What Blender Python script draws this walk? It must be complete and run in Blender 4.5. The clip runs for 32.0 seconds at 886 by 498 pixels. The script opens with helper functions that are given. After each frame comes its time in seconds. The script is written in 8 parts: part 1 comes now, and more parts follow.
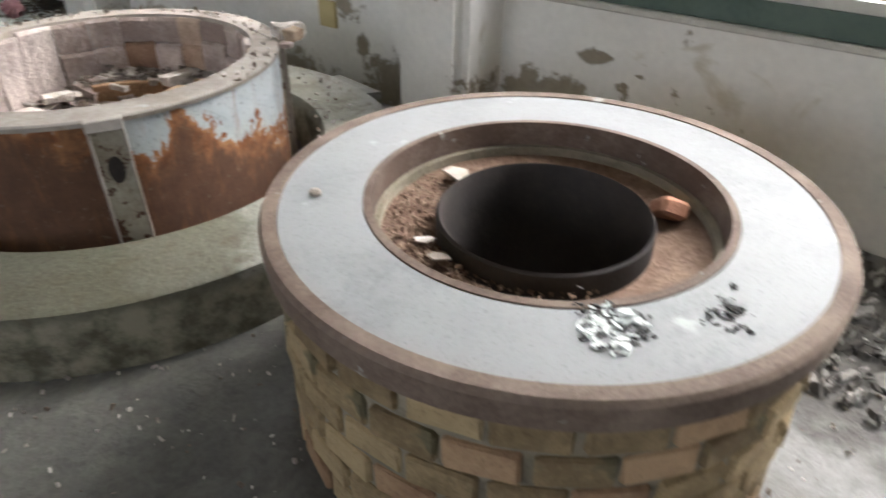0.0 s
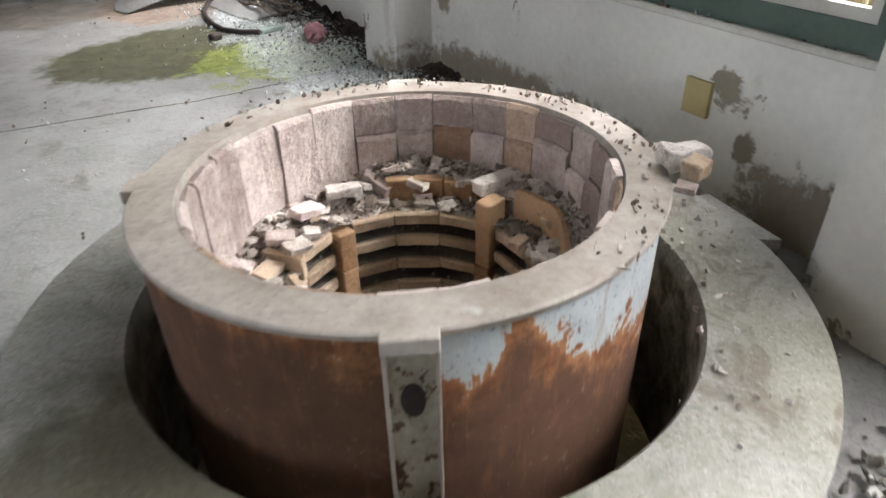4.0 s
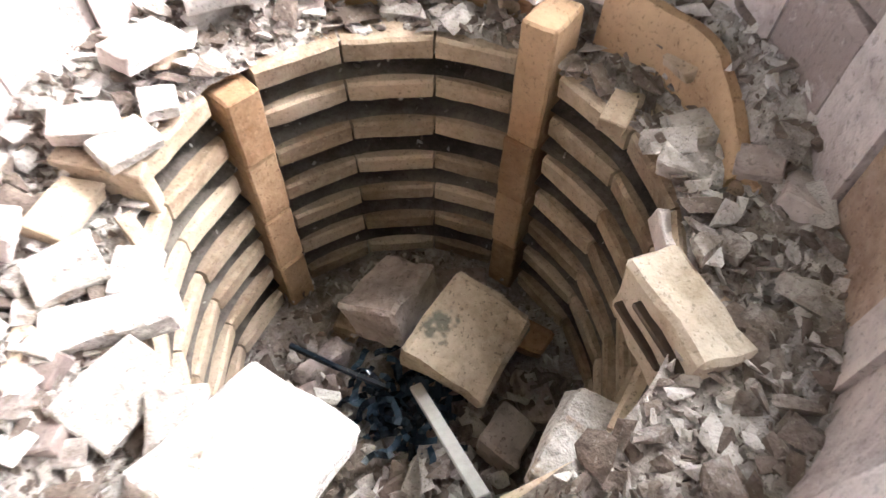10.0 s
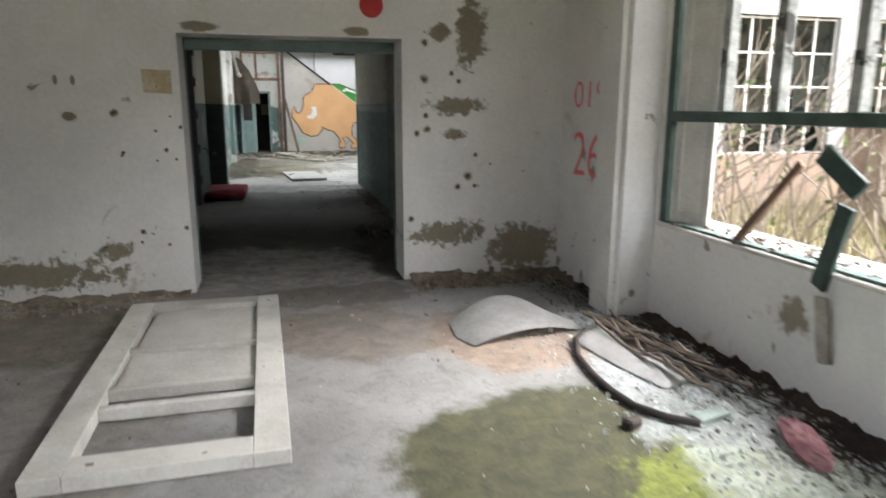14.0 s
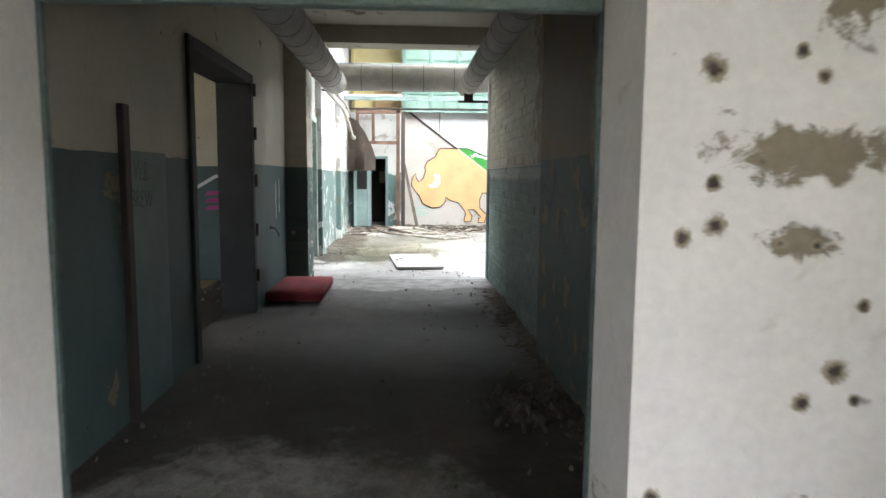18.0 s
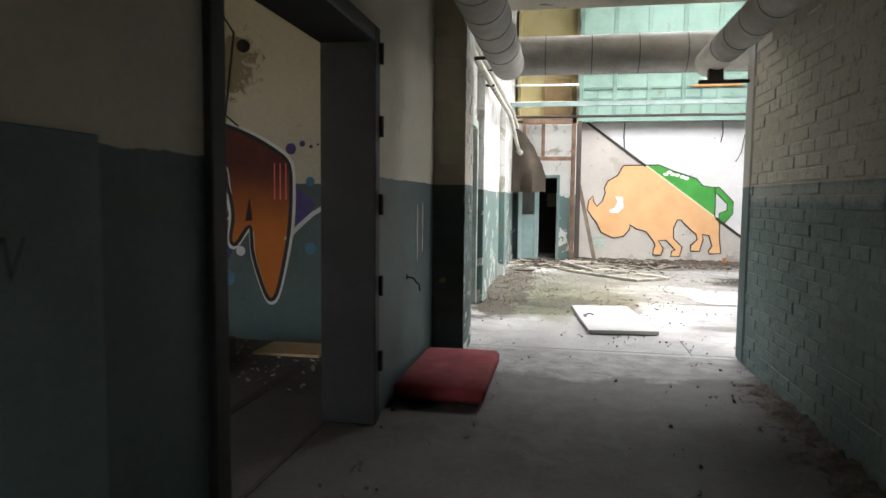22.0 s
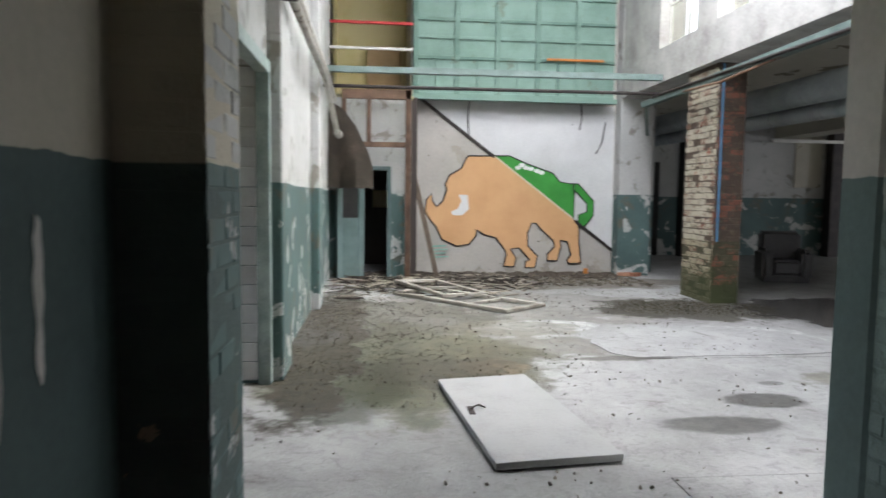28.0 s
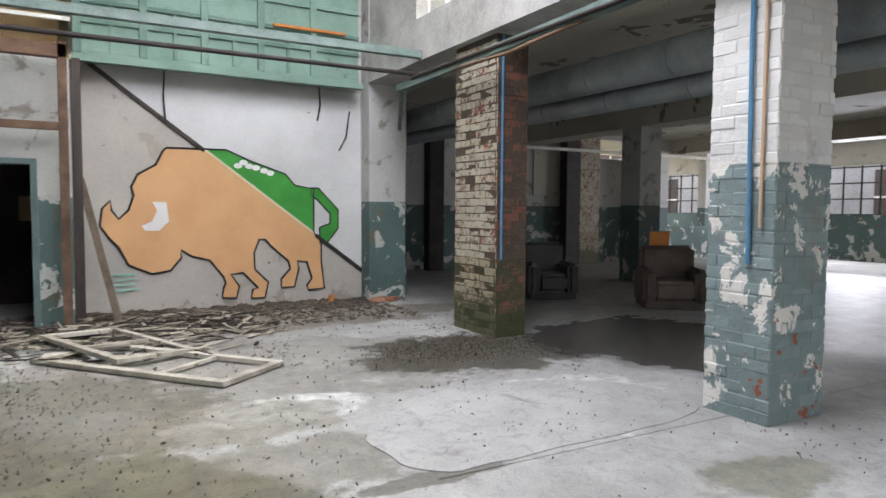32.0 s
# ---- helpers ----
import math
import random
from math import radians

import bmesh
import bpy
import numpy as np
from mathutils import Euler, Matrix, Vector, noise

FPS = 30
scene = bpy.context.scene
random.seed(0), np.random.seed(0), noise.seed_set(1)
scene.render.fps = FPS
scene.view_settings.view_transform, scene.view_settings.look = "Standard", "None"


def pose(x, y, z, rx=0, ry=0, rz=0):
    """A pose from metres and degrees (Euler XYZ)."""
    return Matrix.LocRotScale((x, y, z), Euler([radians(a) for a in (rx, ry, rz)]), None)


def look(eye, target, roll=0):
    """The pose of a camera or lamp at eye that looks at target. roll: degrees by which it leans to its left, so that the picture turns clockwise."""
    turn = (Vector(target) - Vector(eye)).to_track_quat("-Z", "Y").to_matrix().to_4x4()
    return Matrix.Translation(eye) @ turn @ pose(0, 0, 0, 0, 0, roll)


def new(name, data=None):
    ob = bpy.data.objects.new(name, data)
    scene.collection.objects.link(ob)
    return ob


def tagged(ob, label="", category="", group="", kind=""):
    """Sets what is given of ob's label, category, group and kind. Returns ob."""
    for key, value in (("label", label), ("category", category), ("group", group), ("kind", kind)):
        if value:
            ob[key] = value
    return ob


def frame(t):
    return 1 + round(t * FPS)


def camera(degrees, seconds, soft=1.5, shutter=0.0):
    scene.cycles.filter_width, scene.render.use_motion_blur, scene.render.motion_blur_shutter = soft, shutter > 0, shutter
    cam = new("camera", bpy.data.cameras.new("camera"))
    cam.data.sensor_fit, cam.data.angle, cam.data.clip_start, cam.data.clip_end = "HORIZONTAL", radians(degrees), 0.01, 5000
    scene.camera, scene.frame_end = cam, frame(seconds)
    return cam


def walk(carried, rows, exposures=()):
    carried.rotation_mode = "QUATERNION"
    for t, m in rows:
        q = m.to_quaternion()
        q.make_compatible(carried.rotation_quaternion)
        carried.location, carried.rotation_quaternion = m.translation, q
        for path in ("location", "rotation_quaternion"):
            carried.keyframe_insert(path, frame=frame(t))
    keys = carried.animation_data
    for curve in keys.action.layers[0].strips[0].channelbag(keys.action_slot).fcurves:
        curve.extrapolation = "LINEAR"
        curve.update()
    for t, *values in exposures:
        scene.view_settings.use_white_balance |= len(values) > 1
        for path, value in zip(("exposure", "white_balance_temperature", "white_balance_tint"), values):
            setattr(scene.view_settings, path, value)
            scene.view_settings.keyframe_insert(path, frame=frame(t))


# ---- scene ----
cam = camera(68.0, 32.0, 1.5, 0.5)
PATH = [
    (0, (-0.806, -2.498, 1.374), (0.517, -1.495, 0.258), 0.4),
    (0.5, (-0.759, -2.346, 1.416), (0.434, -1.188, 0.305), 0.4),
    (1, (-0.669, -2.192, 1.411), (0.44, -0.947, 0.306), -0.4),
    (1.5, (-0.598, -2.16, 1.397), (0.383, -0.791, 0.318), -1.1),
    (2, (-0.565, -2.15, 1.388), (0.359, -0.733, 0.321), -1.2),
    (2.5, (-0.553, -2.13, 1.382), (0.361, -0.707, 0.314), -1.2),
    (3, (-0.572, -1.906, 1.353), (0.31, -0.469, 0.278), -1.0),
    (3.5, (-0.564, -1.633, 1.383), (0.295, -0.188, 0.299), -1.1),
    (4, (-0.347, -1.357, 1.359), (0.499, 0.087, 0.264), -1.3),
    (4.5, (-0.205, -1.145, 1.314), (0.632, 0.307, 0.222), -1.3),
    (6.5, (0.113, -0.408, 0.881), (0.826, 0.731, -0.6), 0.9),
    (7, (0.188, -0.301, 0.825), (0.862, 0.763, -0.728), 0.9),
    (7.5, (0.186, -0.28, 0.811), (0.865, 0.729, -0.776), 1.0),
    (8, (0.179, -0.288, 0.815), (0.847, 0.667, -0.811), 1.4),
    (8.5, (0.192, -0.314, 0.833), (0.86, 0.6, -0.816), 1.4),
    (9, (0.187, -0.327, 0.844), (0.857, 0.566, -0.815), 1.3),
    (9.5, (0.164, -0.343, 0.856), (0.839, 0.544, -0.805), 1.5),
    (10, (0.11, -0.39, 0.923), (0.787, 0.5, -0.734), 1.4),
    (10.5, (0.035, -0.406, 1.066), (0.72, 0.523, -0.567), 1.2),
    (11, (-0.128, -0.42, 1.234), (0.588, 0.667, -0.285), 1.2),
    (11.5, (-0.402, -0.341, 1.341), (0.396, 0.865, -0.04), 1.3),
    (12, (-0.573, -0.138, 1.386), (0.331, 1.215, 0.223), 1.9),
    (12.5, (-0.673, 0.146, 1.438), (0.251, 1.656, 0.507), 1.3),
    (13, (-0.81, 0.435, 1.44), (-0.099, 2.154, 0.705), 0.8),
    (13.5, (-0.925, 0.712, 1.505), (-0.295, 2.534, 0.971), 0.4),
    (14, (-0.858, 1.202, 1.519), (-0.382, 3.098, 1.098), 0.1),
    (14.5, (-0.842, 1.623, 1.485), (-0.449, 3.553, 1.133), 0.3),
    (16.5, (-0.593, 3.48, 1.474), (-0.235, 5.435, 1.252), 0.5),
    (17, (-0.543, 4.056, 1.456), (-0.37, 6.036, 1.239), 0.4),
    (17.5, (-0.538, 4.523, 1.476), (-0.406, 6.507, 1.259), 0.7),
    (18, (-0.43, 5.092, 1.461), (-0.321, 7.077, 1.243), 0.5),
    (18.5, (-0.517, 5.586, 1.452), (-0.424, 7.572, 1.236), 0.6),
    (19, (-0.476, 6.08, 1.448), (-0.382, 8.066, 1.233), 0.5),
    (19.5, (-0.5, 6.489, 1.458), (-0.474, 8.477, 1.242), 0.3),
    (20, (-0.599, 6.865, 1.489), (-0.587, 8.855, 1.291), 0.8),
    (20.5, (-0.615, 7.225, 1.464), (-0.677, 9.215, 1.272), 0.4),
    (21, (-0.677, 7.522, 1.486), (-1.008, 9.488, 1.321), 0.5),
    (21.5, (-0.842, 7.783, 1.48), (-1.198, 9.745, 1.33), 0.7),
    (22, (-0.891, 8.138, 1.447), (-1.248, 10.1, 1.294), 0.6),
    (22.5, (-0.887, 8.567, 1.455), (-1.24, 10.53, 1.298), 0.4),
    (23, (-0.989, 8.963, 1.455), (-1.181, 10.948, 1.303), 0.8),
    (23.5, (-1.009, 9.334, 1.455), (-1.124, 11.325, 1.308), 0.6),
    (24, (-1.051, 9.721, 1.449), (-1.165, 11.712, 1.304), 0.3),
    (24.5, (-1.187, 10.023, 1.456), (-1.299, 12.015, 1.315), 0.4),
    (25, (-1.143, 10.348, 1.454), (-1.254, 12.34, 1.314), 0.2),
    (25.5, (-1.145, 10.607, 1.434), (-1.291, 12.597, 1.296), 0.0),
    (27.5, (-1.213, 11.539, 1.435), (-1.324, 13.531, 1.287), 0.2),
    (28, (-1.235, 11.913, 1.474), (-1.034, 13.896, 1.319), 0.7),
    (28.5, (-1.128, 12.112, 1.478), (-0.844, 14.086, 1.322), 0.1),
    (29, (-0.996, 12.467, 1.452), (-0.602, 14.421, 1.291), 0.2),
    (29.5, (-0.938, 12.846, 1.46), (-0.331, 14.745, 1.302), 0.3),
    (30, (-0.779, 13.257, 1.453), (-0.119, 15.139, 1.297), 0.2),
    (30.5, (-0.752, 13.634, 1.449), (-0.09, 15.516, 1.298), 0.2),
    (31, (-0.726, 14.004, 1.463), (0.016, 15.856, 1.32), 0.4),
    (31.5, (-0.619, 14.375, 1.463), (0.256, 16.167, 1.322), 0.2),
    (32, (-0.584, 14.69, 1.453), (0.389, 16.433, 1.335), 0.4),
]
EXPOSURES = [(0, 2.75, 6300, 13), (2.5, 2.9, 6300, 13), (4.5, 2.8, 6200, 14), (6.5, 3.6, 5900, 13), (8.5, 4.0, 6000, 14), (10.3, 4.0, 6000, 14), (11, 3.5, 6000, 11), (12, 2.2, 6300, 10), (13, 2.6, 6200, 11), (14.5, 3.45, 6300, 14), (17, 4.15, 6200, 14), (19, 4.35, 6300, 16), (21.5, 4.0, 6500, 17), (24, 3.5, 6400, 16), (27.5, 3.1, 6200, 16), (30, 2.74, 6300, 17), (32, 2.93, 6300, 18)]
walk(cam, [(t, look(eye, target, roll)) for t, eye, target, roll in PATH], EXPOSURES)

# ---- daylight: overcast sky, weak wide sun ----
world = bpy.data.worlds.new("sky")
scene.world = world
world.use_nodes = True
wn, wl = world.node_tree.nodes, world.node_tree.links
sky = wn.new("ShaderNodeTexSky")
sky.sky_type, sky.sun_disc = "NISHITA", False
sky.sun_elevation, sky.sun_rotation = radians(48), radians(107)
sky.air_density, sky.dust_density, sky.ozone_density = 1.0, 4.0, 1.0
soft_sky = wn.new("ShaderNodeHueSaturation")
soft_sky.inputs["Saturation"].default_value = 0.25
wl.new(sky.outputs[0], soft_sky.inputs["Color"])
wl.new(soft_sky.outputs[0], wn["Background"].inputs[0])
wn["Background"].inputs[1].default_value = 0.15


def sun_lamp(strength, angle, towards):
    data = bpy.data.lights.new("sun", "SUN")
    data.energy, data.angle, data.color = strength, radians(angle), (1.0, 0.97, 0.92)
    ob = new("sun", data)
    ob.matrix_world = look((0, 0, 30), towards)
    return ob


def sky_panel(name, at, target, sx, sy, watts, colour=(0.95, 0.98, 1.0)):
    data = bpy.data.lights.new(name, "AREA")
    data.shape, data.size, data.size_y, data.energy, data.color = "RECTANGLE", sx, sy, watts, colour
    ob = new(name, data)
    ob.matrix_world = look(at, target)
    return ob


sun_lamp(0.8, 45, (-10, 3, 12))
# area lamp in the hall's unseen roof opening, tilted to favour columns and mural
sky_panel("roof_light_sky", (2.0, 19.5, 7.3), (5.0, 22.4, 0.5), 2.3, 7.4, 120)
# lamps added in window openings of the wing to brighten it and the columns
for y in (19.1, 25.9):
    sky_panel("wing_fill_lamp", (19.9, y, 2.1), (10.0, y, 1.2), 2.0, 1.4, 32)
sky_panel("wing_fill_lamp", (5.75, 13.36, 1.95), (6.4, 24.0, 1.0), 2.4, 2.5, 5)

# ---- materials ----
MATS = {}


class Nodes:
    """A small helper to wire a node material."""

    def __init__(self, name):
        self.mat = bpy.data.materials.new(name)
        self.mat.use_nodes = True
        self.t = self.mat.node_tree
        self.bsdf = self.t.nodes["Principled BSDF"]
        tc = self.t.nodes.new("ShaderNodeTexCoord")
        oi = self.t.nodes.new("ShaderNodeObjectInfo")
        shift = self.node("ShaderNodeVectorMath", operation="SCALE")
        self.t.links.new(oi.outputs["Location"], shift.inputs[0])
        shift.inputs["Scale"].default_value = 1.7
        add = self.node("ShaderNodeVectorMath", operation="ADD")
        self.t.links.new(tc.outputs["Object"], add.inputs[0])
        self.t.links.new(shift.outputs[0], add.inputs[1])
        self.co, self.rand = add.outputs[0], oi.outputs["Random"]
        geo = self.t.nodes.new("ShaderNodeNewGeometry")
        self.pos, self.island = geo.outputs["Position"], geo.outputs["Random Per Island"]

    def node(self, kind, **props):
        n = self.t.nodes.new(kind)
        if "operation" in props:
            n.operation = props["operation"]
        return n

    def put(self, socket, value):
        if isinstance(value, (int, float)):
            socket.default_value = value
        elif isinstance(value, tuple):
            socket.default_value = (*value, 1.0) if len(value) == 3 and socket.type == "RGBA" else value
        else:
            self.t.links.new(value, socket)

    def math(self, op, a, b=0.0, c=0.0):
        n = self.node("ShaderNodeMath", operation=op)
        for s, v in zip(n.inputs, (a, b, c)):
            self.put(s, v)
        return n.outputs[0]

    def noise(self, scale, detail=4.0, rough=0.55, co=None, dist=0.0):
        n = self.node("ShaderNodeTexNoise")
        self.put(n.inputs["Vector"], co if co is not None else self.co)
        n.inputs["Scale"].default_value, n.inputs["Detail"].default_value = scale, detail
        n.inputs["Roughness"].default_value, n.inputs["Distortion"].default_value = rough, dist
        return n.outputs["Fac"]

    def step(self, value, lo, hi):
        n = self.node("ShaderNodeMapRange")
        n.interpolation_type = "SMOOTHSTEP"
        self.put(n.inputs[0], value)
        n.inputs[1].default_value, n.inputs[2].default_value = lo, hi
        return n.outputs[0]

    def mix(self, fac, a, b):
        n = self.node("ShaderNodeMix")
        n.data_type = "RGBA"
        self.put(n.inputs[0], fac)
        self.put(n.inputs[6], a)
        self.put(n.inputs[7], b)
        return n.outputs[2]

    def xyz(self, v=None):
        n = self.node("ShaderNodeSeparateXYZ")
        self.put(n.inputs[0], v if v is not None else self.pos)
        return n.outputs

    def scaled(self, v, s):
        n = self.node("ShaderNodeVectorMath", operation="MULTIPLY")
        self.put(n.inputs[0], v)
        n.inputs[1].default_value = s
        return n.outputs[0]

    def ellipse(self, cx, cy, rx, ry, wob, scale):
        """1 inside a wobbly patch on the ground, 0 outside."""
        p = self.xyz()
        dx = self.math("DIVIDE", self.math("SUBTRACT", p[0], cx), rx)
        dy = self.math("DIVIDE", self.math("SUBTRACT", p[1], cy), ry)
        d = self.math("SQRT", self.math("ADD", self.math("MULTIPLY", dx, dx), self.math("MULTIPLY", dy, dy)))
        n = self.math("MULTIPLY", self.math("SUBTRACT", self.noise(scale, 5, 0.6, self.pos), 0.5), wob)
        return self.math("ADD", d, n)

    def done(self, colour, rough=0.8, bump=None, height=0.01, metal=0.0, spec=0.4):
        b = self.bsdf.inputs
        self.put(b["Base Color"], colour)
        self.put(b["Roughness"], rough)
        self.put(b["Metallic"], metal)
        b["Specular IOR Level"].default_value = spec
        if bump is not None:
            n = self.node("ShaderNodeBump")
            n.inputs["Strength"].default_value, n.inputs["Distance"].default_value = 0.7, height
            self.put(n.inputs["Height"], bump)
            self.t.links.new(n.outputs[0], b["Normal"])
        return self.mat


def mottled(name, dark, light, scale=3.0, fine=40.0, rough=0.8, height=0.004, vary=0.25, metal=0.0, spec=0.4, spots=None, speck=0.0, isl=0.15):
    """Two colours mixed at a broad and a fine scale; each object differs a little."""
    k = Nodes(name)
    broad, grain = k.noise(scale, 5, 0.6), k.noise(fine, 3, 0.6)
    fac = k.math("ADD", k.math("MULTIPLY", broad, 0.75), k.math("MULTIPLY", grain, 0.35))
    fac = k.math("ADD", fac, k.math("MULTIPLY", k.math("SUBTRACT", k.rand, 0.5), vary))
    fac = k.math("ADD", fac, k.math("MULTIPLY", k.math("SUBTRACT", k.island, 0.5), isl))
    c = k.mix(k.step(fac, 0.3, 0.8), dark, light)
    if spots:
        colour, sscale, lo = spots
        c = k.mix(k.step(k.noise(sscale, 4, 0.65), lo, lo + 0.06), c, colour)
    if speck:
        c = k.mix(k.math("MULTIPLY", k.step(k.noise(fine * 2.2, 3, 0.7), 0.56, 0.68), speck), c, tuple(v * 0.35 for v in dark))
        c = k.mix(k.math("MULTIPLY", k.step(k.noise(fine * 1.3, 4, 0.7), 0.58, 0.72), speck * 0.6), c, tuple(min(0.9, v * 1.25) for v in light))
    return k.done(c, k.math("ADD", rough - 0.1, k.math("MULTIPLY", grain, 0.2)), k.math("ADD", grain, k.math("MULTIPLY", broad, 1.2)), height, metal, spec)


def painted_wall(name, upper, lower, line, under, peel=0.62, peel_scale=1.6, stain=(0.20, 0.17, 0.10), stain_at=0.66, patches=(), low_peel=0.0, holes=()):
    """Old two-tone wall paint over plaster: a dado line, peeled patches, stains and pits."""
    k = Nodes(name)
    p = k.xyz()
    big, mid, fine = k.noise(0.9, 5, 0.6, k.pos), k.noise(peel_scale, 6, 0.62, k.pos, 0.4), k.noise(28, 4, 0.6, k.pos)
    tone = k.step(k.math("ADD", k.math("MULTIPLY", big, 0.7), k.math("MULTIPLY", fine, 0.3)), 0.25, 0.8)
    up = k.mix(tone, tuple(v * 0.72 for v in upper), upper)
    lo = k.mix(tone, tuple(v * 0.6 for v in lower), lower)
    edge = k.math("ADD", p[2], k.math("MULTIPLY", k.math("SUBTRACT", k.noise(7, 3, 0.5, k.pos), 0.5), 0.03))
    c = k.mix(k.step(edge, line - 0.004, line + 0.004), lo, up)
    if low_peel:
        fade = k.math("MULTIPLY", k.step(k.math("MULTIPLY", p[2], -1.0), -0.75, -0.1), low_peel)
        mid2 = k.math("ADD", mid, fade)
    else:
        mid2 = mid
    st = k.step(k.noise(2.3, 6, 0.65, k.pos, 0.8), stain_at, stain_at + 0.1)
    c = k.mix(k.math("MULTIPLY", st, 0.65), c, stain)
    mask = k.step(mid2, peel, peel + 0.025)
    c = k.mix(mask, c, k.mix(fine, tuple(v * 0.6 for v in under), under))
    for axis, u, z, ru, rz, wob in patches:
        du = k.math("DIVIDE", k.math("SUBTRACT", p[axis], u), ru)
        dz = k.math("DIVIDE", k.math("SUBTRACT", p[2], z), rz)
        d = k.math("SQRT", k.math("ADD", k.math("MULTIPLY", du, du), k.math("MULTIPLY", dz, dz)))
        d = k.math("ADD", d, k.math("MULTIPLY", k.math("SUBTRACT", k.noise(10.0, 7, 0.72, k.pos, 0.35), 0.5), wob * 1.9))
        one = k.math("SUBTRACT", 1.0, k.step(d, 0.66, 0.98))
        c = k.mix(one, c, k.mix(fine, tuple(v * 0.6 for v in under), under))
        mask = k.math("MAXIMUM", mask, one)
    pits = k.step(k.noise(9, 2, 0.4, k.pos), 0.77, 0.82)
    if holes:
        bite = k.math("MULTIPLY", k.math("SUBTRACT", k.noise(26, 5, 0.75, k.pos), 0.5), 2.6)
        for x, y, z, r in holes:
            n = k.node("ShaderNodeVectorMath", operation="DISTANCE")
            k.put(n.inputs[0], k.pos)
            n.inputs[1].default_value = (x, y, z)
            away = k.math("ADD", k.math("DIVIDE", n.outputs["Value"], r), bite)
            c = k.mix(k.math("SUBTRACT", 1.0, k.step(away, 0.9, 1.5)), c, under)
            pits = k.math("MAXIMUM", pits, k.math("SUBTRACT", 1.0, k.step(away, 0.25, 0.9)))
    c = k.mix(pits, c, (0.06, 0.05, 0.04))
    h = k.math("SUBTRACT", k.math("MULTIPLY", fine, 0.5), k.math("ADD", mask, pits))
    return k.done(c, k.math("ADD", 0.62, k.math("MULTIPLY", mask, 0.25)), h, 0.004, 0, 0.3)


def floor_material(name, base, light, patches, grit=0.6):
    """Bare screed with dust and stains; patches are (cx, cy, rx, ry, wobble, scale, colour, strength, roughness)."""
    k = Nodes(name)
    big, mid, fine = k.noise(0.55, 5, 0.6, k.pos), k.noise(3.1, 6, 0.65, k.pos, 0.5), k.noise(46, 4, 0.65, k.pos)
    f = k.math("ADD", k.math("MULTIPLY", big, 0.6), k.math("ADD", k.math("MULTIPLY", mid, 0.3), k.math("MULTIPLY", fine, 0.2)))
    c = k.mix(k.step(f, 0.35, 0.78), base, light)
    dirt = k.step(k.noise(1.7, 7, 0.7, k.pos, 1.0), grit, grit + 0.16)
    c = k.mix(k.math("MULTIPLY", dirt, 0.7), c, (0.10, 0.085, 0.065))
    worn = k.step(k.noise(7.5, 7, 0.74, k.pos, 1.4), 0.50, 0.64)
    c = k.mix(k.math("MULTIPLY", worn, 0.30), c, tuple(v * 0.45 for v in base))
    speck = k.step(k.noise(130, 2, 0.5, k.pos), 0.70, 0.74)
    c = k.mix(k.math("MULTIPLY", speck, 0.5), c, (0.62, 0.60, 0.56))
    grit_dark = k.step(k.noise(75, 4, 0.7, k.pos), 0.58, 0.68)
    c = k.mix(k.math("MULTIPLY", grit_dark, 0.5), c, (0.08, 0.072, 0.06))
    rough = k.math("ADD", 0.66, k.math("MULTIPLY", mid, 0.2))
    for cx, cy, rx, ry, wob, scale, colour, strength, wet in patches:
        d = k.ellipse(cx, cy, rx, ry, wob, scale)
        d = k.math("ADD", d, k.math("MULTIPLY", k.math("SUBTRACT", k.noise(scale * 6, 5, 0.7, k.pos), 0.5), 0.35))
        m = k.math("MULTIPLY", k.math("SUBTRACT", 1.0, k.step(d, 0.78, 1.0)), strength)
        blotch = k.step(k.math("ADD", k.math("MULTIPLY", k.noise(scale * 3.5, 6, 0.7, k.pos, 0.6), 0.75), k.math("MULTIPLY", fine, 0.3)), 0.36, 0.68)
        c = k.mix(m, c, k.mix(blotch, tuple(v * 0.55 for v in colour), tuple(v * 1.35 for v in colour)))
        n = k.node("ShaderNodeMix")
        k.put(n.inputs[0], m)
        k.put(n.inputs[2], rough)
        k.put(n.inputs[3], wet)
        rough = n.outputs[0]
    return k.done(c, rough, k.math("ADD", fine, k.math("MULTIPLY", mid, 1.5)), 0.006, 0, 0.45)


PLASTER = painted_wall("room_plaster", (0.78, 0.77, 0.73), (0.78, 0.77, 0.73), -1.0, (0.34, 0.30, 0.23), 0.68, 2.6, (0.42, 0.38, 0.28), 0.60, patches=((1, -0.24, 0.12, 0.28, 0.20, 1.2), (1, -1.1, 0.27, 0.34, 0.13, 1.2), (1, 0.13, 0.50, 0.06, 0.07, 1.3), (1, 0.02, 0.30, 0.05, 0.08, 1.3), (1, -0.72, 0.74, 0.035, 0.05, 0.8), (1, -1.35, 0.50, 0.10, 0.04, 1.2), (1, 2.2, 0.50, 0.10, 0.16, 1.0), (1, 4.0, 0.42, 0.12, 0.13, 1.2), (1, 3.15, 0.35, 0.12, 0.2, 1.2), (1, 1.4, 0.06, 1.3, 0.2, 0.8)), low_peel=0.10)
CORRIDOR = painted_wall("corridor_paint", (0.58, 0.54, 0.43), (0.088, 0.136, 0.129), 1.58, (0.30, 0.26, 0.18), 0.66, 1.5, (0.12, 0.10, 0.06), 0.63)
PEELED = painted_wall("peeled_paint", (0.23, 0.195, 0.145), (0.105, 0.15, 0.135), 1.60, (0.30, 0.245, 0.16), 0.56, 3.4, (0.05, 0.045, 0.035), 0.55)
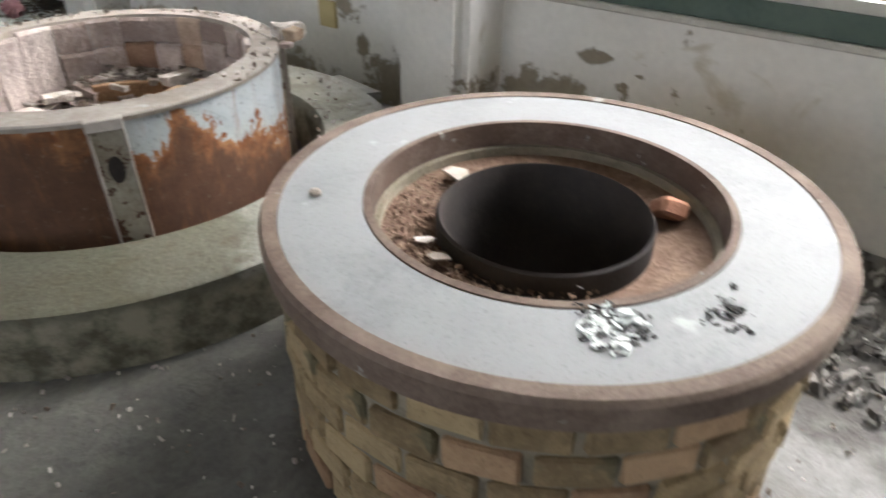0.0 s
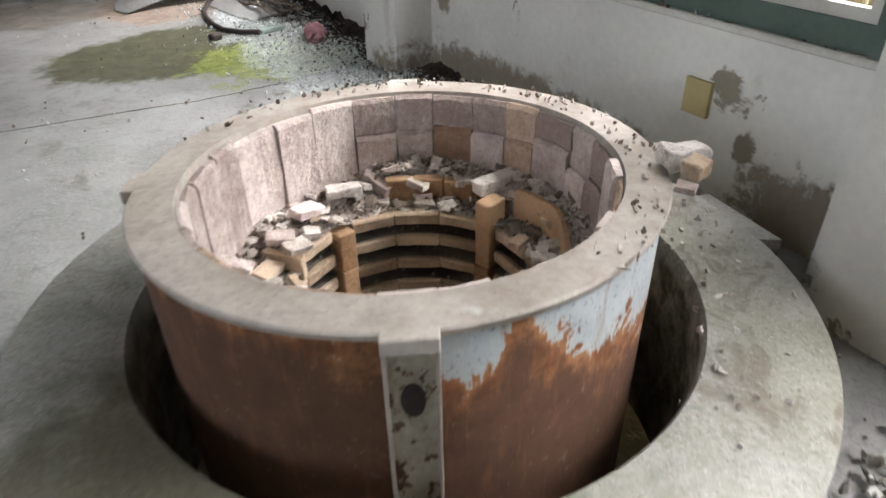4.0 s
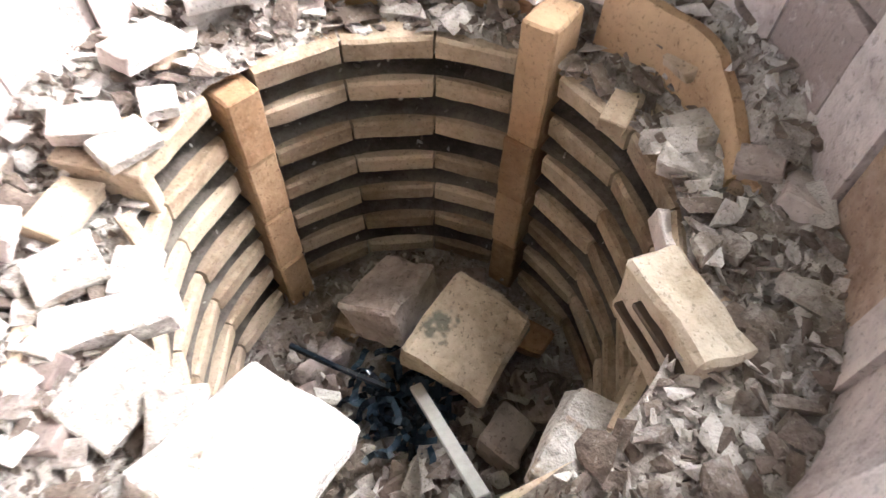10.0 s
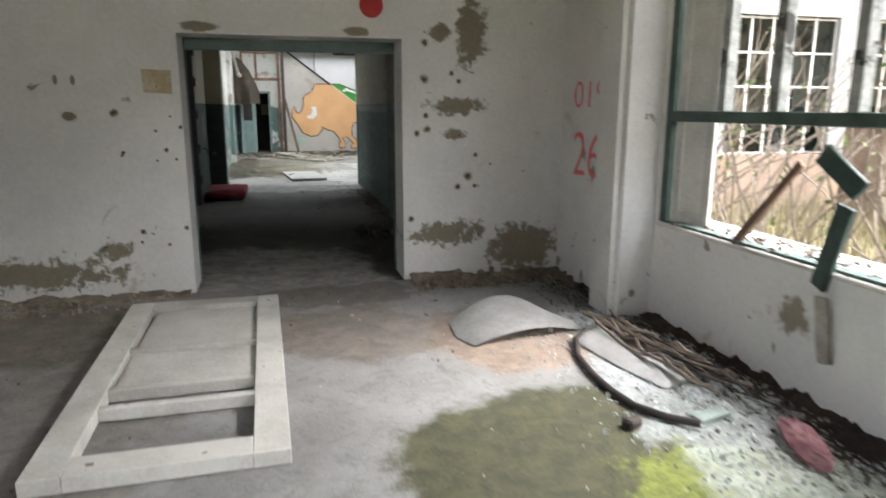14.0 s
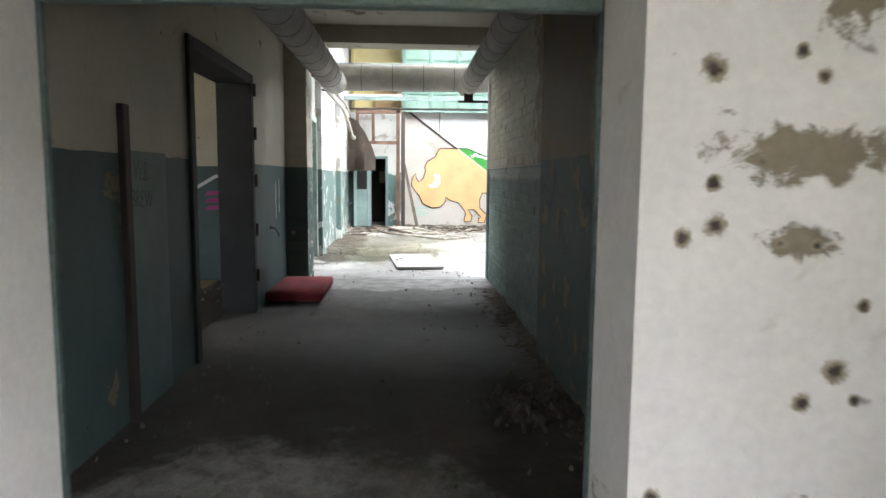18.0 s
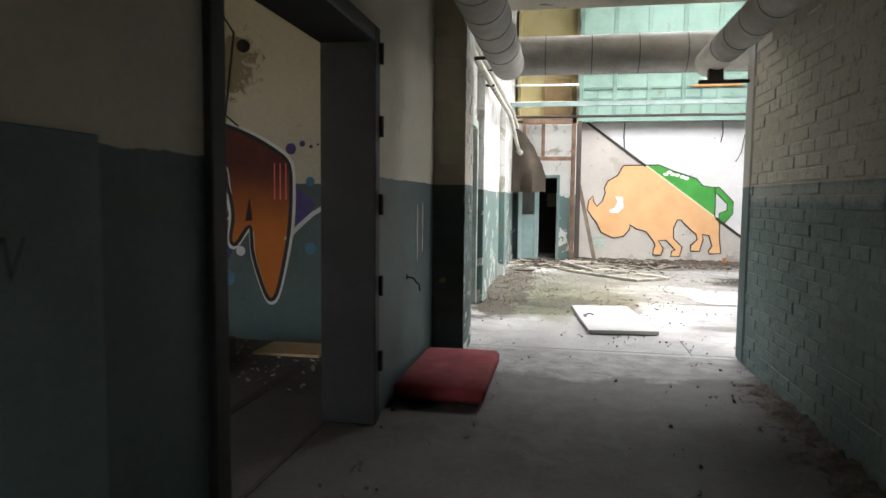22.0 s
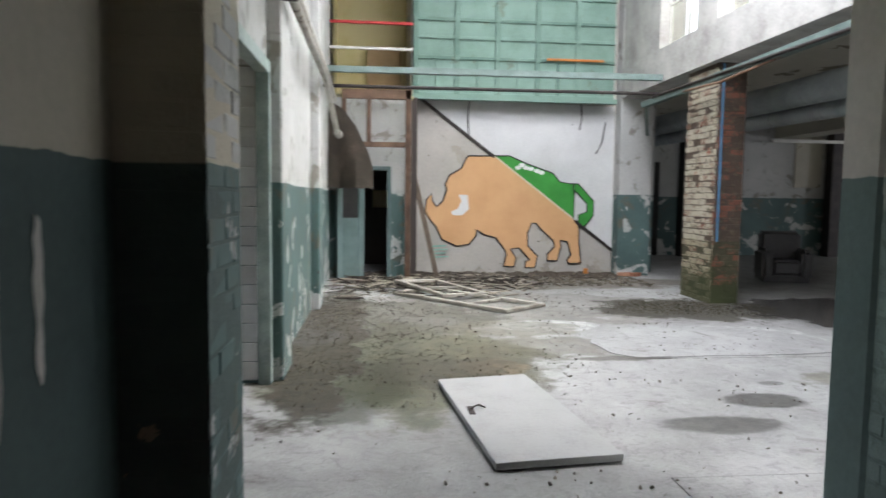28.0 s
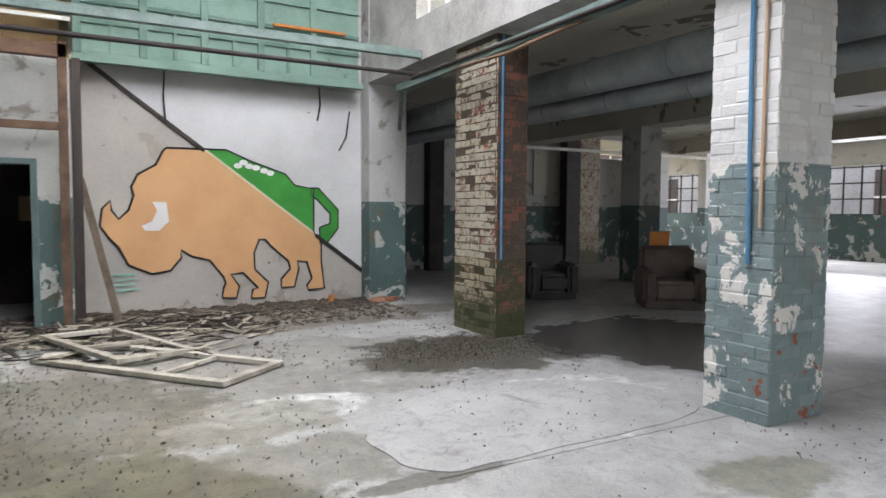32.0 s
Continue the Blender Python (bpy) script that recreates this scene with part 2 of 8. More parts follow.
HALL = painted_wall("hall_paint", (0.52, 0.52, 0.495), (0.10, 0.162, 0.153), 1.58, (0.54, 0.54, 0.51), 0.585, 3.2, (0.13, 0.11, 0.07), 0.55, low_peel=0.08)
BISON_WALL = painted_wall("mural_wall_paint", (0.52, 0.49, 0.44), (0.52, 0.49, 0.44), -1, (0.40, 0.37, 0.31), 0.66, 1.6, (0.34, 0.30, 0.24), 0.56, low_peel=0.12)
PANEL_WHITE = painted_wall("white_panel_paint", (0.70, 0.70, 0.69), (0.70, 0.70, 0.69), -1, (0.6, 0.58, 0.54), 0.75, 1.2, (0.50, 0.48, 0.44), 0.66)
PLASTER_END = painted_wall("end_wall_plaster", (0.82, 0.81, 0.77), (0.82, 0.81, 0.77), -1.0, (0.30, 0.265, 0.19), 0.70, 2.6, (0.42, 0.38, 0.28), 0.62, patches=((0, 0.80, 2.14, 0.15, 0.32, 1.3), (0, 0.66, 1.53, 0.27, 0.085, 1.5), (0, 0.655, 1.285, 0.11, 0.06, 1.6), (0, 0.52, 2.14, 0.12, 0.07, 1.4), (0, -1.40, 2.13, 0.16, 0.045, 0.8), (0, -0.18, 2.13, 0.13, 0.04, 0.8), (0, 0.62, 0.41, 0.40, 0.13, 1.6), (0, 1.35, 0.24, 0.40, 0.26, 1.2), (0, -2.15, 0.38, 0.16, 0.10, 1.3), (0, -2.75, 0.22, 0.75, 0.15, 1.6), (0, -2.33, 1.72, 0.02, 0.05, 0.7), (0, -2.45, 1.72, 0.02, 0.05, 0.7), (0, -2.38, 1.45, 0.06, 0.04, 1.0)), holes=[(x, 6.85, z, 0.72 * r) for x, z, r in ((0.391, 1.756, 0.042), (0.398, 2.056, 0.035), (0.406, 1.451, 0.028), (0.415, 1.336, 0.036), (0.325, 1.299, 0.030), (0.632, 1.808, 0.025), (0.698, 1.741, 0.025), (0.603, 1.287, 0.022), (0.707, 1.279, 0.022), (0.858, 1.11, 0.024), (0.995, 1.025, 0.014), (0.693, 0.829, 0.034), (0.789, 0.919, 0.044), (0.851, 0.835, 0.022), (0.268, 0.551, 0.03), (-1.709, 1.185, 0.022), (-1.639, 1.11, 0.014), (-1.662, 1.447, 0.012), (-1.775, 1.336, 0.014), (-1.781, 1.101, 0.012), (-1.59, 1.364, 0.018), (-2.067, 1.476, 0.034), (-1.602, 0.552, 0.022), (-1.934, 0.535, 0.026), (-1.95, 0.45, 0.016), (-1.746, 0.42, 0.018))])
CEIL_ROOM = painted_wall("room_ceiling_paint", (0.74, 0.73, 0.69), (0.7, 0.7, 0.66), -1, (0.45, 0.42, 0.36), 0.66, 1.8)
CEIL = painted_wall("ceiling_paint", (0.56, 0.53, 0.44), (0.4, 0.4, 0.3), -1, (0.25, 0.22, 0.16), 0.6, 1.8)
CONCRETE = mottled("raw_concrete", (0.22, 0.21, 0.19), (0.46, 0.45, 0.42), 2.0, 30, 0.85, 0.006)


def plinth_material():
    """Cement: pale trowelled top, algae on the upright side."""
    k = Nodes("mossy_cement")
    p = k.xyz()
    n1, n2 = k.noise(2.4, 6, 0.62, k.pos, 0.4), k.noise(55, 4, 0.65, k.pos)
    f = k.math("ADD", k.math("MULTIPLY", n1, 0.75), k.math("MULTIPLY", n2, 0.3))
    c = k.mix(k.step(f, 0.3, 0.75), (0.14, 0.14, 0.115), (0.36, 0.355, 0.325))
    c = k.mix(k.math("MULTIPLY", k.step(k.noise(1.3, 5, 0.6, k.pos), 0.52, 0.7), 0.5), c, (0.15, 0.15, 0.085))
    c = k.mix(k.math("MULTIPLY", k.step(k.noise(90, 4, 0.7, k.pos), 0.55, 0.66), 0.55), c, (0.07, 0.068, 0.055))
    c = k.mix(k.math("MULTIPLY", k.step(k.noise(120, 3, 0.7, k.pos), 0.60, 0.68), 0.6), c, (0.55, 0.54, 0.50))
    c = k.mix(k.math("MULTIPLY", k.step(k.noise(6, 6, 0.7, k.pos, 1.0), 0.52, 0.66), 0.65), c, (0.11, 0.082, 0.055))
    moss = k.math("SUBTRACT", 1.0, k.step(k.ellipse(-0.45, -0.75, 1.0, 0.85, 1.6, 2.6), 0.7, 1.05))
    c = k.mix(k.math("MULTIPLY", moss, 0.8), c, k.mix(n2, (0.04, 0.038, 0.02), (0.12, 0.11, 0.065)))
    edge = k.math("ADD", p[2], k.math("MULTIPLY", k.math("SUBTRACT", n1, 0.5), 0.1))
    side = k.mix(k.step(k.noise(9, 6, 0.7, k.pos, 0.1), 0.36, 0.66), (0.075, 0.07, 0.042), (0.26, 0.24, 0.175))
    c = k.mix(k.step(edge, 0.165, 0.215), side, c)
    return k.done(c, 0.75, k.math("ADD", n2, n1), 0.005, 0, 0.4)


PLINTH = plinth_material()
RIM = mottled("dusty_steel_rim", (0.24, 0.20, 0.165), (0.46, 0.42, 0.375), 3, 30, 0.8, 0.003, speck=0.22, spots=((0.60, 0.60, 0.60), 2.2, 0.62))
STEEL_GREY = mottled("grey_painted_steel", (0.14, 0.145, 0.15), (0.26, 0.265, 0.27), 3, 60, 0.6, 0.001, speck=0.3, spots=((0.34, 0.35, 0.355), 4, 0.62))
RUST = mottled("rust_brown", (0.09, 0.035, 0.02), (0.23, 0.13, 0.09), 6, 80, 0.85, 0.003)
# also the plain dark colour of the shaded stair lobby walls
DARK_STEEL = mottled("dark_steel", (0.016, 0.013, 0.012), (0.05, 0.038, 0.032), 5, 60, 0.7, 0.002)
FIREBRICK = mottled("pink_firebrick", (0.26, 0.20, 0.175), (0.58, 0.50, 0.46), 6, 45, 0.9, 0.01, 0.45, speck=0.45)
CREAM_REFRACTORY = mottled("ochre_refractory", (0.22, 0.15, 0.095), (0.52, 0.41, 0.30), 6, 70, 0.9, 0.006, 0.3, speck=0.55)
CHAMOTTE = mottled("orange_chamotte", (0.23, 0.12, 0.055), (0.48, 0.32, 0.19), 6, 60, 0.9, 0.006, 0.25, speck=0.5)
RUBBLE = mottled("rubble", (0.17, 0.13, 0.105), (0.54, 0.495, 0.45), 14, 90, 0.95, 0.008, 0.2, speck=0.6, isl=0.75)
WHITE_STONE = mottled("white_plaster_lump", (0.30, 0.255, 0.215), (0.62, 0.58, 0.535), 12, 60, 0.95, 0.014, 0.25, speck=0.6, spots=((0.33, 0.26, 0.20), 14, 0.60))
YELLOW_BRICK = mottled("yellow_brick", (0.15, 0.105, 0.055), (0.40, 0.30, 0.165), 5, 50, 0.9, 0.008, 0.35, speck=0.35, spots=((0.12, 0.105, 0.06), 4, 0.6))
RED_BRICK = mottled("red_brick", (0.24, 0.09, 0.05), (0.46, 0.24, 0.15), 9, 70, 0.9, 0.006, 0.4)
MORTAR = mottled("mortar", (0.10, 0.085, 0.06), (0.24, 0.21, 0.155), 10, 90, 0.95, 0.006)
WOOD_WHITE = mottled("flaking_white_paint", (0.42, 0.41, 0.37), (0.64, 0.63, 0.58), 4, 50, 0.7, 0.002, spots=((0.22, 0.18, 0.13), 8, 0.66))
WOOD_GREEN = mottled("dark_green_frame_paint", (0.03, 0.055, 0.045), (0.085, 0.125, 0.105), 5, 50, 0.6, 0.002, spots=((0.4, 0.4, 0.36), 9, 0.68))
WOOD_BROWN = mottled("dark_brown_timber", (0.07, 0.04, 0.025), (0.20, 0.12, 0.075), 5, 60, 0.8, 0.003)
FRAME_DARK = mottled("dark_grey_door_frame", (0.009, 0.010, 0.010), (0.026, 0.030, 0.028), 3, 50, 0.65, 0.002)
STEEL_GREEN = mottled("grimy_green_steel", (0.055, 0.085, 0.078), (0.17, 0.225, 0.205), 5, 50, 0.6, 0.002, speck=0.3)
PIPE_DIRTY = mottled("dirty_cream_pipe_paint", (0.17, 0.155, 0.13), (0.46, 0.44, 0.39), 5, 50, 0.75, 0.003, speck=0.35, spots=((0.10, 0.08, 0.06), 6, 0.62))
TEAL_PAINT = mottled("teal_paint", (0.08, 0.125, 0.12), (0.15, 0.21, 0.20), 3, 60, 0.6, 0.002)
MINT_PANEL = mottled("mint_green_panel", (0.075, 0.14, 0.11), (0.175, 0.27, 0.22), 2, 40, 0.7, 0.002, spots=((0.12, 0.16, 0.12), 2.2, 0.64))
MINT_STEEL = mottled("grey_green_steel", (0.16, 0.21, 0.19), (0.34, 0.40, 0.37), 5, 50, 0.6, 0.002)
PIPE_LAG = mottled("pale_pipe_lagging", (0.40, 0.38, 0.34), (0.62, 0.60, 0.56), 4, 40, 0.8, 0.004)
PIPE_GREY = mottled("grey_pipe", (0.16, 0.18, 0.19), (0.30, 0.33, 0.34), 3, 50, 0.6, 0.002)
RED_FOAM = mottled("red_cushion_cloth", (0.14, 0.018, 0.022), (0.26, 0.04, 0.045), 6, 120, 0.95, 0.003)
PLASTIC_BLUE = mottled("dark_blue_strap", (0.008, 0.014, 0.022), (0.05, 0.085, 0.12), 20, 80, 0.25, 0.001, 0.9)
BLUE_PIPE = mottled("blue_conduit", (0.05, 0.16, 0.30), (0.10, 0.26, 0.42), 6, 50, 0.5, 0.001)
LEATHER = mottled("black_worn_leather", (0.012, 0.011, 0.011), (0.045, 0.04, 0.038), 5, 60, 0.45, 0.004)
BROWN_CLOTH = mottled("dirty_brown_cloth", (0.05, 0.04, 0.032), (0.13, 0.105, 0.085), 4, 70, 0.95, 0.006)
ORANGE_CLOTH = mottled("orange_cloth", (0.4, 0.13, 0.03), (0.55, 0.22, 0.06), 6, 70, 0.9, 0.002)
BISON_TAN = mottled("tan_mural_paint", (0.56, 0.31, 0.14), (0.66, 0.39, 0.19), 2, 90, 0.8, 0.001)
BISON_GREEN = mottled("green_mural_paint", (0.03, 0.22, 0.03), (0.06, 0.34, 0.06), 2, 90, 0.8, 0.001)
BLACK_PAINT = mottled("black_paint", (0.012, 0.011, 0.01), (0.03, 0.028, 0.026), 4, 60, 0.7, 0.001)
WHITE_PAINT = mottled("white_paint", (0.66, 0.66, 0.64), (0.8, 0.8, 0.78), 4, 60, 0.7, 0.001)
RED_PAINT = mottled("red_paint", (0.36, 0.02, 0.02), (0.50, 0.05, 0.05), 6, 60, 0.7, 0.001)
SPRAY_RED = mottled("red_spray_paint", (0.62, 0.10, 0.12), (0.72, 0.17, 0.19), 8, 60, 0.8, 0.001)
YELLOW_WALL = mottled("yellow_room_wall", (0.46, 0.38, 0.14), (0.62, 0.55, 0.30), 2, 40, 0.8, 0.002)
PLYWOOD = mottled("plywood", (0.35, 0.24, 0.12), (0.52, 0.38, 0.22), 3, 40, 0.8, 0.002)
GRAPHITE_PANEL = mottled("brown_hardboard", (0.06, 0.047, 0.034), (0.175, 0.137, 0.10), 2, 40, 0.8, 0.003)
DIRT = mottled("dark_soil_litter", (0.03, 0.024, 0.017), (0.15, 0.115, 0.085), 7, 60, 0.95, 0.01, isl=0.5)
DEBRIS = mottled("glass_and_plaster_crumbs", (0.20, 0.23, 0.22), (0.62, 0.66, 0.64), 12, 80, 0.7, 0.004, 0.5, isl=0.6)
MOSS = mottled("moss", (0.018, 0.014, 0.008), (0.075, 0.062, 0.032), 9, 90, 0.95, 0.01, isl=0.6)
GRASS = mottled("dry_grass", (0.13, 0.115, 0.06), (0.34, 0.30, 0.18), 3, 30, 0.95, 0.02, isl=0.6)
YARD_BRICK = mottled("weathered_yard_brick", (0.13, 0.095, 0.07), (0.34, 0.255, 0.19), 2.5, 40, 0.95, 0.01, speck=0.5)
FAR_RENDER = mottled("far_building_render", (0.20, 0.20, 0.20), (0.32, 0.32, 0.31), 0.8, 9, 0.9, 0.01, speck=0.5)
LEAF = mottled("green_leaf", (0.05, 0.09, 0.02), (0.14, 0.19, 0.05), 4, 40, 0.7, 0.002, 0.5)
TWIG = mottled("grey_twig", (0.10, 0.08, 0.06), (0.24, 0.20, 0.16), 6, 60, 0.9, 0.004)


def glass_material(name="dusty_glass", tint=(0.92, 0.95, 0.93, 1)):
    m = bpy.data.materials.new(name)
    m.use_nodes = True
    b = m.node_tree.nodes["Principled BSDF"].inputs
    b["Transmission Weight"].default_value, b["Roughness"].default_value, b["IOR"].default_value = 1.0, 0.06, 1.02
    b["Base Color"].default_value = tint
    return m


GLASS = glass_material()
# glass tinted to dim the daylight that passes and stop direct sun
DIMMING_GLASS = glass_material("dimming_glass", (0.50, 0.52, 0.49, 1))


def tub_material():
    """Steel tub: dull brown rust below, flaked blue-grey paint above, orange rust between."""
    k = Nodes("rusted_tub_steel")
    p = k.xyz()
    n1, n2 = k.noise(3.2, 6, 0.65, k.pos, 0.6), k.noise(14, 5, 0.65, k.pos)
    run = k.noise(2.2, 6, 0.68, k.scaled(k.pos, (5.0, 5.0, 0.9)))
    h = k.math("ADD", k.math("ADD", p[2], k.math("MULTIPLY", k.math("SUBTRACT", n1, 0.55), 0.75)), k.math("ADD", k.math("MULTIPLY", k.math("SUBTRACT", run, 0.5), 0.5), k.math("MULTIPLY", k.math("SUBTRACT", p[0], 0.30), 0.34)))
    c = k.mix(n2, (0.05, 0.027, 0.018), (0.17, 0.085, 0.05))
    c = k.mix(k.step(h, 0.28, 0.50), c, k.mix(k.step(n2, 0.35, 0.65), (0.19, 0.065, 0.022), (0.44, 0.21, 0.085)))
    c = k.mix(k.math("MULTIPLY", k.step(k.noise(38, 4, 0.7, k.pos), 0.60, 0.68), 0.3), c, (0.30, 0.27, 0.2))
    c = k.mix(k.step(k.math("ADD", h, k.math("MULTIPLY", n2, 0.2)), 0.54, 0.57), c, k.mix(n2, (0.27, 0.305, 0.32), (0.50, 0.535, 0.54)))
    c = k.mix(k.math("MULTIPLY", k.step(k.noise(3.4, 6, 0.7, k.scaled(k.pos, (9.0, 9.0, 1.1))), 0.52, 0.68), 0.40), c, k.mix(n2, (0.13, 0.055, 0.025), (0.36, 0.165, 0.07)))
    c = k.mix(k.math("MULTIPLY", k.step(k.noise(70, 4, 0.7, k.pos), 0.56, 0.66), 0.5), c, (0.075, 0.045, 0.03))
    return k.done(c, 0.8, n2, 0.004, 0, 0.3)


def brick_paint(name, upper, lower, line, bare, chance=0.66, red=0.0, motley=0.0, scuff=0.0):
    """Painted brick: two-tone paint by height, a few bare or flaked bricks."""
    k = Nodes(name)
    p = k.xyz()
    n1, n2 = k.noise(6, 5, 0.65, k.pos, 0.3), k.noise(60, 3, 0.6, k.pos)
    tone = k.math("ADD", k.math("MULTIPLY", n1, 0.6), k.math("MULTIPLY", k.rand, 0.35))
    c = k.mix(k.step(p[2], line - 0.006, line + 0.006), k.mix(tone, tuple(v * 0.55 for v in lower), lower), k.mix(tone, tuple(v * 0.66 for v in upper), upper))
    low_loss = k.math("MULTIPLY", k.step(k.math("MULTIPLY", p[2], -1.0), -line, 0.2 - line), 0.012)
    m = k.step(k.math("ADD", low_loss, k.noise(4.2, 6, 0.66, k.pos, 0.5)), chance, chance + 0.02)
    c = k.mix(m, c, bare)
    if motley:
        pick = k.math("FRACT", k.math("ADD", k.math("MULTIPLY", k.rand, 7.31), k.math("MULTIPLY", k.island, 3.7)))
        flaked = k.math("ADD", k.math("MULTIPLY", pick, 0.22), k.math("ADD", k.math("MULTIPLY", k.noise(5, 5, 0.65, k.pos, 0.6), 0.5), k.math("MULTIPLY", k.noise(26, 6, 0.75, k.pos, 0.8), 0.54)))
        c = k.mix(k.step(flaked, motley + 0.27, motley + 0.34), k.mix(n2, (0.07, 0.04, 0.03), (0.28, 0.10, 0.06)), c)
        c = k.mix(k.step(k.noise(16, 5, 0.7, k.pos), 0.56, 0.60), c, (0.10, 0.085, 0.055))
        low = k.math("SUBTRACT", k.math("MULTIPLY", k.noise(5, 5, 0.65, k.pos), 1.5), p[2])
        c = k.mix(k.math("MULTIPLY", k.step(low, 0.25, 0.5), 0.8), c, (0.045, 0.055, 0.02))
    if red:
        foot = k.math("MULTIPLY", k.step(k.math("MULTIPLY", p[2], -1.0), -0.95, -0.45), 0.07)
        c = k.mix(k.step(k.math("ADD", foot, k.noise(5.3, 4, 0.6, k.scaled(k.pos, (1.0, 1.0, 1.3)))), red, red + 0.015), c, k.mix(n2, (0.16, 0.045, 0.025), (0.42, 0.13, 0.075)))
        c = k.mix(k.math("MULTIPLY", k.step(k.noise(2.2, 6, 0.7, k.pos), 0.60, 0.72), 0.45), c, (0.22, 0.18, 0.14))
    if scuff:
        band = k.math("SUBTRACT", k.math("ADD", 1.0, k.math("MULTIPLY", k.noise(11, 5, 0.7, k.pos), 0.9)), k.math("DIVIDE", k.math("ABSOLUTE", k.math("SUBTRACT", p[2], line - 0.07)), 0.11))
        c = k.mix(k.math("MULTIPLY", k.step(band, 0.75, 1.2), scuff), c, k.mix(n2, (0.30, 0.33, 0.31), (0.56, 0.57, 0.52)))
        near = k.math("ADD", k.math("SUBTRACT", 11.15, p[1]), k.math("MULTIPLY", k.math("SUBTRACT", n1, 0.5), 2.2))
        c = k.mix(k.math("MULTIPLY", k.math("MULTIPLY", k.step(near, 0.0, 0.35), k.step(p[2], line, line + 0.02)), 0.8), c, k.mix(n2, (0.20, 0.13, 0.07), (0.40, 0.29, 0.17)))
        c = k.mix(k.math("MULTIPLY", k.step(k.noise(19, 6, 0.72, k.pos, 0.5), 0.55, 0.64), 0.45), c, tuple(v * 0.3 for v in lower))
    return k.done(c, 0.7, k.math("ADD", k.math("MULTIPLY", n2, 0.6), k.math("ADD", n1, k.noise(24, 4, 0.6, k.pos))), 0.008, 0, 0.3)


TUB = tub_material()
BRICK_CORRIDOR = brick_paint("painted_corridor_brick", (0.70, 0.67, 0.56), (0.26, 0.35, 0.33), 1.575, (0.34, 0.33, 0.28), 0.70, scuff=0.8)
BRICK_PILLAR = brick_paint("painted_pillar_brick", (0.58, 0.53, 0.41), (0.095, 0.135, 0.125), 1.575, (0.30, 0.26, 0.19), 0.68)
BRICK_COLUMN = brick_paint("painted_column_brick", (0.80, 0.80, 0.78), (0.26, 0.335, 0.335), 1.79, (0.66, 0.64, 0.6), 0.575, 0.70)
BRICK_WORN = brick_paint("worn_whitewashed_brick", (0.50, 0.45, 0.35), (0.42, 0.37, 0.26), 0.9, (0.27, 0.085, 0.05), 0.64, motley=0.22)
# darker, dirtier copy for the worn column's south face, shade put in its colour
BRICK_SHADED = brick_paint("shaded_dirty_brick", (0.085, 0.06, 0.045), (0.07, 0.065, 0.036), 0.9, (0.15, 0.05, 0.03), 0.66, motley=0.28)

FLOOR_A = floor_material("room_screed", (0.17, 0.167, 0.158), (0.345, 0.345, 0.335), [
    (0.42, 3.72, 0.95, 0.72, 0.9, 2.2, (0.055, 0.055, 0.022), 0.93, 0.8),
    (1.06, 3.12, 0.72, 0.55, 1.9, 3.0, (0.20, 0.235, 0.045), 0.8, 0.8),
    (0.6, 5.2, 0.6, 0.7, 1.0, 2.0, (0.30, 0.20, 0.13), 0.6, 0.8),
    (1.12, 1.6, 0.85, 0.85, 2.2, 4.0, (0.085, 0.070, 0.053), 0.72, 0.9),
    (1.3, 3.2, 0.55, 2.4, 1.2, 3.5, (0.42, 0.46, 0.45), 0.6, 0.8),
    (-2.6, 6.0, 0.9, 0.7, 1.2, 2.0, (0.16, 0.13, 0.09), 0.7, 0.9),
    (-0.7, -1.4, 1.5, 1.3, 1.6, 2.4, (0.08, 0.077, 0.064), 0.85, 0.6),
    (1.25, -2.1, 0.6, 1.3, 1.4, 2.2, (0.10, 0.095, 0.085), 0.85, 0.9),
    (-0.5, 5.6, 1.1, 0.6, 1.8, 1.6, (0.17, 0.14, 0.105), 0.6, 0.85),
    (-2.2, 4.2, 0.9, 1.8, 1.8, 1.6, (0.17, 0.155, 0.13), 0.6, 0.85),
    (-0.4, 6.5, 0.9, 0.35, 1.6, 2.4, (0.12, 0.10, 0.075), 0.6, 0.85)], 0.57)
# pale patches at both ends and the dark patch paint in daylight and shadow
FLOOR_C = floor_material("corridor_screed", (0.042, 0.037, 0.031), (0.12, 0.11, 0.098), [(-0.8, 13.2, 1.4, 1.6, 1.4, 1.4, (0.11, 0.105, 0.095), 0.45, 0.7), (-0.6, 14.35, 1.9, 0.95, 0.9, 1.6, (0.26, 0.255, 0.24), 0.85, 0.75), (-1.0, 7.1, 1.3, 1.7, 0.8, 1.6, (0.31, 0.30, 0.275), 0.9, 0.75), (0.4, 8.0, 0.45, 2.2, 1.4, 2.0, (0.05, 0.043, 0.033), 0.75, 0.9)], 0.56)
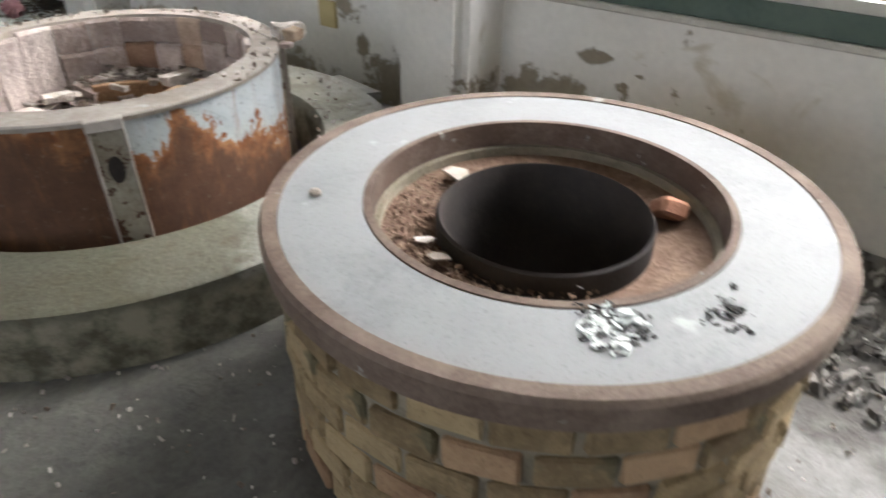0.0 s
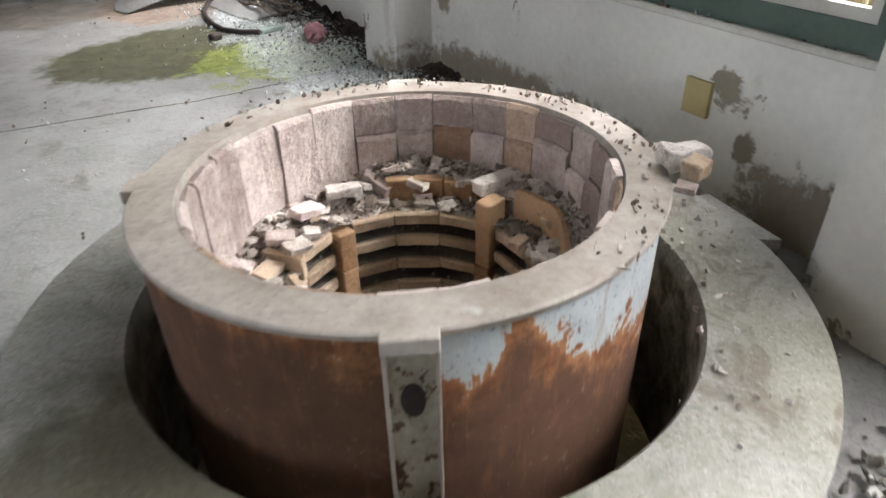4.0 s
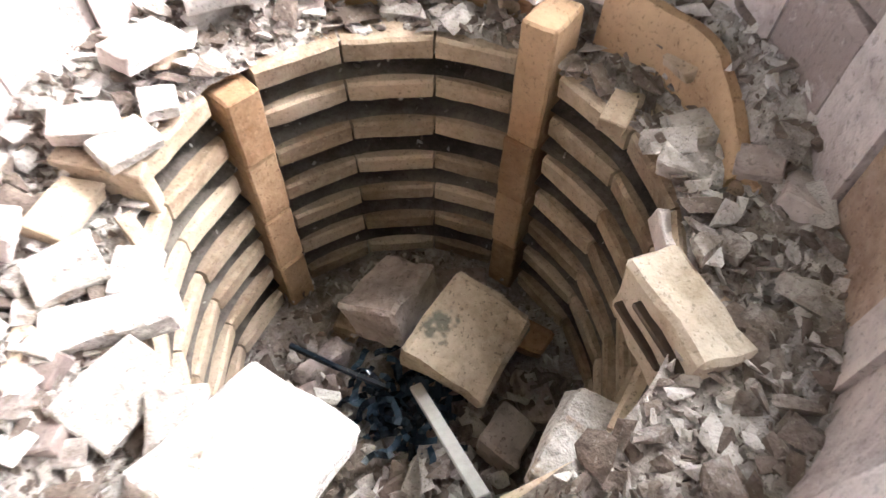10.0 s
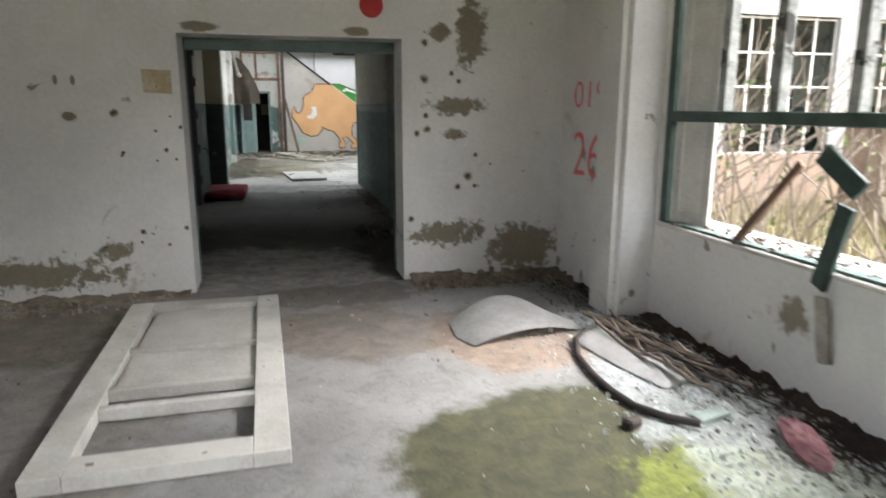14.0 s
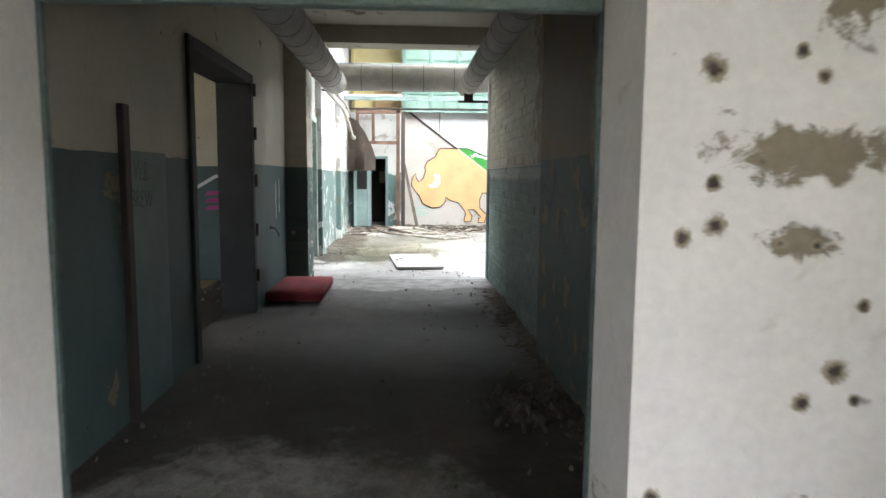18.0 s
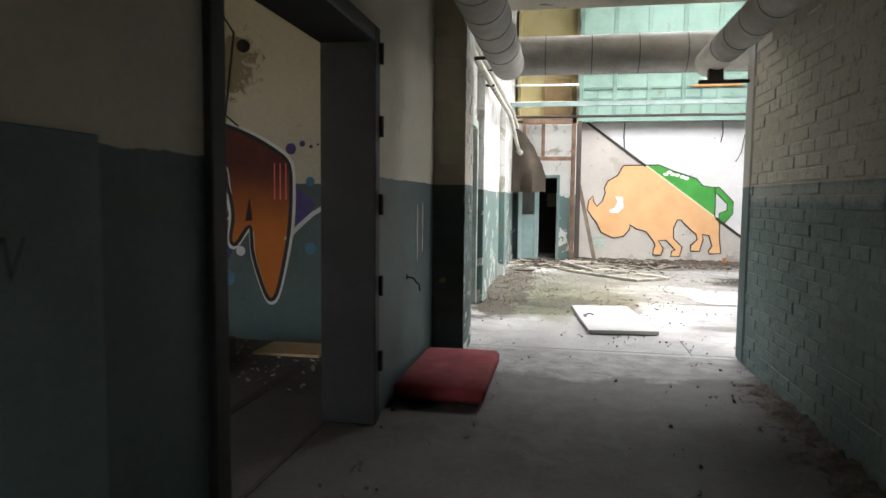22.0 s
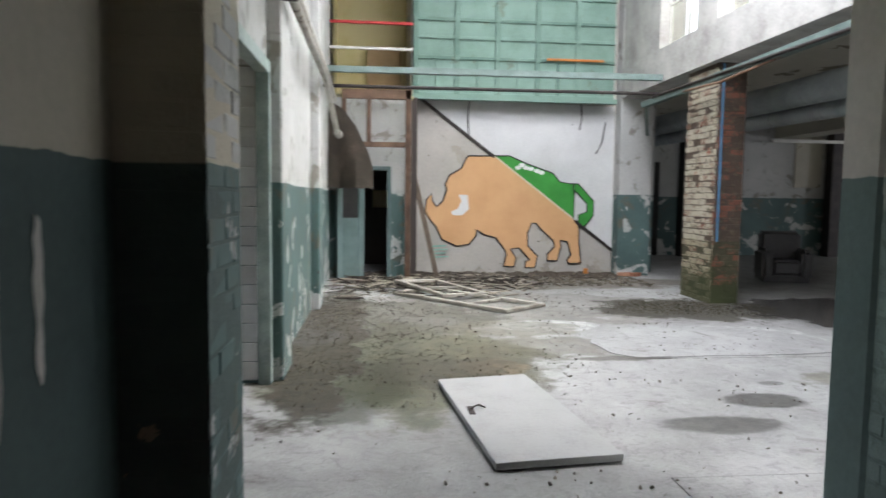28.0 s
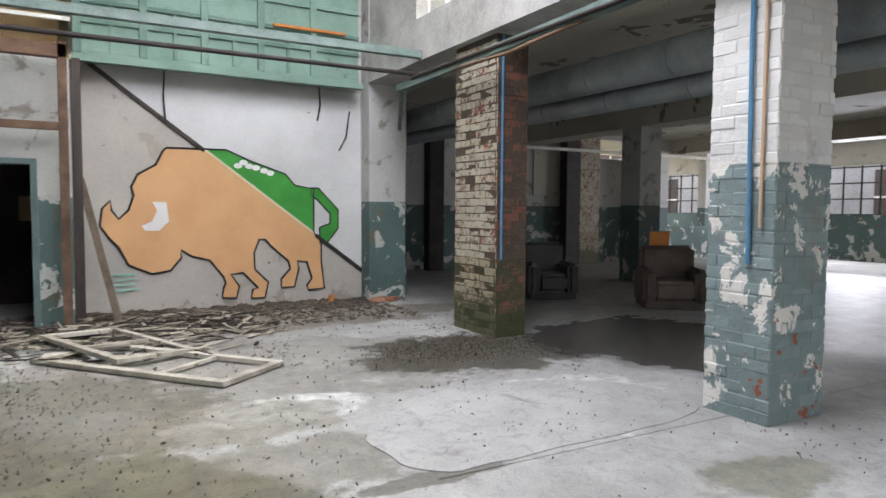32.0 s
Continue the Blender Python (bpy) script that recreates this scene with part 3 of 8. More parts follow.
FLOOR_H = floor_material("hall_screed", (0.22, 0.216, 0.205), (0.47, 0.467, 0.45), [
    (0.9, 20.6, 2.6, 1.5, 1.6, 1.6, (0.15, 0.14, 0.115), 0.6, 0.8),
    (2.4, 18.5, 1.4, 0.78, 0.9, 1.6, (0.47, 0.467, 0.455), 0.75, 0.75),
    (0.75, 19.35, 0.72, 0.36, 0.7, 1.6, (0.46, 0.457, 0.445), 0.75, 0.75),
    (-0.95, 17.75, 1.45, 1.75, 1.5, 1.3, (0.085, 0.082, 0.044), 0.88, 0.45),
    (-1.5, 17.0, 0.7, 1.0, 1.6, 2.2, (0.05, 0.052, 0.03), 0.7, 0.3),
    (-0.2, 17.5, 0.35, 0.3, 1.6, 2.6, (0.20, 0.14, 0.08), 0.5, 0.5),
    (-1.0, 19.9, 1.3, 1.5, 2.0, 2.0, (0.085, 0.078, 0.055), 0.75, 0.7),
    (-0.8, 17.4, 0.9, 0.5, 1.6, 2.0, (0.06, 0.052, 0.036), 0.7, 0.5),
    (-1.8, 19.2, 0.5, 3.4, 1.6, 2.2, (0.045, 0.037, 0.024), 0.85, 0.85),
    (2.7, 16.9, 0.5, 0.28, 1.4, 2.4, (0.13, 0.125, 0.075), 0.6, 0.7),
    (0.3, 19.2, 0.9, 0.5, 1.2, 2.0, (0.13, 0.12, 0.08), 0.6, 0.5),
    (1.65, 16.44, 0.34, 0.20, 0.8, 3.0, (0.10, 0.095, 0.085), 0.85, 0.35),
    (1.05, 15.95, 0.45, 0.20, 0.8, 3.0, (0.10, 0.095, 0.085), 0.8, 0.35),
    (1.05, 17.75, 0.55, 0.10, 1.2, 4.0, (0.10, 0.09, 0.07), 0.8, 0.6),
    (0.5, 18.3, 0.8, 0.5, 1.6, 2.0, (0.11, 0.10, 0.068), 0.6, 0.5),
    (1.97, 16.87, 0.12, 0.07, 0.8, 4.0, (0.12, 0.12, 0.11), 0.8, 0.4),
    (3.0, 20.4, 1.5, 1.0, 1.4, 2.0, (0.05, 0.044, 0.03), 0.92, 0.85),
    (10.0, 23.0, 6.0, 9.0, 0.5, 0.8, (0.17, 0.165, 0.155), 0.9, 0.45),
    (5.2, 20.0, 1.7, 1.6, 1.0, 1.2, (0.055, 0.052, 0.048), 0.95, 0.08),
    (1.6, 23.2, 3.4, 0.9, 1.2, 1.6, (0.14, 0.12, 0.085), 0.7, 0.9)], 0.60)

# ---- mesh helpers ----
def bm_new():
    return bmesh.new()


def add_box(bm, lo, hi, m=None):
    """A box between two corners; m turns it about the world's origin."""
    vs = [bm.verts.new((x, y, z)) for x in (lo[0], hi[0]) for y in (lo[1], hi[1]) for z in (lo[2], hi[2])]
    for f in ((0, 1, 3, 2), (4, 6, 7, 5), (0, 4, 5, 1), (2, 3, 7, 6), (0, 2, 6, 4), (1, 5, 7, 3)):
        bm.faces.new([vs[i] for i in f])
    if m is not None:
        bmesh.ops.transform(bm, matrix=m, verts=vs)
    return vs


def bevel(bm, width=0.005, segs=1):
    bmesh.ops.bevel(bm, geom=list(bm.edges), offset=width, segments=segs, affect="EDGES", clamp_overlap=True)
    return bm


def box(lo, hi, width=0.0, m=None):
    bm = bm_new()
    add_box(bm, lo, hi)
    if width:
        bevel(bm, width)
    if m is not None:
        bmesh.ops.transform(bm, matrix=m, verts=bm.verts)
    return bm


def block(sx, sy, sz, m, width=0.004):
    """A bevelled box of that size standing on the pose m."""
    return box((-sx / 2, -sy / 2, 0), (sx / 2, sy / 2, sz), width, m)


def lathe(profile, segs=64, start=0.0, sweep=360.0, centre=(0, 0)):
    """Turns a list of (radius, height) about the upright axis."""
    bm = bm_new()
    closed = sweep >= 360
    steps = segs if closed else segs + 1
    rings = []
    for i in range(steps):
        a = radians(start + sweep * i / segs)
        rings.append([bm.verts.new((centre[0] + r * math.cos(a), centre[1] + r * math.sin(a), z)) for r, z in profile])
    for i in range(segs):
        a, b = rings[i], rings[(i + 1) % steps]
        for j in range(len(profile) - 1):
            bm.faces.new((a[j], b[j], b[j + 1], a[j + 1]))
    if not closed and profile[0] == profile[-1]:
        bmesh.ops.remove_doubles(bm, verts=bm.verts, dist=1e-5)
        for ring in (rings[0], rings[-1]):
            vs = [v for v in ring if v.is_valid]
            if len(vs) > 2:
                bm.faces.new(vs)
    else:
        bmesh.ops.remove_doubles(bm, verts=bm.verts, dist=1e-5)
    bmesh.ops.recalc_face_normals(bm, faces=bm.faces)
    return bm


def tube(points, r, segs=12, caps=True):
    """A round bar along a line of points."""
    bm = bm_new()
    pts = [Vector(p) for p in points]
    rings = []
    for i, p in enumerate(pts):
        d = (pts[min(i + 1, len(pts) - 1)] - pts[max(i - 1, 0)]).normalized()
        side = d.cross(Vector((0, 0, 1)) if abs(d.z) < 0.9 else Vector((1, 0, 0))).normalized()
        up = side.cross(d)
        rr = r[i] if isinstance(r, (list, tuple)) else r
        rings.append([bm.verts.new(p + rr * (math.cos(t) * side + math.sin(t) * up)) for t in [math.tau * k / segs for k in range(segs)]])
    for a, b in zip(rings, rings[1:]):
        for k in range(segs):
            bm.faces.new((a[k], a[(k + 1) % segs], b[(k + 1) % segs], b[k]))
    if caps:
        bm.faces.new(rings[0][::-1])
        bm.faces.new(rings[-1])
    bmesh.ops.recalc_face_normals(bm, faces=bm.faces)
    return bm


def plate(outline, depth, m):
    """A flat board with that outline (x, y), its thickness upwards, laid on the pose m."""
    bm = bm_new()
    vs = [bm.verts.new((x, y, 0)) for x, y in outline]
    f = bm.faces.new(vs)
    out = bmesh.ops.extrude_face_region(bm, geom=[f])
    bmesh.ops.translate(bm, verts=[v for v in out["geom"] if isinstance(v, bmesh.types.BMVert)], vec=(0, 0, depth))
    bmesh.ops.transform(bm, matrix=m, verts=bm.verts)
    bmesh.ops.recalc_face_normals(bm, faces=bm.faces)
    return bm


def link(name, bm, material, smooth=False):
    me = bpy.data.meshes.new(name)
    bm.to_mesh(me)
    bm.free()
    me.materials.append(material)
    if smooth:
        for p in me.polygons:
            p.use_smooth = True
    return new(name, me)


def smooth_by_angle(ob, deg=35):
    me = ob.data
    for p in me.polygons:
        p.use_smooth = True
    bm = bmesh.new()
    bm.from_mesh(me)
    for e in bm.edges:
        e.smooth = len(e.link_faces) == 2 and e.calc_face_angle(0) < radians(deg)
    bm.to_mesh(me)
    bm.free()


def part(name, bm, material, parent, label="", smooth=0):
    ob = link(name, bm, material)
    if smooth:
        smooth_by_angle(ob, smooth)
    ob.parent = parent
    ob.matrix_parent_inverse = parent.matrix_world.inverted()
    if label:
        ob["label"] = label
    return ob


def shared_part(name, mesh, m, parent):
    ob = new(name, mesh)
    ob.parent = parent
    ob.matrix_parent_inverse = parent.matrix_world.inverted()
    ob.matrix_basis = m
    return ob


def base(name, at, label, category, group=""):
    e = new(name)
    e.empty_display_size = 0.1
    e.matrix_world = Matrix.Translation(at)
    bpy.context.view_layer.update()
    return tagged(e, label, category, group)


def solo(name, bm, material, label, category, group="", smooth=0, kind=""):
    ob = link(name, bm, material)
    if smooth:
        smooth_by_angle(ob, smooth)
    return tagged(ob, label, category, group, kind)


def setting(name, bm, material, label="", smooth=0):
    ob = link(name, bm, material)
    if smooth:
        smooth_by_angle(ob, smooth)
    return tagged(ob, label, "", "", "structure")


def boxes(*pairs):
    bm = bm_new()
    for lo, hi in pairs:
        add_box(bm, lo, hi)
    return bm


def rough_rock(rng, sub=1, jag=0.35, flat=1.0):
    """Vertices and faces of one angular lump about 1 across."""
    bm = bm_new()
    bmesh.ops.create_icosphere(bm, subdivisions=sub, radius=0.5)
    for v in bm.verts:
        v.co *= 1 + rng.uniform(-jag, jag)
        v.co.z *= flat
    bm.verts.index_update()
    out = ([tuple(v.co) for v in bm.verts], [tuple(v.index for v in f.verts) for f in bm.faces])
    bm.free()
    return out


def rough_cuboid(rng):
    bm = bm_new()
    add_box(bm, (-0.5, -0.35, -0.25), (0.5, 0.35, 0.25))
    for v in bm.verts:
        v.co += Vector([rng.uniform(-0.12, 0.12) for _ in range(3)])
    bm.verts.index_update()
    out = ([tuple(v.co) for v in bm.verts], [tuple(v.index for v in f.verts) for f in bm.faces])
    bm.free()
    return out


def flake(rng):
    n = rng.randint(4, 6)
    ring = [(0.5 * math.cos(math.tau * i / n) * rng.uniform(0.6, 1.1), 0.5 * math.sin(math.tau * i / n) * rng.uniform(0.5, 1.0)) for i in range(n)]
    vs = [(x, y, z) for z in (-0.11, 0.11) for x, y in ring]
    fs = [tuple(range(n))[::-1], tuple(range(n, 2 * n))] + [(i, (i + 1) % n, n + (i + 1) % n, n + i) for i in range(n)]
    return vs, fs


def strew(name, shapes, places, material, label, category):
    """Many loose bits as one mesh; places are poses with their scale in them."""
    vs, fs = [], []
    for i, m in enumerate(places):
        sv, sf = shapes[i % len(shapes)]
        n = len(vs)
        vs.extend(tuple(m @ Vector(v)) for v in sv)
        fs.extend(tuple(j + n for j in f) for f in sf)
    me = bpy.data.meshes.new(name)
    me.from_pydata(vs, [], fs)
    me.materials.append(material)
    me.update()
    return tagged(new(name, me), label, category, "", "stuff")


def tumbled(rng, x, y, z, size, tilt=180.0):
    return pose(x, y, z, rng.uniform(-tilt, tilt), rng.uniform(-tilt, tilt), rng.uniform(0, 360)) @ Matrix.Diagonal((size * rng.uniform(0.7, 1.4), size * rng.uniform(0.6, 1.1), size * rng.uniform(0.5, 0.9), 1))


RNG = random.Random(7)
ROCKS = [rough_rock(RNG, 1, 0.17, 0.72) for _ in range(7)] + [rough_cuboid(RNG) for _ in range(6)]
FLAKES = [flake(RNG) for _ in range(8)]
LUMPS = [rough_rock(RNG, 1, 0.3, 0.6) for _ in range(4)]

def rounded(lo, hi, r):
    """An upright pillar with rounded corners."""
    bm = box(lo, hi)
    bmesh.ops.bevel(bm, geom=[e for e in bm.edges if abs(e.verts[0].co.z - e.verts[1].co.z) > 0.5 and min(v.co.x for v in e.verts) < lo[0] + 0.01], offset=r, segments=5, affect="EDGES")
    return bm


# ---- the plan: heights and lines ----
WX, WOUT = 1.78, 2.12          # window wall: inner and outer face
SILL, HEAD, CEILING = 0.73, 3.05, 3.45
END, END_BACK = 6.85, 7.25     # wall between the furnace room and the corridor
CW, CE = -2.07, 0.72           # corridor walls
HW = -2.08                     # hall's west wall
NORTH = 24.62                  # mural wall
ROOF = 6.9

# ---- grounds and floors ----
setting("ground", boxes(((-80, -80, -0.9), (120, 120, -0.62))), GRASS, "dry grassy ground around the building")
floor_a = setting("floor_room", boxes(((-4.6, -6.0, -0.3), (WX, -0.78, 0)), ((-4.6, 0.82, -0.3), (WX, END, 0)), ((-4.6, -0.78, -0.3), (-0.43, 0.82, 0)), ((1.15, -0.78, -0.3), (WX, 0.82, 0))), FLOOR_A, "dusty stained concrete floor with algae patch")
setting("floor_corridor", boxes(((-6.6, END_BACK, -0.3), (CE, 14.45, 0)), ((-1.57, END, -0.3), (0.20, END_BACK, 0))), FLOOR_C, "dark dusty concrete corridor floor, daylight painted at its ends")
floor_h = setting("floor_hall", boxes(((-5.2, 14.45, -0.3), (20, 34, -0.012)), ((CE, 13.0, -0.3), (20, 14.45, -0.012))), DIRT, "pale wet concrete hall floor with puddles and moss")
for lo, hi in (((-5.2, 14.452, -0.012), (20, 14.55, 0)), ((-5.2, 14.558, -0.012), (0.33, 17.72, 0)), ((0.338, 14.558, -0.012), (20, 15.165, 0.001)), ((0.33, 15.172, -0.012), (20, 17.72, 0)), ((-5.2, 17.72, -0.012), (1.1, 34, 0)), ((1.1, 17.728, -0.012), (20, 34, 0.001)), ((1.03, 13.0, -0.012), (20, 14.45, 0))):
    part("slab", boxes((lo, hi)), FLOOR_H, floor_h)
TOPPING = floor_material("pale_cement_topping", (0.26, 0.257, 0.246), (0.45, 0.447, 0.435), [], 0.58)


def rounded_loop(points, steps=5):
    """A closed line rounded through its points, a little uneven."""
    out, n = [], len(points)
    for i in range(n):
        p0, p1, p2, p3 = [Vector((*points[(i + k - 1) % n], 0)) for k in range(4)]
        for j in range(steps):
            t = j / steps
            p = 0.5 * (2 * p1 + (p2 - p0) * t + (2 * p0 - 5 * p1 + 4 * p2 - p3) * t * t + (3 * p1 - p0 - 3 * p2 + p3) * t ** 3)
            p += 0.035 * noise.noise_vector(p * 5) + 0.012 * noise.noise_vector(p * 17)
            out.append((p.x, p.y))
    return out


for loop in ([(1.02, 18.55), (1.0, 18.1), (1.14, 17.80), (1.6, 17.78), (2.7, 17.80), (3.42, 17.95), (3.5, 18.6), (2.9, 19.1), (1.9, 19.28), (1.38, 18.95)],):
    part("topping", plate(rounded_loop(loop), 0.007, Matrix.Translation((0, 0, 0.0005))), TOPPING, floor_h, "pale cement topping with a broken edge")
setting("ceiling_room", boxes(((-4.9, -6.3, CEILING), (2.4, END_BACK, CEILING + 0.3))), CEIL_ROOM, "stained white ceiling")
# a narrow unseen slot is left over the side room to let light in
setting("ceiling_corridor", boxes(((-2.37, END_BACK, CEILING), (1.02, 14.45, CEILING + 0.3)), ((-6.9, END_BACK, CEILING), (-4.8, 14.45, CEILING + 0.3)), ((-4.0, END_BACK, CEILING), (-2.37, 14.45, CEILING + 0.3)), ((-4.8, END_BACK, CEILING), (-4.0, 11.57, CEILING + 0.3)), ((-4.8, 11.63, CEILING), (-4.0, 14.45, CEILING + 0.3))), CEIL, "stained cream ceiling")

# ---- furnace room walls ----
setting("wall_window", boxes(
    ((WX, -6.0, -0.3), (WOUT, END, SILL - 0.03)),
    ((WX, -6.0, HEAD), (WOUT, END, CEILING)),
    ((WX, -6.0, SILL - 0.03), (WOUT, -4.2, HEAD)),
    ((WX, -0.97, SILL - 0.03), (WOUT, -0.38, HEAD)),
    ((WX, 2.25, SILL - 0.03), (WOUT, 2.85, HEAD)),
    ((WX, 5.33, SILL - 0.03), (WOUT, END, HEAD)),
    ((1.67, 5.80, 0), (WX, END, CEILING))), PLASTER, "stained white plaster wall under broken windows")
for i, (y0, y1) in enumerate(((-0.87, -0.47), (2.35, 2.75), (5.40, 5.80))):
    setting("pillar_room_%d" % (i + 1), rounded((1.47, y0, 0), (WX, y1, CEILING), 0.05), PLASTER, "white plastered pillar with stains")
setting("wall_end", boxes(
    ((-4.6, END, -0.3), (-1.57, END_BACK, CEILING)), ((0.20, END, -0.3), (WOUT, END_BACK, CEILING)),
    ((-1.57, END, 2.08), (0.20, END_BACK, CEILING))), PLASTER_END, "white plaster wall with peeled patches round a doorway")
# unseen wall; its openings are added to brighten the room from the west
setting("wall_room_west", boxes(((-4.9, -6.3, -0.3), (-4.6, END_BACK, 0.9)), ((-4.9, -6.3, 2.9), (-4.6, END_BACK, CEILING)), ((-4.9, -6.3, 0.9), (-4.6, -4.2, 2.9)), ((-4.9, -1.4, 0.9), (-4.6, -0.4, 2.9)), ((-4.9, 2.4, 0.9), (-4.6, END_BACK, 2.9))), PLASTER, "unseen white plaster wall with openings added for light")
setting("wall_room_south", boxes(((-4.6, -6.3, -0.3), (WOUT, -6.0, CEILING))), PLASTER, "white plaster wall")

# ---- corridor and side room walls ----
setting("wall_corridor_west", boxes(
    ((-2.37, END_BACK, 0), (CW, 10.22, CEILING)), ((-2.37, 12.15, 0), (CW, 14.1, CEILING)),
    ((-2.37, 10.22, 2.46), (CW, 12.15, CEILING))), CORRIDOR, "cream over teal painted corridor wall")
setting("wall_corridor_east", boxes(((CE, END_BACK, 0), (1.02, 14.5, CEILING)),), BRICK_CORRIDOR, "cream over teal painted brick wall")
setting("pilaster_corridor", box((0.655, END_BACK, 0), (CE + 0.02, 10.45, CEILING), 0.01), PEELED, "dark wall with peeling paint")
setting("wall_corridor_nose", box((CE - 0.016, 14.27, 0), (1.03, 14.53, CEILING), 0.03), painted_wall("nose_paint", (0.55, 0.54, 0.50), (0.15, 0.22, 0.21), 1.575, (0.4, 0.38, 0.33), 0.68), "smooth plastered wall end, cream over teal")
setting("pillar_corridor_end", boxes(((HW - 0.3, 14.1, 0), (-1.78, 14.62, CEILING)),), BRICK_PILLAR, "brick pillar painted cream over dark teal")
setting("beam_corridor_end", boxes(((-2.4, 14.1, 3.22), (1.4, 14.5, 3.9)), ((-2.4, 14.14, 3.9), (3.4, 14.5, ROOF))), CEIL, "concrete beam with peeling cream paint")
setting("wall_side_room_north", boxes(((-6.9, 14.28, 0), (-2.38, 14.6, CEILING)),), painted_wall("graffiti_wall_paint", (0.58, 0.54, 0.43), (0.088, 0.136, 0.129), 1.58, (0.30, 0.26, 0.18), 0.68, 1.5, (0.12, 0.10, 0.06), 0.66, patches=((0, -4.25, 2.75, 0.40, 0.34, 1.6), (0, -5.0, 2.6, 0.22, 0.5, 1.2))), "cream over teal wall carrying graffiti")
setting("wall_side_room_west", boxes(((-6.9, END_BACK, 0), (-6.6, 14.28, CEILING)),), CORRIDOR, "cream over teal wall")
# unseen kerb of the slot added to light the graffiti
setting("wall_side_room_roof_light", boxes(((-5.0, 11.0, 3.75), (-3.8, 11.2, 4.0)), ((-5.0, 12.0, 3.75), (-3.8, 12.2, 4.0)), ((-5.0, 11.2, 3.75), (-4.8, 12.0, 4.0)), ((-4.0, 11.2, 3.75), (-3.8, 12.0, 4.0))), CEIL, "unseen kerb round an added light slot")

# ---- hall walls ----
setting("wall_hall_west", boxes(
    ((HW - 0.32, 14.62, 0), (HW, 15.25, ROOF)), ((HW - 0.32, 17.12, 0), (HW, 25, ROOF)),
    ((HW - 0.32, 15.25, 2.46), (HW, 17.12, ROOF))), HALL, "white over teal wall with flaking paint")
setting("wall_mural", boxes(((-0.62, NORTH, 0), (4.08, NORTH + 0.3, 3.4))), BISON_WALL, "white wall bearing a large painted mural")
setting("wall_loft_back", boxes(((-2.4, NORTH + 2.4, 0), (4.4, NORTH + 2.7, ROOF)), ((-0.62, NORTH, 3.4), (-0.5, NORTH + 2.4, ROOF)), ((3.3, NORTH, 3.4), (4.08, NORTH + 2.4, ROOF))), BISON_WALL, "grey wall behind the loft")
for lo, hi, nm in (((-2.08, 17.16, 0), (-1.97, 17.7, 6.9), "pilaster_hall_1"), ((-2.08, 20.5, 0), (-1.97, 21.04, 6.9), "pilaster_hall_2")):
    setting(nm, box(lo, hi, 0.01), HALL, "white over teal pilaster with flaking paint")
setting("pier_hall", box((3.44, 24.30, 0), (4.08, NORTH, 6.9), 0.01), HALL, "white over teal pier")
setting("beam_hall_east", boxes(((3.42, 13.0, 3.42), (3.95, 24.3, 3.98))), CONCRETE, "stained concrete beam over the columns")
setting("beam_hall_roof", boxes(((3.42, 13.0, 6.2), (3.95, 24.3, ROOF))), CONCRETE, "stained concrete roof beam")
for i, (y0, y1) in enumerate(((22.7, 24.3), (17.4, 17.95), (20.8, 21.4), (13.0, 14.6))):
    setting("pier_clerestory_%d" % (i + 1), boxes(((3.45, y0, 3.98), (3.9, y1, 6.2))), CONCRETE, "stained concrete clerestory pier")
# unseen roof; its opening is placed to steer light off the west wall
setting("roof_hall", boxes(((-2.6, 14.1, ROOF), (0.7, 27.4, ROOF + 0.25)), ((3.2, 14.1, ROOF), (4.2, 27.4, ROOF + 0.25)), ((0.7, 14.1, ROOF), (3.2, 15.6, ROOF + 0.25)), ((0.7, 23.4, ROOF), (3.2, 27.4, ROOF + 0.25))), CONCRETE, "concrete roof with a roof light")
# unseen kerb and panes above the lamp, added to keep direct sun out
sun_block = setting("window_roof_light", boxes(((0.55, 15.45, 7.15), (0.7, 23.55, 7.62)), ((3.2, 15.45, 7.15), (3.35, 23.55, 7.62)), ((0.7, 15.45, 7.15), (3.2, 15.6, 7.62)), ((0.7, 23.4, 7.15), (3.2, 23.55, 7.62))), CONCRETE, "unseen roof kerb with panes added to block the sun")
for i in range(6):
    part("pane", box((0.56, 15.47 + 1.348 * i, 7.622), (3.34, 16.79 + 1.348 * i, 7.634)), DIMMING_GLASS, sun_block)
for i in range(7):
    part("glazing_bar", box((0.55, 15.44 + 1.348 * i, 7.621), (3.35, 15.468 + 1.348 * i, 7.66)), MINT_STEEL, sun_block)
setting("ceiling_wing", boxes(((3.95, 13.0, 3.62), (20, 34, 3.9))), CEIL, "low stained ceiling")
# window bays added to let light onto the columns' south faces
SOUTH_BAYS = ((1.4, 3.9), (4.5, 7.0), (7.8, 10.3), (11.1, 13.6), (14.4, 16.9))
setting("wall_hall_south", boxes(((1.02, 13.0, 0), (20, 13.3, 0.6)), ((1.02, 13.0, 3.3), (20, 13.3, 3.62)), *[((a, 13.0, 0.6), (b, 13.3, 3.3)) for a, b in zip([1.02] + [v[1] for v in SOUTH_BAYS], [v[0] for v in SOUTH_BAYS] + [20])]), HALL, "white over teal wall")
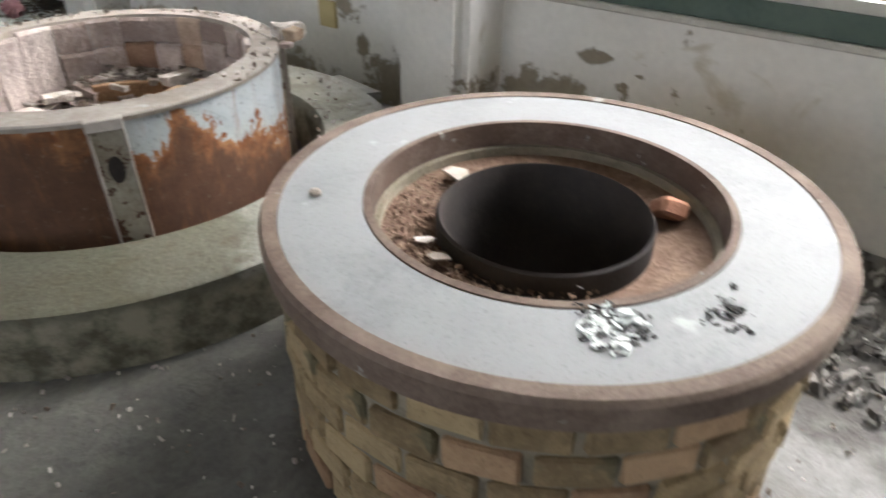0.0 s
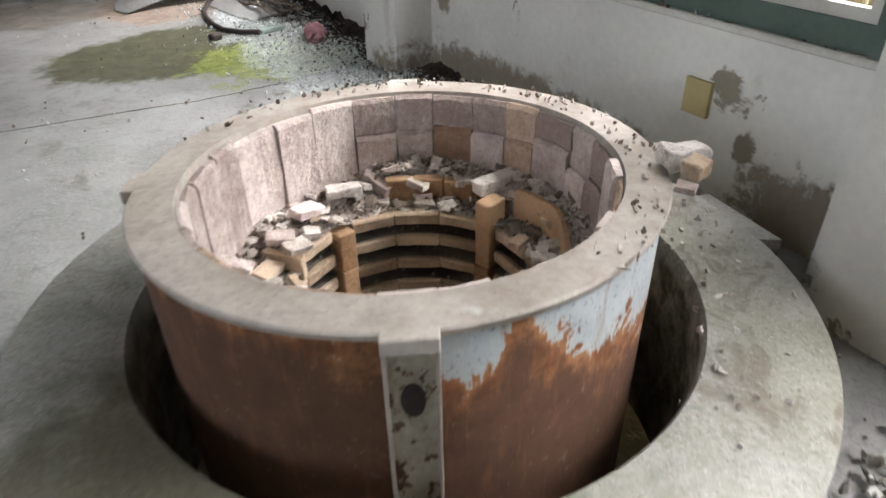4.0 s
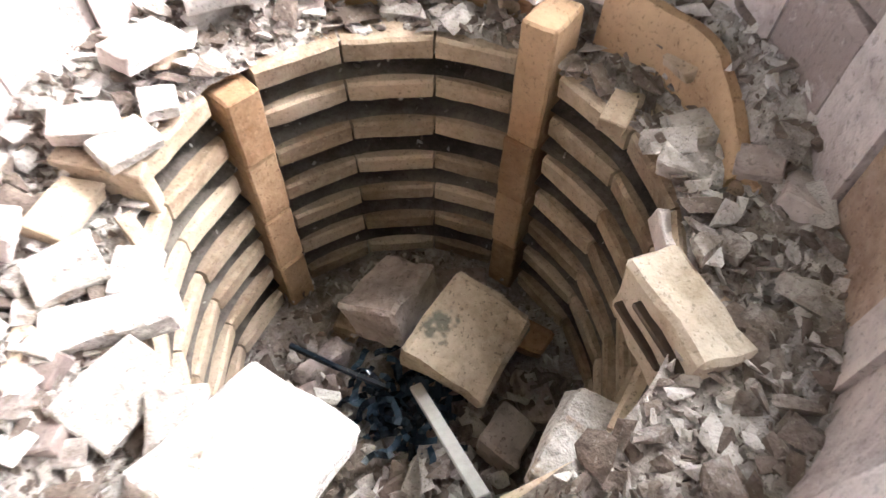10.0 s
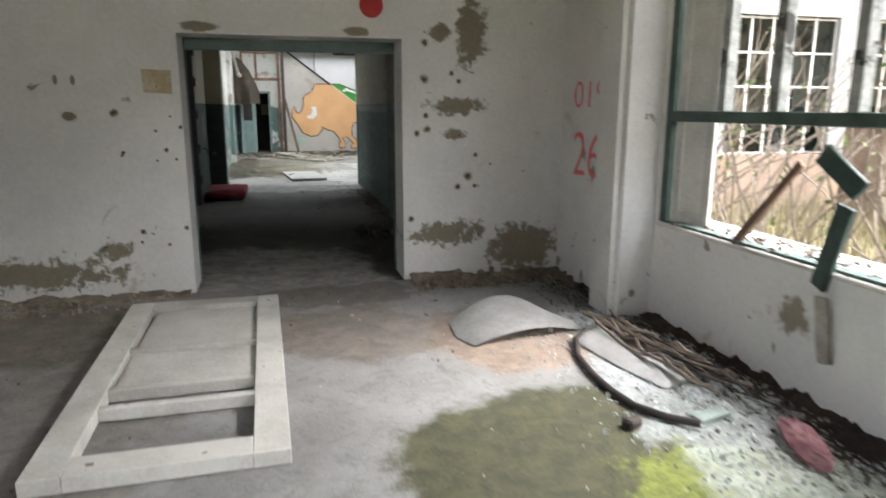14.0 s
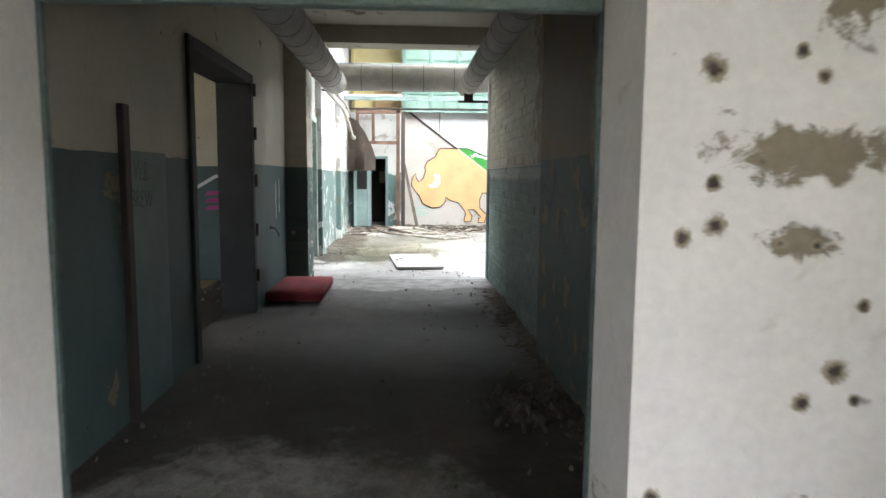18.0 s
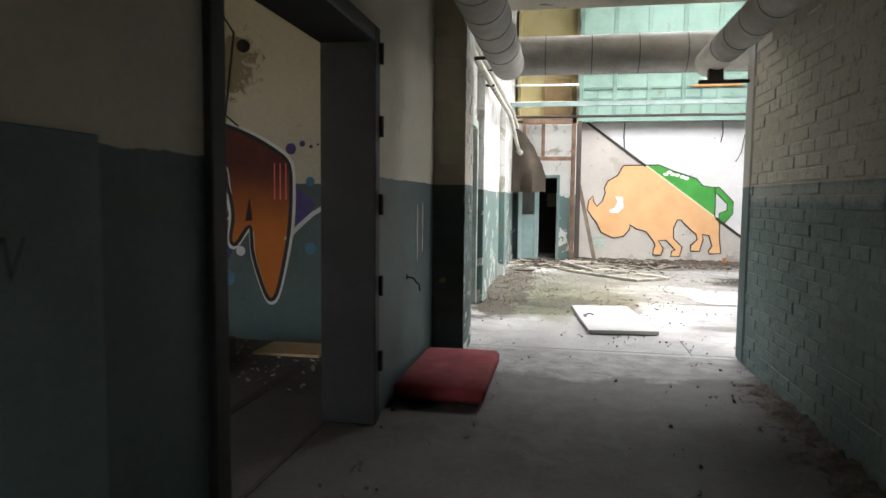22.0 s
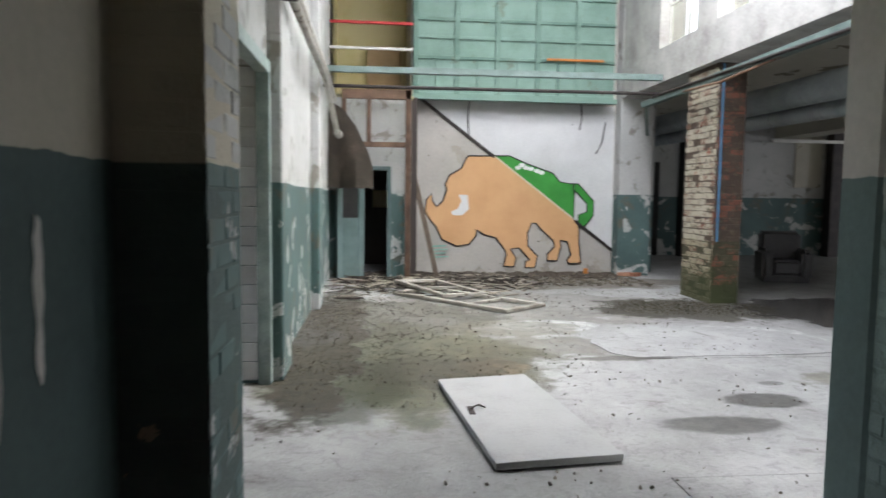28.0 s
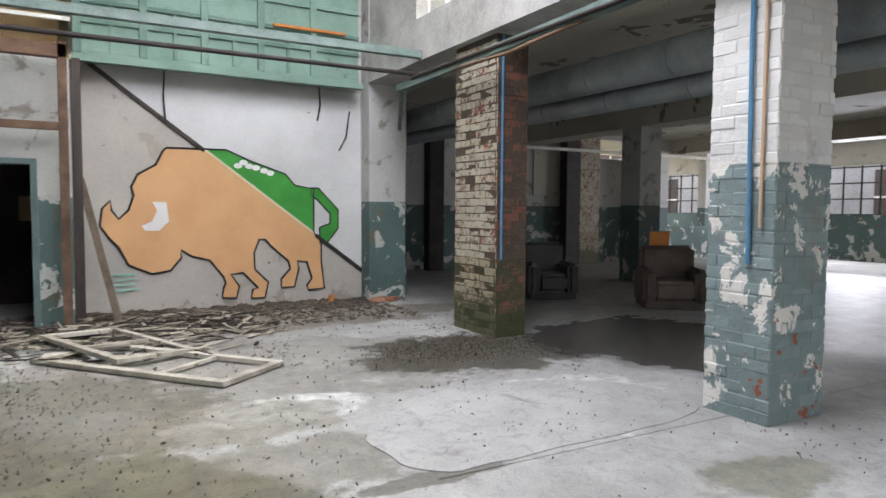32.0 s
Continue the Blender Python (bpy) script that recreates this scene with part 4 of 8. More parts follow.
# the large openings beyond x 15.3 are added to let light into the wing
setting("wall_wing_north", boxes(((4.4, 29.0, 0), (11.3, 29.3, 3.62)), ((11.75, 29.0, 0), (15.3, 29.3, 2.95)), ((11.3, 29.0, 2.2), (11.75, 29.3, 3.62)), ((11.75, 29.0, 2.95), (12.45, 29.3, 3.62)), ((14.15, 29.0, 2.95), (15.3, 29.3, 3.62)), ((12.45, 29.0, 3.5), (14.15, 29.3, 3.62)), ((15.3, 29.0, 0), (20, 29.3, 1.0)), ((15.3, 29.0, 3.3), (20, 29.3, 3.62)), ((19.0, 29.0, 1.0), (20, 29.3, 3.3)), ((17.0, 29.0, 1.0), (17.4, 29.3, 3.3)), ((4.08, NORTH + 0.3, 0), (4.4, 29, 3.62))), HALL, "white over teal wall")
setting("wall_doorway_room", boxes(((-5.2, 14.6, 0), (-4.9, 18.4, 0.8)), ((-5.2, 14.6, 2.3), (-4.9, 18.4, 3.4)), ((-5.2, 14.6, 0.8), (-4.9, 15.2, 2.3)), ((-5.2, 17.4, 0.8), (-4.9, 18.4, 2.3)), ((-4.9, 18.1, 0), (HW - 0.32, 18.4, 3.4)), ((-4.9, 14.6, 3.4), (HW - 0.32, 18.4, 3.6))), HALL, "white room seen through a doorway")

# ---- furnace one: rusted tub in a round plinth ----
F1, F2, WELL, PLINTH_AT = (0.372, 0.066), (0.445, -1.86), (0.372, 0.055), (0.374, 0.024)
WELL_FLOOR, COURSES = -0.385, (0.236, 0.151, 0.055, -0.040, -0.136, -0.232, -0.330)


TAN_FIREBRICK = mottled("tan_firebrick", (0.24, 0.15, 0.10), (0.50, 0.38, 0.29), 8, 60, 0.9, 0.008, 0.35, speck=0.5)


def furnace_plinth():
    ob = base("furnace_plinth", (PLINTH_AT[0], PLINTH_AT[1], 0), "round mossy cement plinth around the rusted furnace", "plinth")
    part("plinth_ring", lathe([(0.79, -0.5), (0.79, 0.215), (0.80, 0.232), (1.085, 0.232), (1.108, 0.215), (1.122, 0.0), (1.122, -0.3), (0.79, -0.5)], 96, centre=PLINTH_AT), PLINTH, ob, smooth=40)
    part("plinth_step", plate([(1.18, -0.02), (1.505, -0.067), (1.455, -0.40), (1.357, -0.33), (1.20, -0.42)], 0.228, Matrix.Identity(4)), PLINTH, ob)
    return ob


def furnace_tub():
    ob = base("furnace_tub", (F1[0], F1[1], 0), "round rusted steel furnace tub lined with firebrick and full of rubble", "furnace")
    part("shell", lathe([(0.688, -0.45), (0.688, 0.05), (0.688, 0.5615), (0.668, 0.5615), (0.668, -0.45), (0.688, -0.45)], 96, centre=F1), TUB, ob, "rusted steel shell with flaking grey paint", 40)
    part("rim", lathe([(0.584, 0.560), (0.698, 0.562), (0.703, 0.578), (0.698, 0.585), (0.588, 0.588), (0.584, 0.560)], 96, centre=F1), RIM, ob, "dusty steel rim", 30)
    for a in (63.5, 153.5, 243.5, 333.5):
        m = Matrix.Translation((F1[0], F1[1], 0)) @ pose(0, 0, 0, 0, 0, a)
        strap = bm_new()
        add_box(strap, (0.680, -0.055, 0.0), (0.700, 0.055, 0.548))
        bmesh.ops.transform(strap, matrix=m, verts=strap.verts)
        lug = part("lug", strap, mottled("lug_%d_steel" % a, (0.20, 0.165, 0.11), (0.44, 0.41, 0.33), 5, 60, 0.8, 0.003, spots=((0.10, 0.05, 0.03), 22, 0.55)), ob, "flaking painted steel strap")
        for y in (-0.055, 0.047):
            part("rib", box((0.7005, y, 0.0), (0.722, y + 0.008, 0.548), 0.001, m), RIM, lug)
        cap = box((0.69, -0.056, 0.549), (0.728, 0.056, 0.586), 0.003, m)
        part("lug_cap", cap, RIM, lug)
        slot = bm_new()
        bmesh.ops.create_circle(slot, cap_ends=True, radius=0.5, segments=16)
        bmesh.ops.transform(slot, matrix=m @ Matrix.Translation((0.7025, 0, 0.41)) @ pose(0, 0, 0, 0, 90, 0) @ Matrix.Diagonal((0.095, 0.05, 1, 1)), verts=slot.verts)
        part("slot", slot, DARK_STEEL, lug)
    # upright firebricks of the lining, worn and uneven, a lower course showing where they broke
    n = 26
    wander = [RNG.uniform(-0.25, 0.25) for _ in range(n)]
    for i in range(n):
        a0, a1 = 360 * (i + wander[i]) / n + 0.2, 360 * (i + 1 + wander[(i + 1) % n]) / n - 0.2
        mid = (a0 + a1) / 2
        top = 0.581 - RNG.choice((0.0, 0.002, 0.004, 0.008, 0.016))
        short = -20 < mid < 85 or 330 < mid
        split = RNG.uniform(0.44, 0.49) if short else 0.25
        for lo, hi, proud in ((0.05, split, 0.0), (split + 0.004, top, 0.012 if short else RNG.uniform(0, 0.004))):
            inner = 0.561 + RNG.uniform(-0.008, 0.005) + proud - 0.004
            bm = lathe([(inner, lo), (0.5825, lo), (0.5825, hi), (inner + 0.010, hi), (inner, hi - 0.014), (inner, (lo + hi) * 0.5), (inner, lo)], 5, a0, a1 - a0, F1)
            for v in bm.verts:
                if math.hypot(v.co.x - F1[0], v.co.y - F1[1]) < 0.579:
                    v.co += 0.006 * noise.noise_vector(v.co * 22 + Vector((i * 3.1, lo * 9, 0))) + 0.003 * noise.noise_vector(v.co * 70)
            part("lining_brick", bm, TAN_FIREBRICK if RNG.random() < 0.12 else FIREBRICK, ob)
    ob.scale = (1, 0.96, 1)
    return ob


PILE = (0.243, -2.348)
# dark brown that paints the shade inside grooves and small holes
RECESS_SHADE = mottled("recess_shade_brown", (0.035, 0.026, 0.02), (0.12, 0.085, 0.06), 7, 60, 0.95, 0.004)


LEDGE_DUST_SHADE = mottled("shaded_ledge_dust", (0.06, 0.048, 0.038), (0.22, 0.19, 0.16), 9, 90, 0.95, 0.004, speck=0.5)
STAINED_BLOCK = mottled("stained_ochre_block", (0.20, 0.15, 0.10), (0.55, 0.45, 0.34), 5, 60, 0.9, 0.005, 0.0, speck=0.6, spots=((0.16, 0.15, 0.12), 7, 0.58))


def furnace_well():
    """The deep inner well: stacked refractory courses with ledges, two corner posts."""
    c = WELL
    ob = base("furnace_well", (c[0], c[1], WELL_FLOOR), "deep round well of stepped ochre refractory courses with open grooves", "furnace lining")
    spans = [(24.7, 46.6), (46.6, 70.8), (70.8, 94.3), (107.0, 130.5), (130.5, 154.0), (154.0, 177.3), (177.3, 200.6), (200.6, 224.0), (224.0, 247.3), (247.3, 270.6), (270.6, 280.0), (280.0, 303.4), (303.4, 326.7), (326.7, 348.9), (348.9, 372.5)]
    for level, z in enumerate(COURSES):
        for i, (a0, a1) in enumerate(spans):
            if level == 0 and 130 < a0 < 300:
                continue
            r = 0.361 + RNG.uniform(-0.003, 0.003) + (0.004 if level == 0 else 0)
            h = 0.039 + RNG.uniform(-0.002, 0.002)
            prof = [(r, z - h), (r - 0.003, z - 0.005), (r + 0.003, z), (r + 0.125, z - 0.006), (r + 0.125, z - 0.094), (r + 0.119, z - 0.094), (r + 0.117, z - h - 0.003), (r, z - h)]
            bm = lathe(prof, 4, a0 + 0.35, a1 - a0 - 0.7, c)
            flat = radians((a0 + a1) / 2)
            axis, half = Vector((math.cos(flat), math.sin(flat))), math.cos(radians((a1 - a0) / 2))
            for v in bm.verts:
                d = Vector((v.co.x - c[0], v.co.y - c[1]))
                along = d.dot(axis)
                if d.length < r + 0.05:
                    d *= d.length * half / along
                v.co = Vector((c[0] + d.x, c[1] + d.y, v.co.z)) + 0.0022 * noise.noise_vector(v.co * 40 + Vector((level * 3, 0, 0)))
            part("well_segment", bm, CREAM_REFRACTORY, ob)
    part("well_core", lathe([(0.478, WELL_FLOOR - 0.03), (0.500, WELL_FLOOR - 0.03), (0.500, 0.13), (0.478, 0.13), (0.478, WELL_FLOOR - 0.03)], 32, centre=c), RECESS_SHADE, ob, "dark brown back of the grooves, shade put in its colour")
    for a, w, top in ((100.6, 0.062, 0.226), (18.6, 0.060, 0.325)):
        z0 = WELL_FLOOR
        for j in range(4):
            z1 = WELL_FLOOR + 0.155 * (j + 1) if j < 3 else top
            m = Matrix.Translation((c[0], c[1], 0)) @ pose(0, 0, 0, 0, 0, a + RNG.uniform(-0.5, 0.5))
            bm = box((0.338 + RNG.uniform(-0.002, 0.002), -w / 2, z0), (0.425, w / 2, z1 - 0.002), 0.004)
            bmesh.ops.subdivide_edges(bm, edges=[e for e in bm.edges if e.calc_length() > 0.03], cuts=3, use_grid_fill=True)
            for v in bm.verts:
                v.co += 0.0025 * noise.noise_vector(v.co * 30 + Vector((a, j * 4, 0)))
            bmesh.ops.transform(bm, matrix=m, verts=bm.verts)
            part("corner_post", bm, CHAMOTTE, ob)
            z0 = z1
    # dirt lying on the ledges, its colour darkened for the grooves' shade
    for z in COURSES[1:]:
        part("ledge_dust", lathe([(0.372, z + 0.0005), (0.384, z + 0.004), (0.440, z + 0.008), (0.478, z + 0.013)], 48, centre=c), LEDGE_DUST_SHADE, ob, "grey-brown dust on the ledge, darkened for shade")
    part("well_floor", lathe([(0.0, WELL_FLOOR), (0.48, WELL_FLOOR), (0.48, WELL_FLOOR - 0.05), (0.0, WELL_FLOOR - 0.05)], 24, centre=c), RUBBLE, ob)
    return ob


def chip(rng, flat=0.45):
    """One angular broken piece about 1 across, the hull of a few random points."""
    bm = bm_new()
    for _ in range(rng.randint(9, 14)):
        v = Vector([rng.uniform(-1, 1) for _ in range(3)])
        v /= max(abs(v.x), abs(v.y), abs(v.z)) ** 0.8
        bm.verts.new((0.5 * v.x, 0.36 * v.y, 0.5 * flat * v.z))
    bmesh.ops.convex_hull(bm, input=bm.verts)
    bmesh.ops.delete(bm, geom=[v for v in bm.verts if not v.link_faces], context="VERTS")
    bm.verts.index_update()
    out = ([tuple(v.co) for v in bm.verts], [tuple(v.index for v in f.verts) for f in bm.faces])
    bm.free()
    return out


CHIPS = [chip(random.Random(300 + k), 0.30 + 0.05 * (k % 6)) for k in range(18)]


def bed_height(a, r):
    """Height of the packed rubble round the well; lower where the top course is gone, banked up against the lining."""
    gone = max(0.0, min(1.0, (math.degrees(a) % 360 - 128) / 5, (262 - math.degrees(a) % 360) / 10))
    step = max(0.0, min(1.0, (r - 0.472) / 0.015))
    bank = 0.07 * step * max(0.0, min(1.0, (math.degrees(a + math.pi) % 360 - 180 + 32) / 10, (84 - math.degrees(a + math.pi) % 360 + 180) / 10)) + 0.35 * max(0.0, r - 0.43)
    return 0.236 - 0.068 * gone + 1.0 * bank + 0.016 * noise.noise(Vector((4 * math.cos(a), 4 * math.sin(a), r * 9)))


def tub_rubble():
    c, rng = WELL, random.Random(11)
    bm = bm_new()
    rings = []
    for i in range(145):
        a = math.tau * i / 144
        rings.append([bm.verts.new((c[0] + r * math.cos(a), c[1] + r * math.sin(a), bed_height(a, r) + 0.006 * noise.noise(Vector((60 * r * math.cos(a), 60 * r * math.sin(a), 2))))) for r in [0.371 + 0.0160 * k for k in range(13)]])
    for p, q in zip(rings, rings[1:]):
        for k in range(12):
            bm.faces.new((p[k], q[k], q[k + 1], p[k + 1]))
    bmesh.ops.recalc_face_normals(bm, faces=bm.faces)
    solo("rubble_bed", bm, RUBBLE, "packed pale refractory rubble inside the furnace", "rubble", kind="stuff", smooth=60)

    def around(n, sizes, lift, tilt, r0=0.378, r1=0.556):
        out = []
        for _ in range(n):
            a, r = rng.uniform(0, math.tau), math.sqrt(rng.uniform(r0 ** 2, r1 ** 2))
            s = rng.choice(sizes)
            m = tumbled(rng, c[0] + r * math.cos(a), c[1] + r * math.sin(a), bed_height(a, r) + lift * s, s, tilt)
            out.append(m)
        return out

    tiny = around(5200, (0.004, 0.006, 0.008, 0.011, 0.014), 0.1, 90)
    for _ in range(1200):
        a, r = rng.uniform(0, math.tau), math.sqrt(rng.uniform(0, 0.36 ** 2))
        tiny.append(tumbled(rng, WELL[0] + r * math.cos(a), WELL[1] + r * math.sin(a), WELL_FLOOR + rng.uniform(0, 0.03), rng.uniform(0.006, 0.02)))
    for z in COURSES[1:]:
        for _ in range(170):
            a, r = rng.uniform(0, math.tau), rng.uniform(0.375, 0.455)
            tiny.append(tumbled(rng, WELL[0] + r * math.cos(a), WELL[1] + r * math.sin(a), z + 0.004 + 0.05 * (r - 0.375), rng.choice((0.004, 0.006, 0.009, 0.014))))
    strew("rubble_grit", CHIPS, tiny, RUBBLE, "fine grit of broken refractory", "grit")
    stones = around(2300, (0.012, 0.016, 0.02, 0.026, 0.034), 0.22, 45) + around(190, (0.04, 0.05, 0.062), 0.25, 28)
    # loose pieces banked on the well's floor
    for n, x0, y0, sx, sy, sizes in ((120, 0.20, 0.10, 0.05, 0.09, (0.03, 0.045, 0.06)), (150, 0.28, -0.12, 0.10, 0.07, (0.03, 0.045, 0.06, 0.08)), (90, 0.55, -0.10, 0.08, 0.06, (0.02, 0.03, 0.045)), (60, 0.42, 0.27, 0.10, 0.04, (0.02, 0.03, 0.04))):
        for _ in range(n):
            x, y = rng.gauss(x0, sx), rng.gauss(y0, sy)
            if math.hypot(x - WELL[0], y - WELL[1]) < 0.335:
                d = math.hypot((x - x0) / sx, (y - y0) / sy)
                stones.append(tumbled(rng, x, y, WELL_FLOOR + 0.015 + max(0, 0.10 - 0.045 * d) * rng.uniform(0.4, 1.0), rng.choice(sizes), 40))
    strew("rubble", CHIPS, stones, RUBBLE, "loose pale lumps of broken refractory", "rubble")


def broken_block(sx, sy, sz, m, seed, rough=0.008):
    """A chipped refractory block of that size on the pose m."""
    bm = block(sx, sy, sz, Matrix.Identity(4), min(sx, sy, sz) * 0.08)
    r = random.Random(seed)
    shift = {}
    for v in bm.verts:
        key = (v.co.x > 0, v.co.y > 0, v.co.z > sz / 2)
        if key not in shift:
            shift[key] = Vector([r.uniform(-0.10, 0.10) * min(sx, sy, sz) for _ in range(3)])
        v.co += shift[key]
    bmesh.ops.subdivide_edges(bm, edges=[e for e in bm.edges if e.calc_length() > 0.012], cuts=4 if max(sx, sy) > 0.1 else 2, use_grid_fill=True)
    amount = min(rough, 0.13 * min(sx, sy, sz))
    for v in bm.verts:
        q = v.co + Vector((seed * 1.7, seed * 0.6, 0))
        v.co += amount * noise.noise_vector(q * 22) + amount * 0.45 * noise.noise_vector(q * 70)
    bmesh.ops.transform(bm, matrix=m, verts=bm.verts)
    return bm


def loose_bricks():
    """Larger pieces that can be told apart in and on the furnace."""
    kinds = {"f": FIREBRICK, "w": WHITE_STONE, "c": CHAMOTTE, "r": CREAM_REFRACTORY}
    rows = [
        ("w", 0.62, 0.44, 0.29, 0.09, 0.07, 0.025, 18, 15, 30), ("w", 0.745, 0.36, 0.30, 0.085, 0.065, 0.025, 12, 8, 70),
        ("w", 0.84, 0.28, 0.29, 0.08, 0.05, 0.03, 20, 0, 10), ("f", 0.50, 0.53, 0.28, 0.05, 0.11, 0.035, 35, 0, 25),
        ("w", 0.37, 0.53, 0.29, 0.12, 0.05, 0.03, 4, 4, -12), ("f", 0.22, 0.50, 0.27, 0.11, 0.06, 0.03, 8, 15, 25),
        ("f", 0.905, -0.02, 0.27, 0.07, 0.17, 0.05, 10, 20, 22), ("f", 0.80, -0.24, 0.245, 0.07, 0.06, 0.04, 10, 20, 20),
        ("w", 0.76, -0.10, 0.228, 0.10, 0.085, 0.03, 6, 8, 30), ("r", 0.735, 0.02, 0.232, 0.075, 0.04, 0.022, 5, 4, 25),
        ("r", 0.80, -0.17, 0.238, 0.10, 0.025, 0.018, 4, 4, 10), ("f", 0.66, -0.17, 0.20, 0.07, 0.05, 0.03, 12, 8, 50),
        ("r", 0.02, 0.34, 0.20, 0.10, 0.06, 0.025, 10, 10, 40), ("w", -0.01, 0.25, 0.19, 0.09, 0.07, 0.03, 14, 8, 0),
        ("r", 0.085, 0.262, 0.178, 0.022, 0.085, 0.018, 14, 4, 6), ("w", 0.06, 0.21, 0.175, 0.08, 0.06, 0.022, 9, 7, 60),
        ("f", -0.09, 0.33, 0.25, 0.05, 0.12, 0.05, 40, 0, 60), ("f", 0.10, 0.42, 0.25, 0.09, 0.05, 0.03, 20, 10, -20),
        ("w", 0.13, 0.36, 0.245, 0.08, 0.06, 0.02, 10, 12, 15), ("w", 0.20, 0.41, 0.245, 0.06, 0.05, 0.02, 12, 9, 75),
        ("w", -0.02, 0.06, 0.17, 0.12, 0.09, 0.03, 12, 6, 20), ("w", 0.02, -0.02, 0.18, 0.09, 0.07, 0.03, 8, 12, 70),
        ("f", 0.44, 0.185, WELL_FLOOR + 0.055, 0.17, 0.12, 0.11, -40, 14, 18), ("f", 0.60, 0.20, WELL_FLOOR, 0.13, 0.07, 0.05, 5, 5, -30),
        ("c", 0.63, 0.03, WELL_FLOOR, 0.13, 0.07, 0.06, 10, 20, -55), ("r", 0.36, 0.27, WELL_FLOOR, 0.09, 0.06, 0.05, 20, 10, 40),
        ("f", 0.45, -0.14, WELL_FLOOR + 0.02, 0.10, 0.08, 0.07, 18, 15, 15), ("f", 0.56, -0.11, WELL_FLOOR, 0.12, 0.06, 0.06, 8, 10, 60),
        ("f", 0.25, 0.20, WELL_FLOOR + 0.02, 0.12, 0.05, 0.05, 0, 12, 10), ("f", 0.20, 0.12, WELL_FLOOR + 0.03, 0.07, 0.11, 0.05, 10, 20, -15),
        ("w", 0.41, -0.30, 0.07, 0.14, 0.11, 0.05, 16, 10, 25), ("r", 0.60, -0.315, 0.15, 0.03, 0.10, 0.06, 12, 20, -25),
        ("w", 0.99, -0.33, 0.588, 0.12, 0.07, 0.05, 0, 0, -10),
        ("r", 0.955, -0.40, 0.588, 0.075, 0.055, 0.045, 0, 0, 20), ("f", 0.88, -0.44, 0.588, 0.04, 0.05, 0.018, 0, 0, 30),
    ]
    more = random.Random(77)
    for i in range(26):
        a, r = radians(more.uniform(-60, 215)), more.uniform(0.44, 0.51)
        rows.append((more.choice("wwffr"), F1[0] + r * math.cos(a), F1[1] + r * math.sin(a), bed_height(a, r) - 0.002, more.uniform(0.04, 0.085), more.uniform(0.03, 0.06), more.uniform(0.015, 0.03), more.uniform(-40, 40), more.uniform(-40, 40), more.uniform(0, 360)))
    for i, (k, x, y, z, sx, sy, sz, rx, ry, rz) in enumerate(rows):
        bm = broken_block(sx, sy, sz, pose(x, y, z, rx * 0.6, ry * 0.6, rz), i)
        label = {"f": "broken pink firebrick lying in the furnace rubble", "w": "whitish broken refractory piece lying on rubble", "c": "orange chamotte block lying in the furnace", "r": "ochre refractory fragment lying in the furnace"}[k]
        solo("loose_brick", bm, kinds[k], label, "brick")
    # the large square block tilted on the well's floor
    u, v = Vector((0.058, -0.135, -0.035)).normalized(), Vector((-0.168, -0.022, -0.055)).normalized()
    w = u.cross(v).normalized() * -1
    v = w.cross(u).normalized()
    m = Matrix((u, v, w)).transposed().to_4x4()
    if w.z < 0:
        m = Matrix((u, -v, -w)).transposed().to_4x4()
    m.translation = Vector((0.472, 0.005, -0.162)) - m.to_3x3() @ Vector((0, 0, 0.11))
    solo("square_block", broken_block(0.165, 0.195, 0.12, m, 91, 0.006), STAINED_BLOCK, "square stained refractory block tilted on the well's floor", "brick")
    # pale slab leaning from the rubble into the well
    solo("leaning_slab", broken_block(0.19, 0.16, 0.06, pose(0.06, -0.10, 0.150, 9, 15, 24), 92, 0.022), WHITE_STONE, "large whitish refractory slab leaning over the well's edge", "brick")
    solo("flat_slab", broken_block(0.16, 0.055, 0.05, pose(0.01, 0.165, 0.155, 6, 0, -18), 93, 0.005), WHITE_STONE, "smooth pale slab lying across the rubble", "brick")


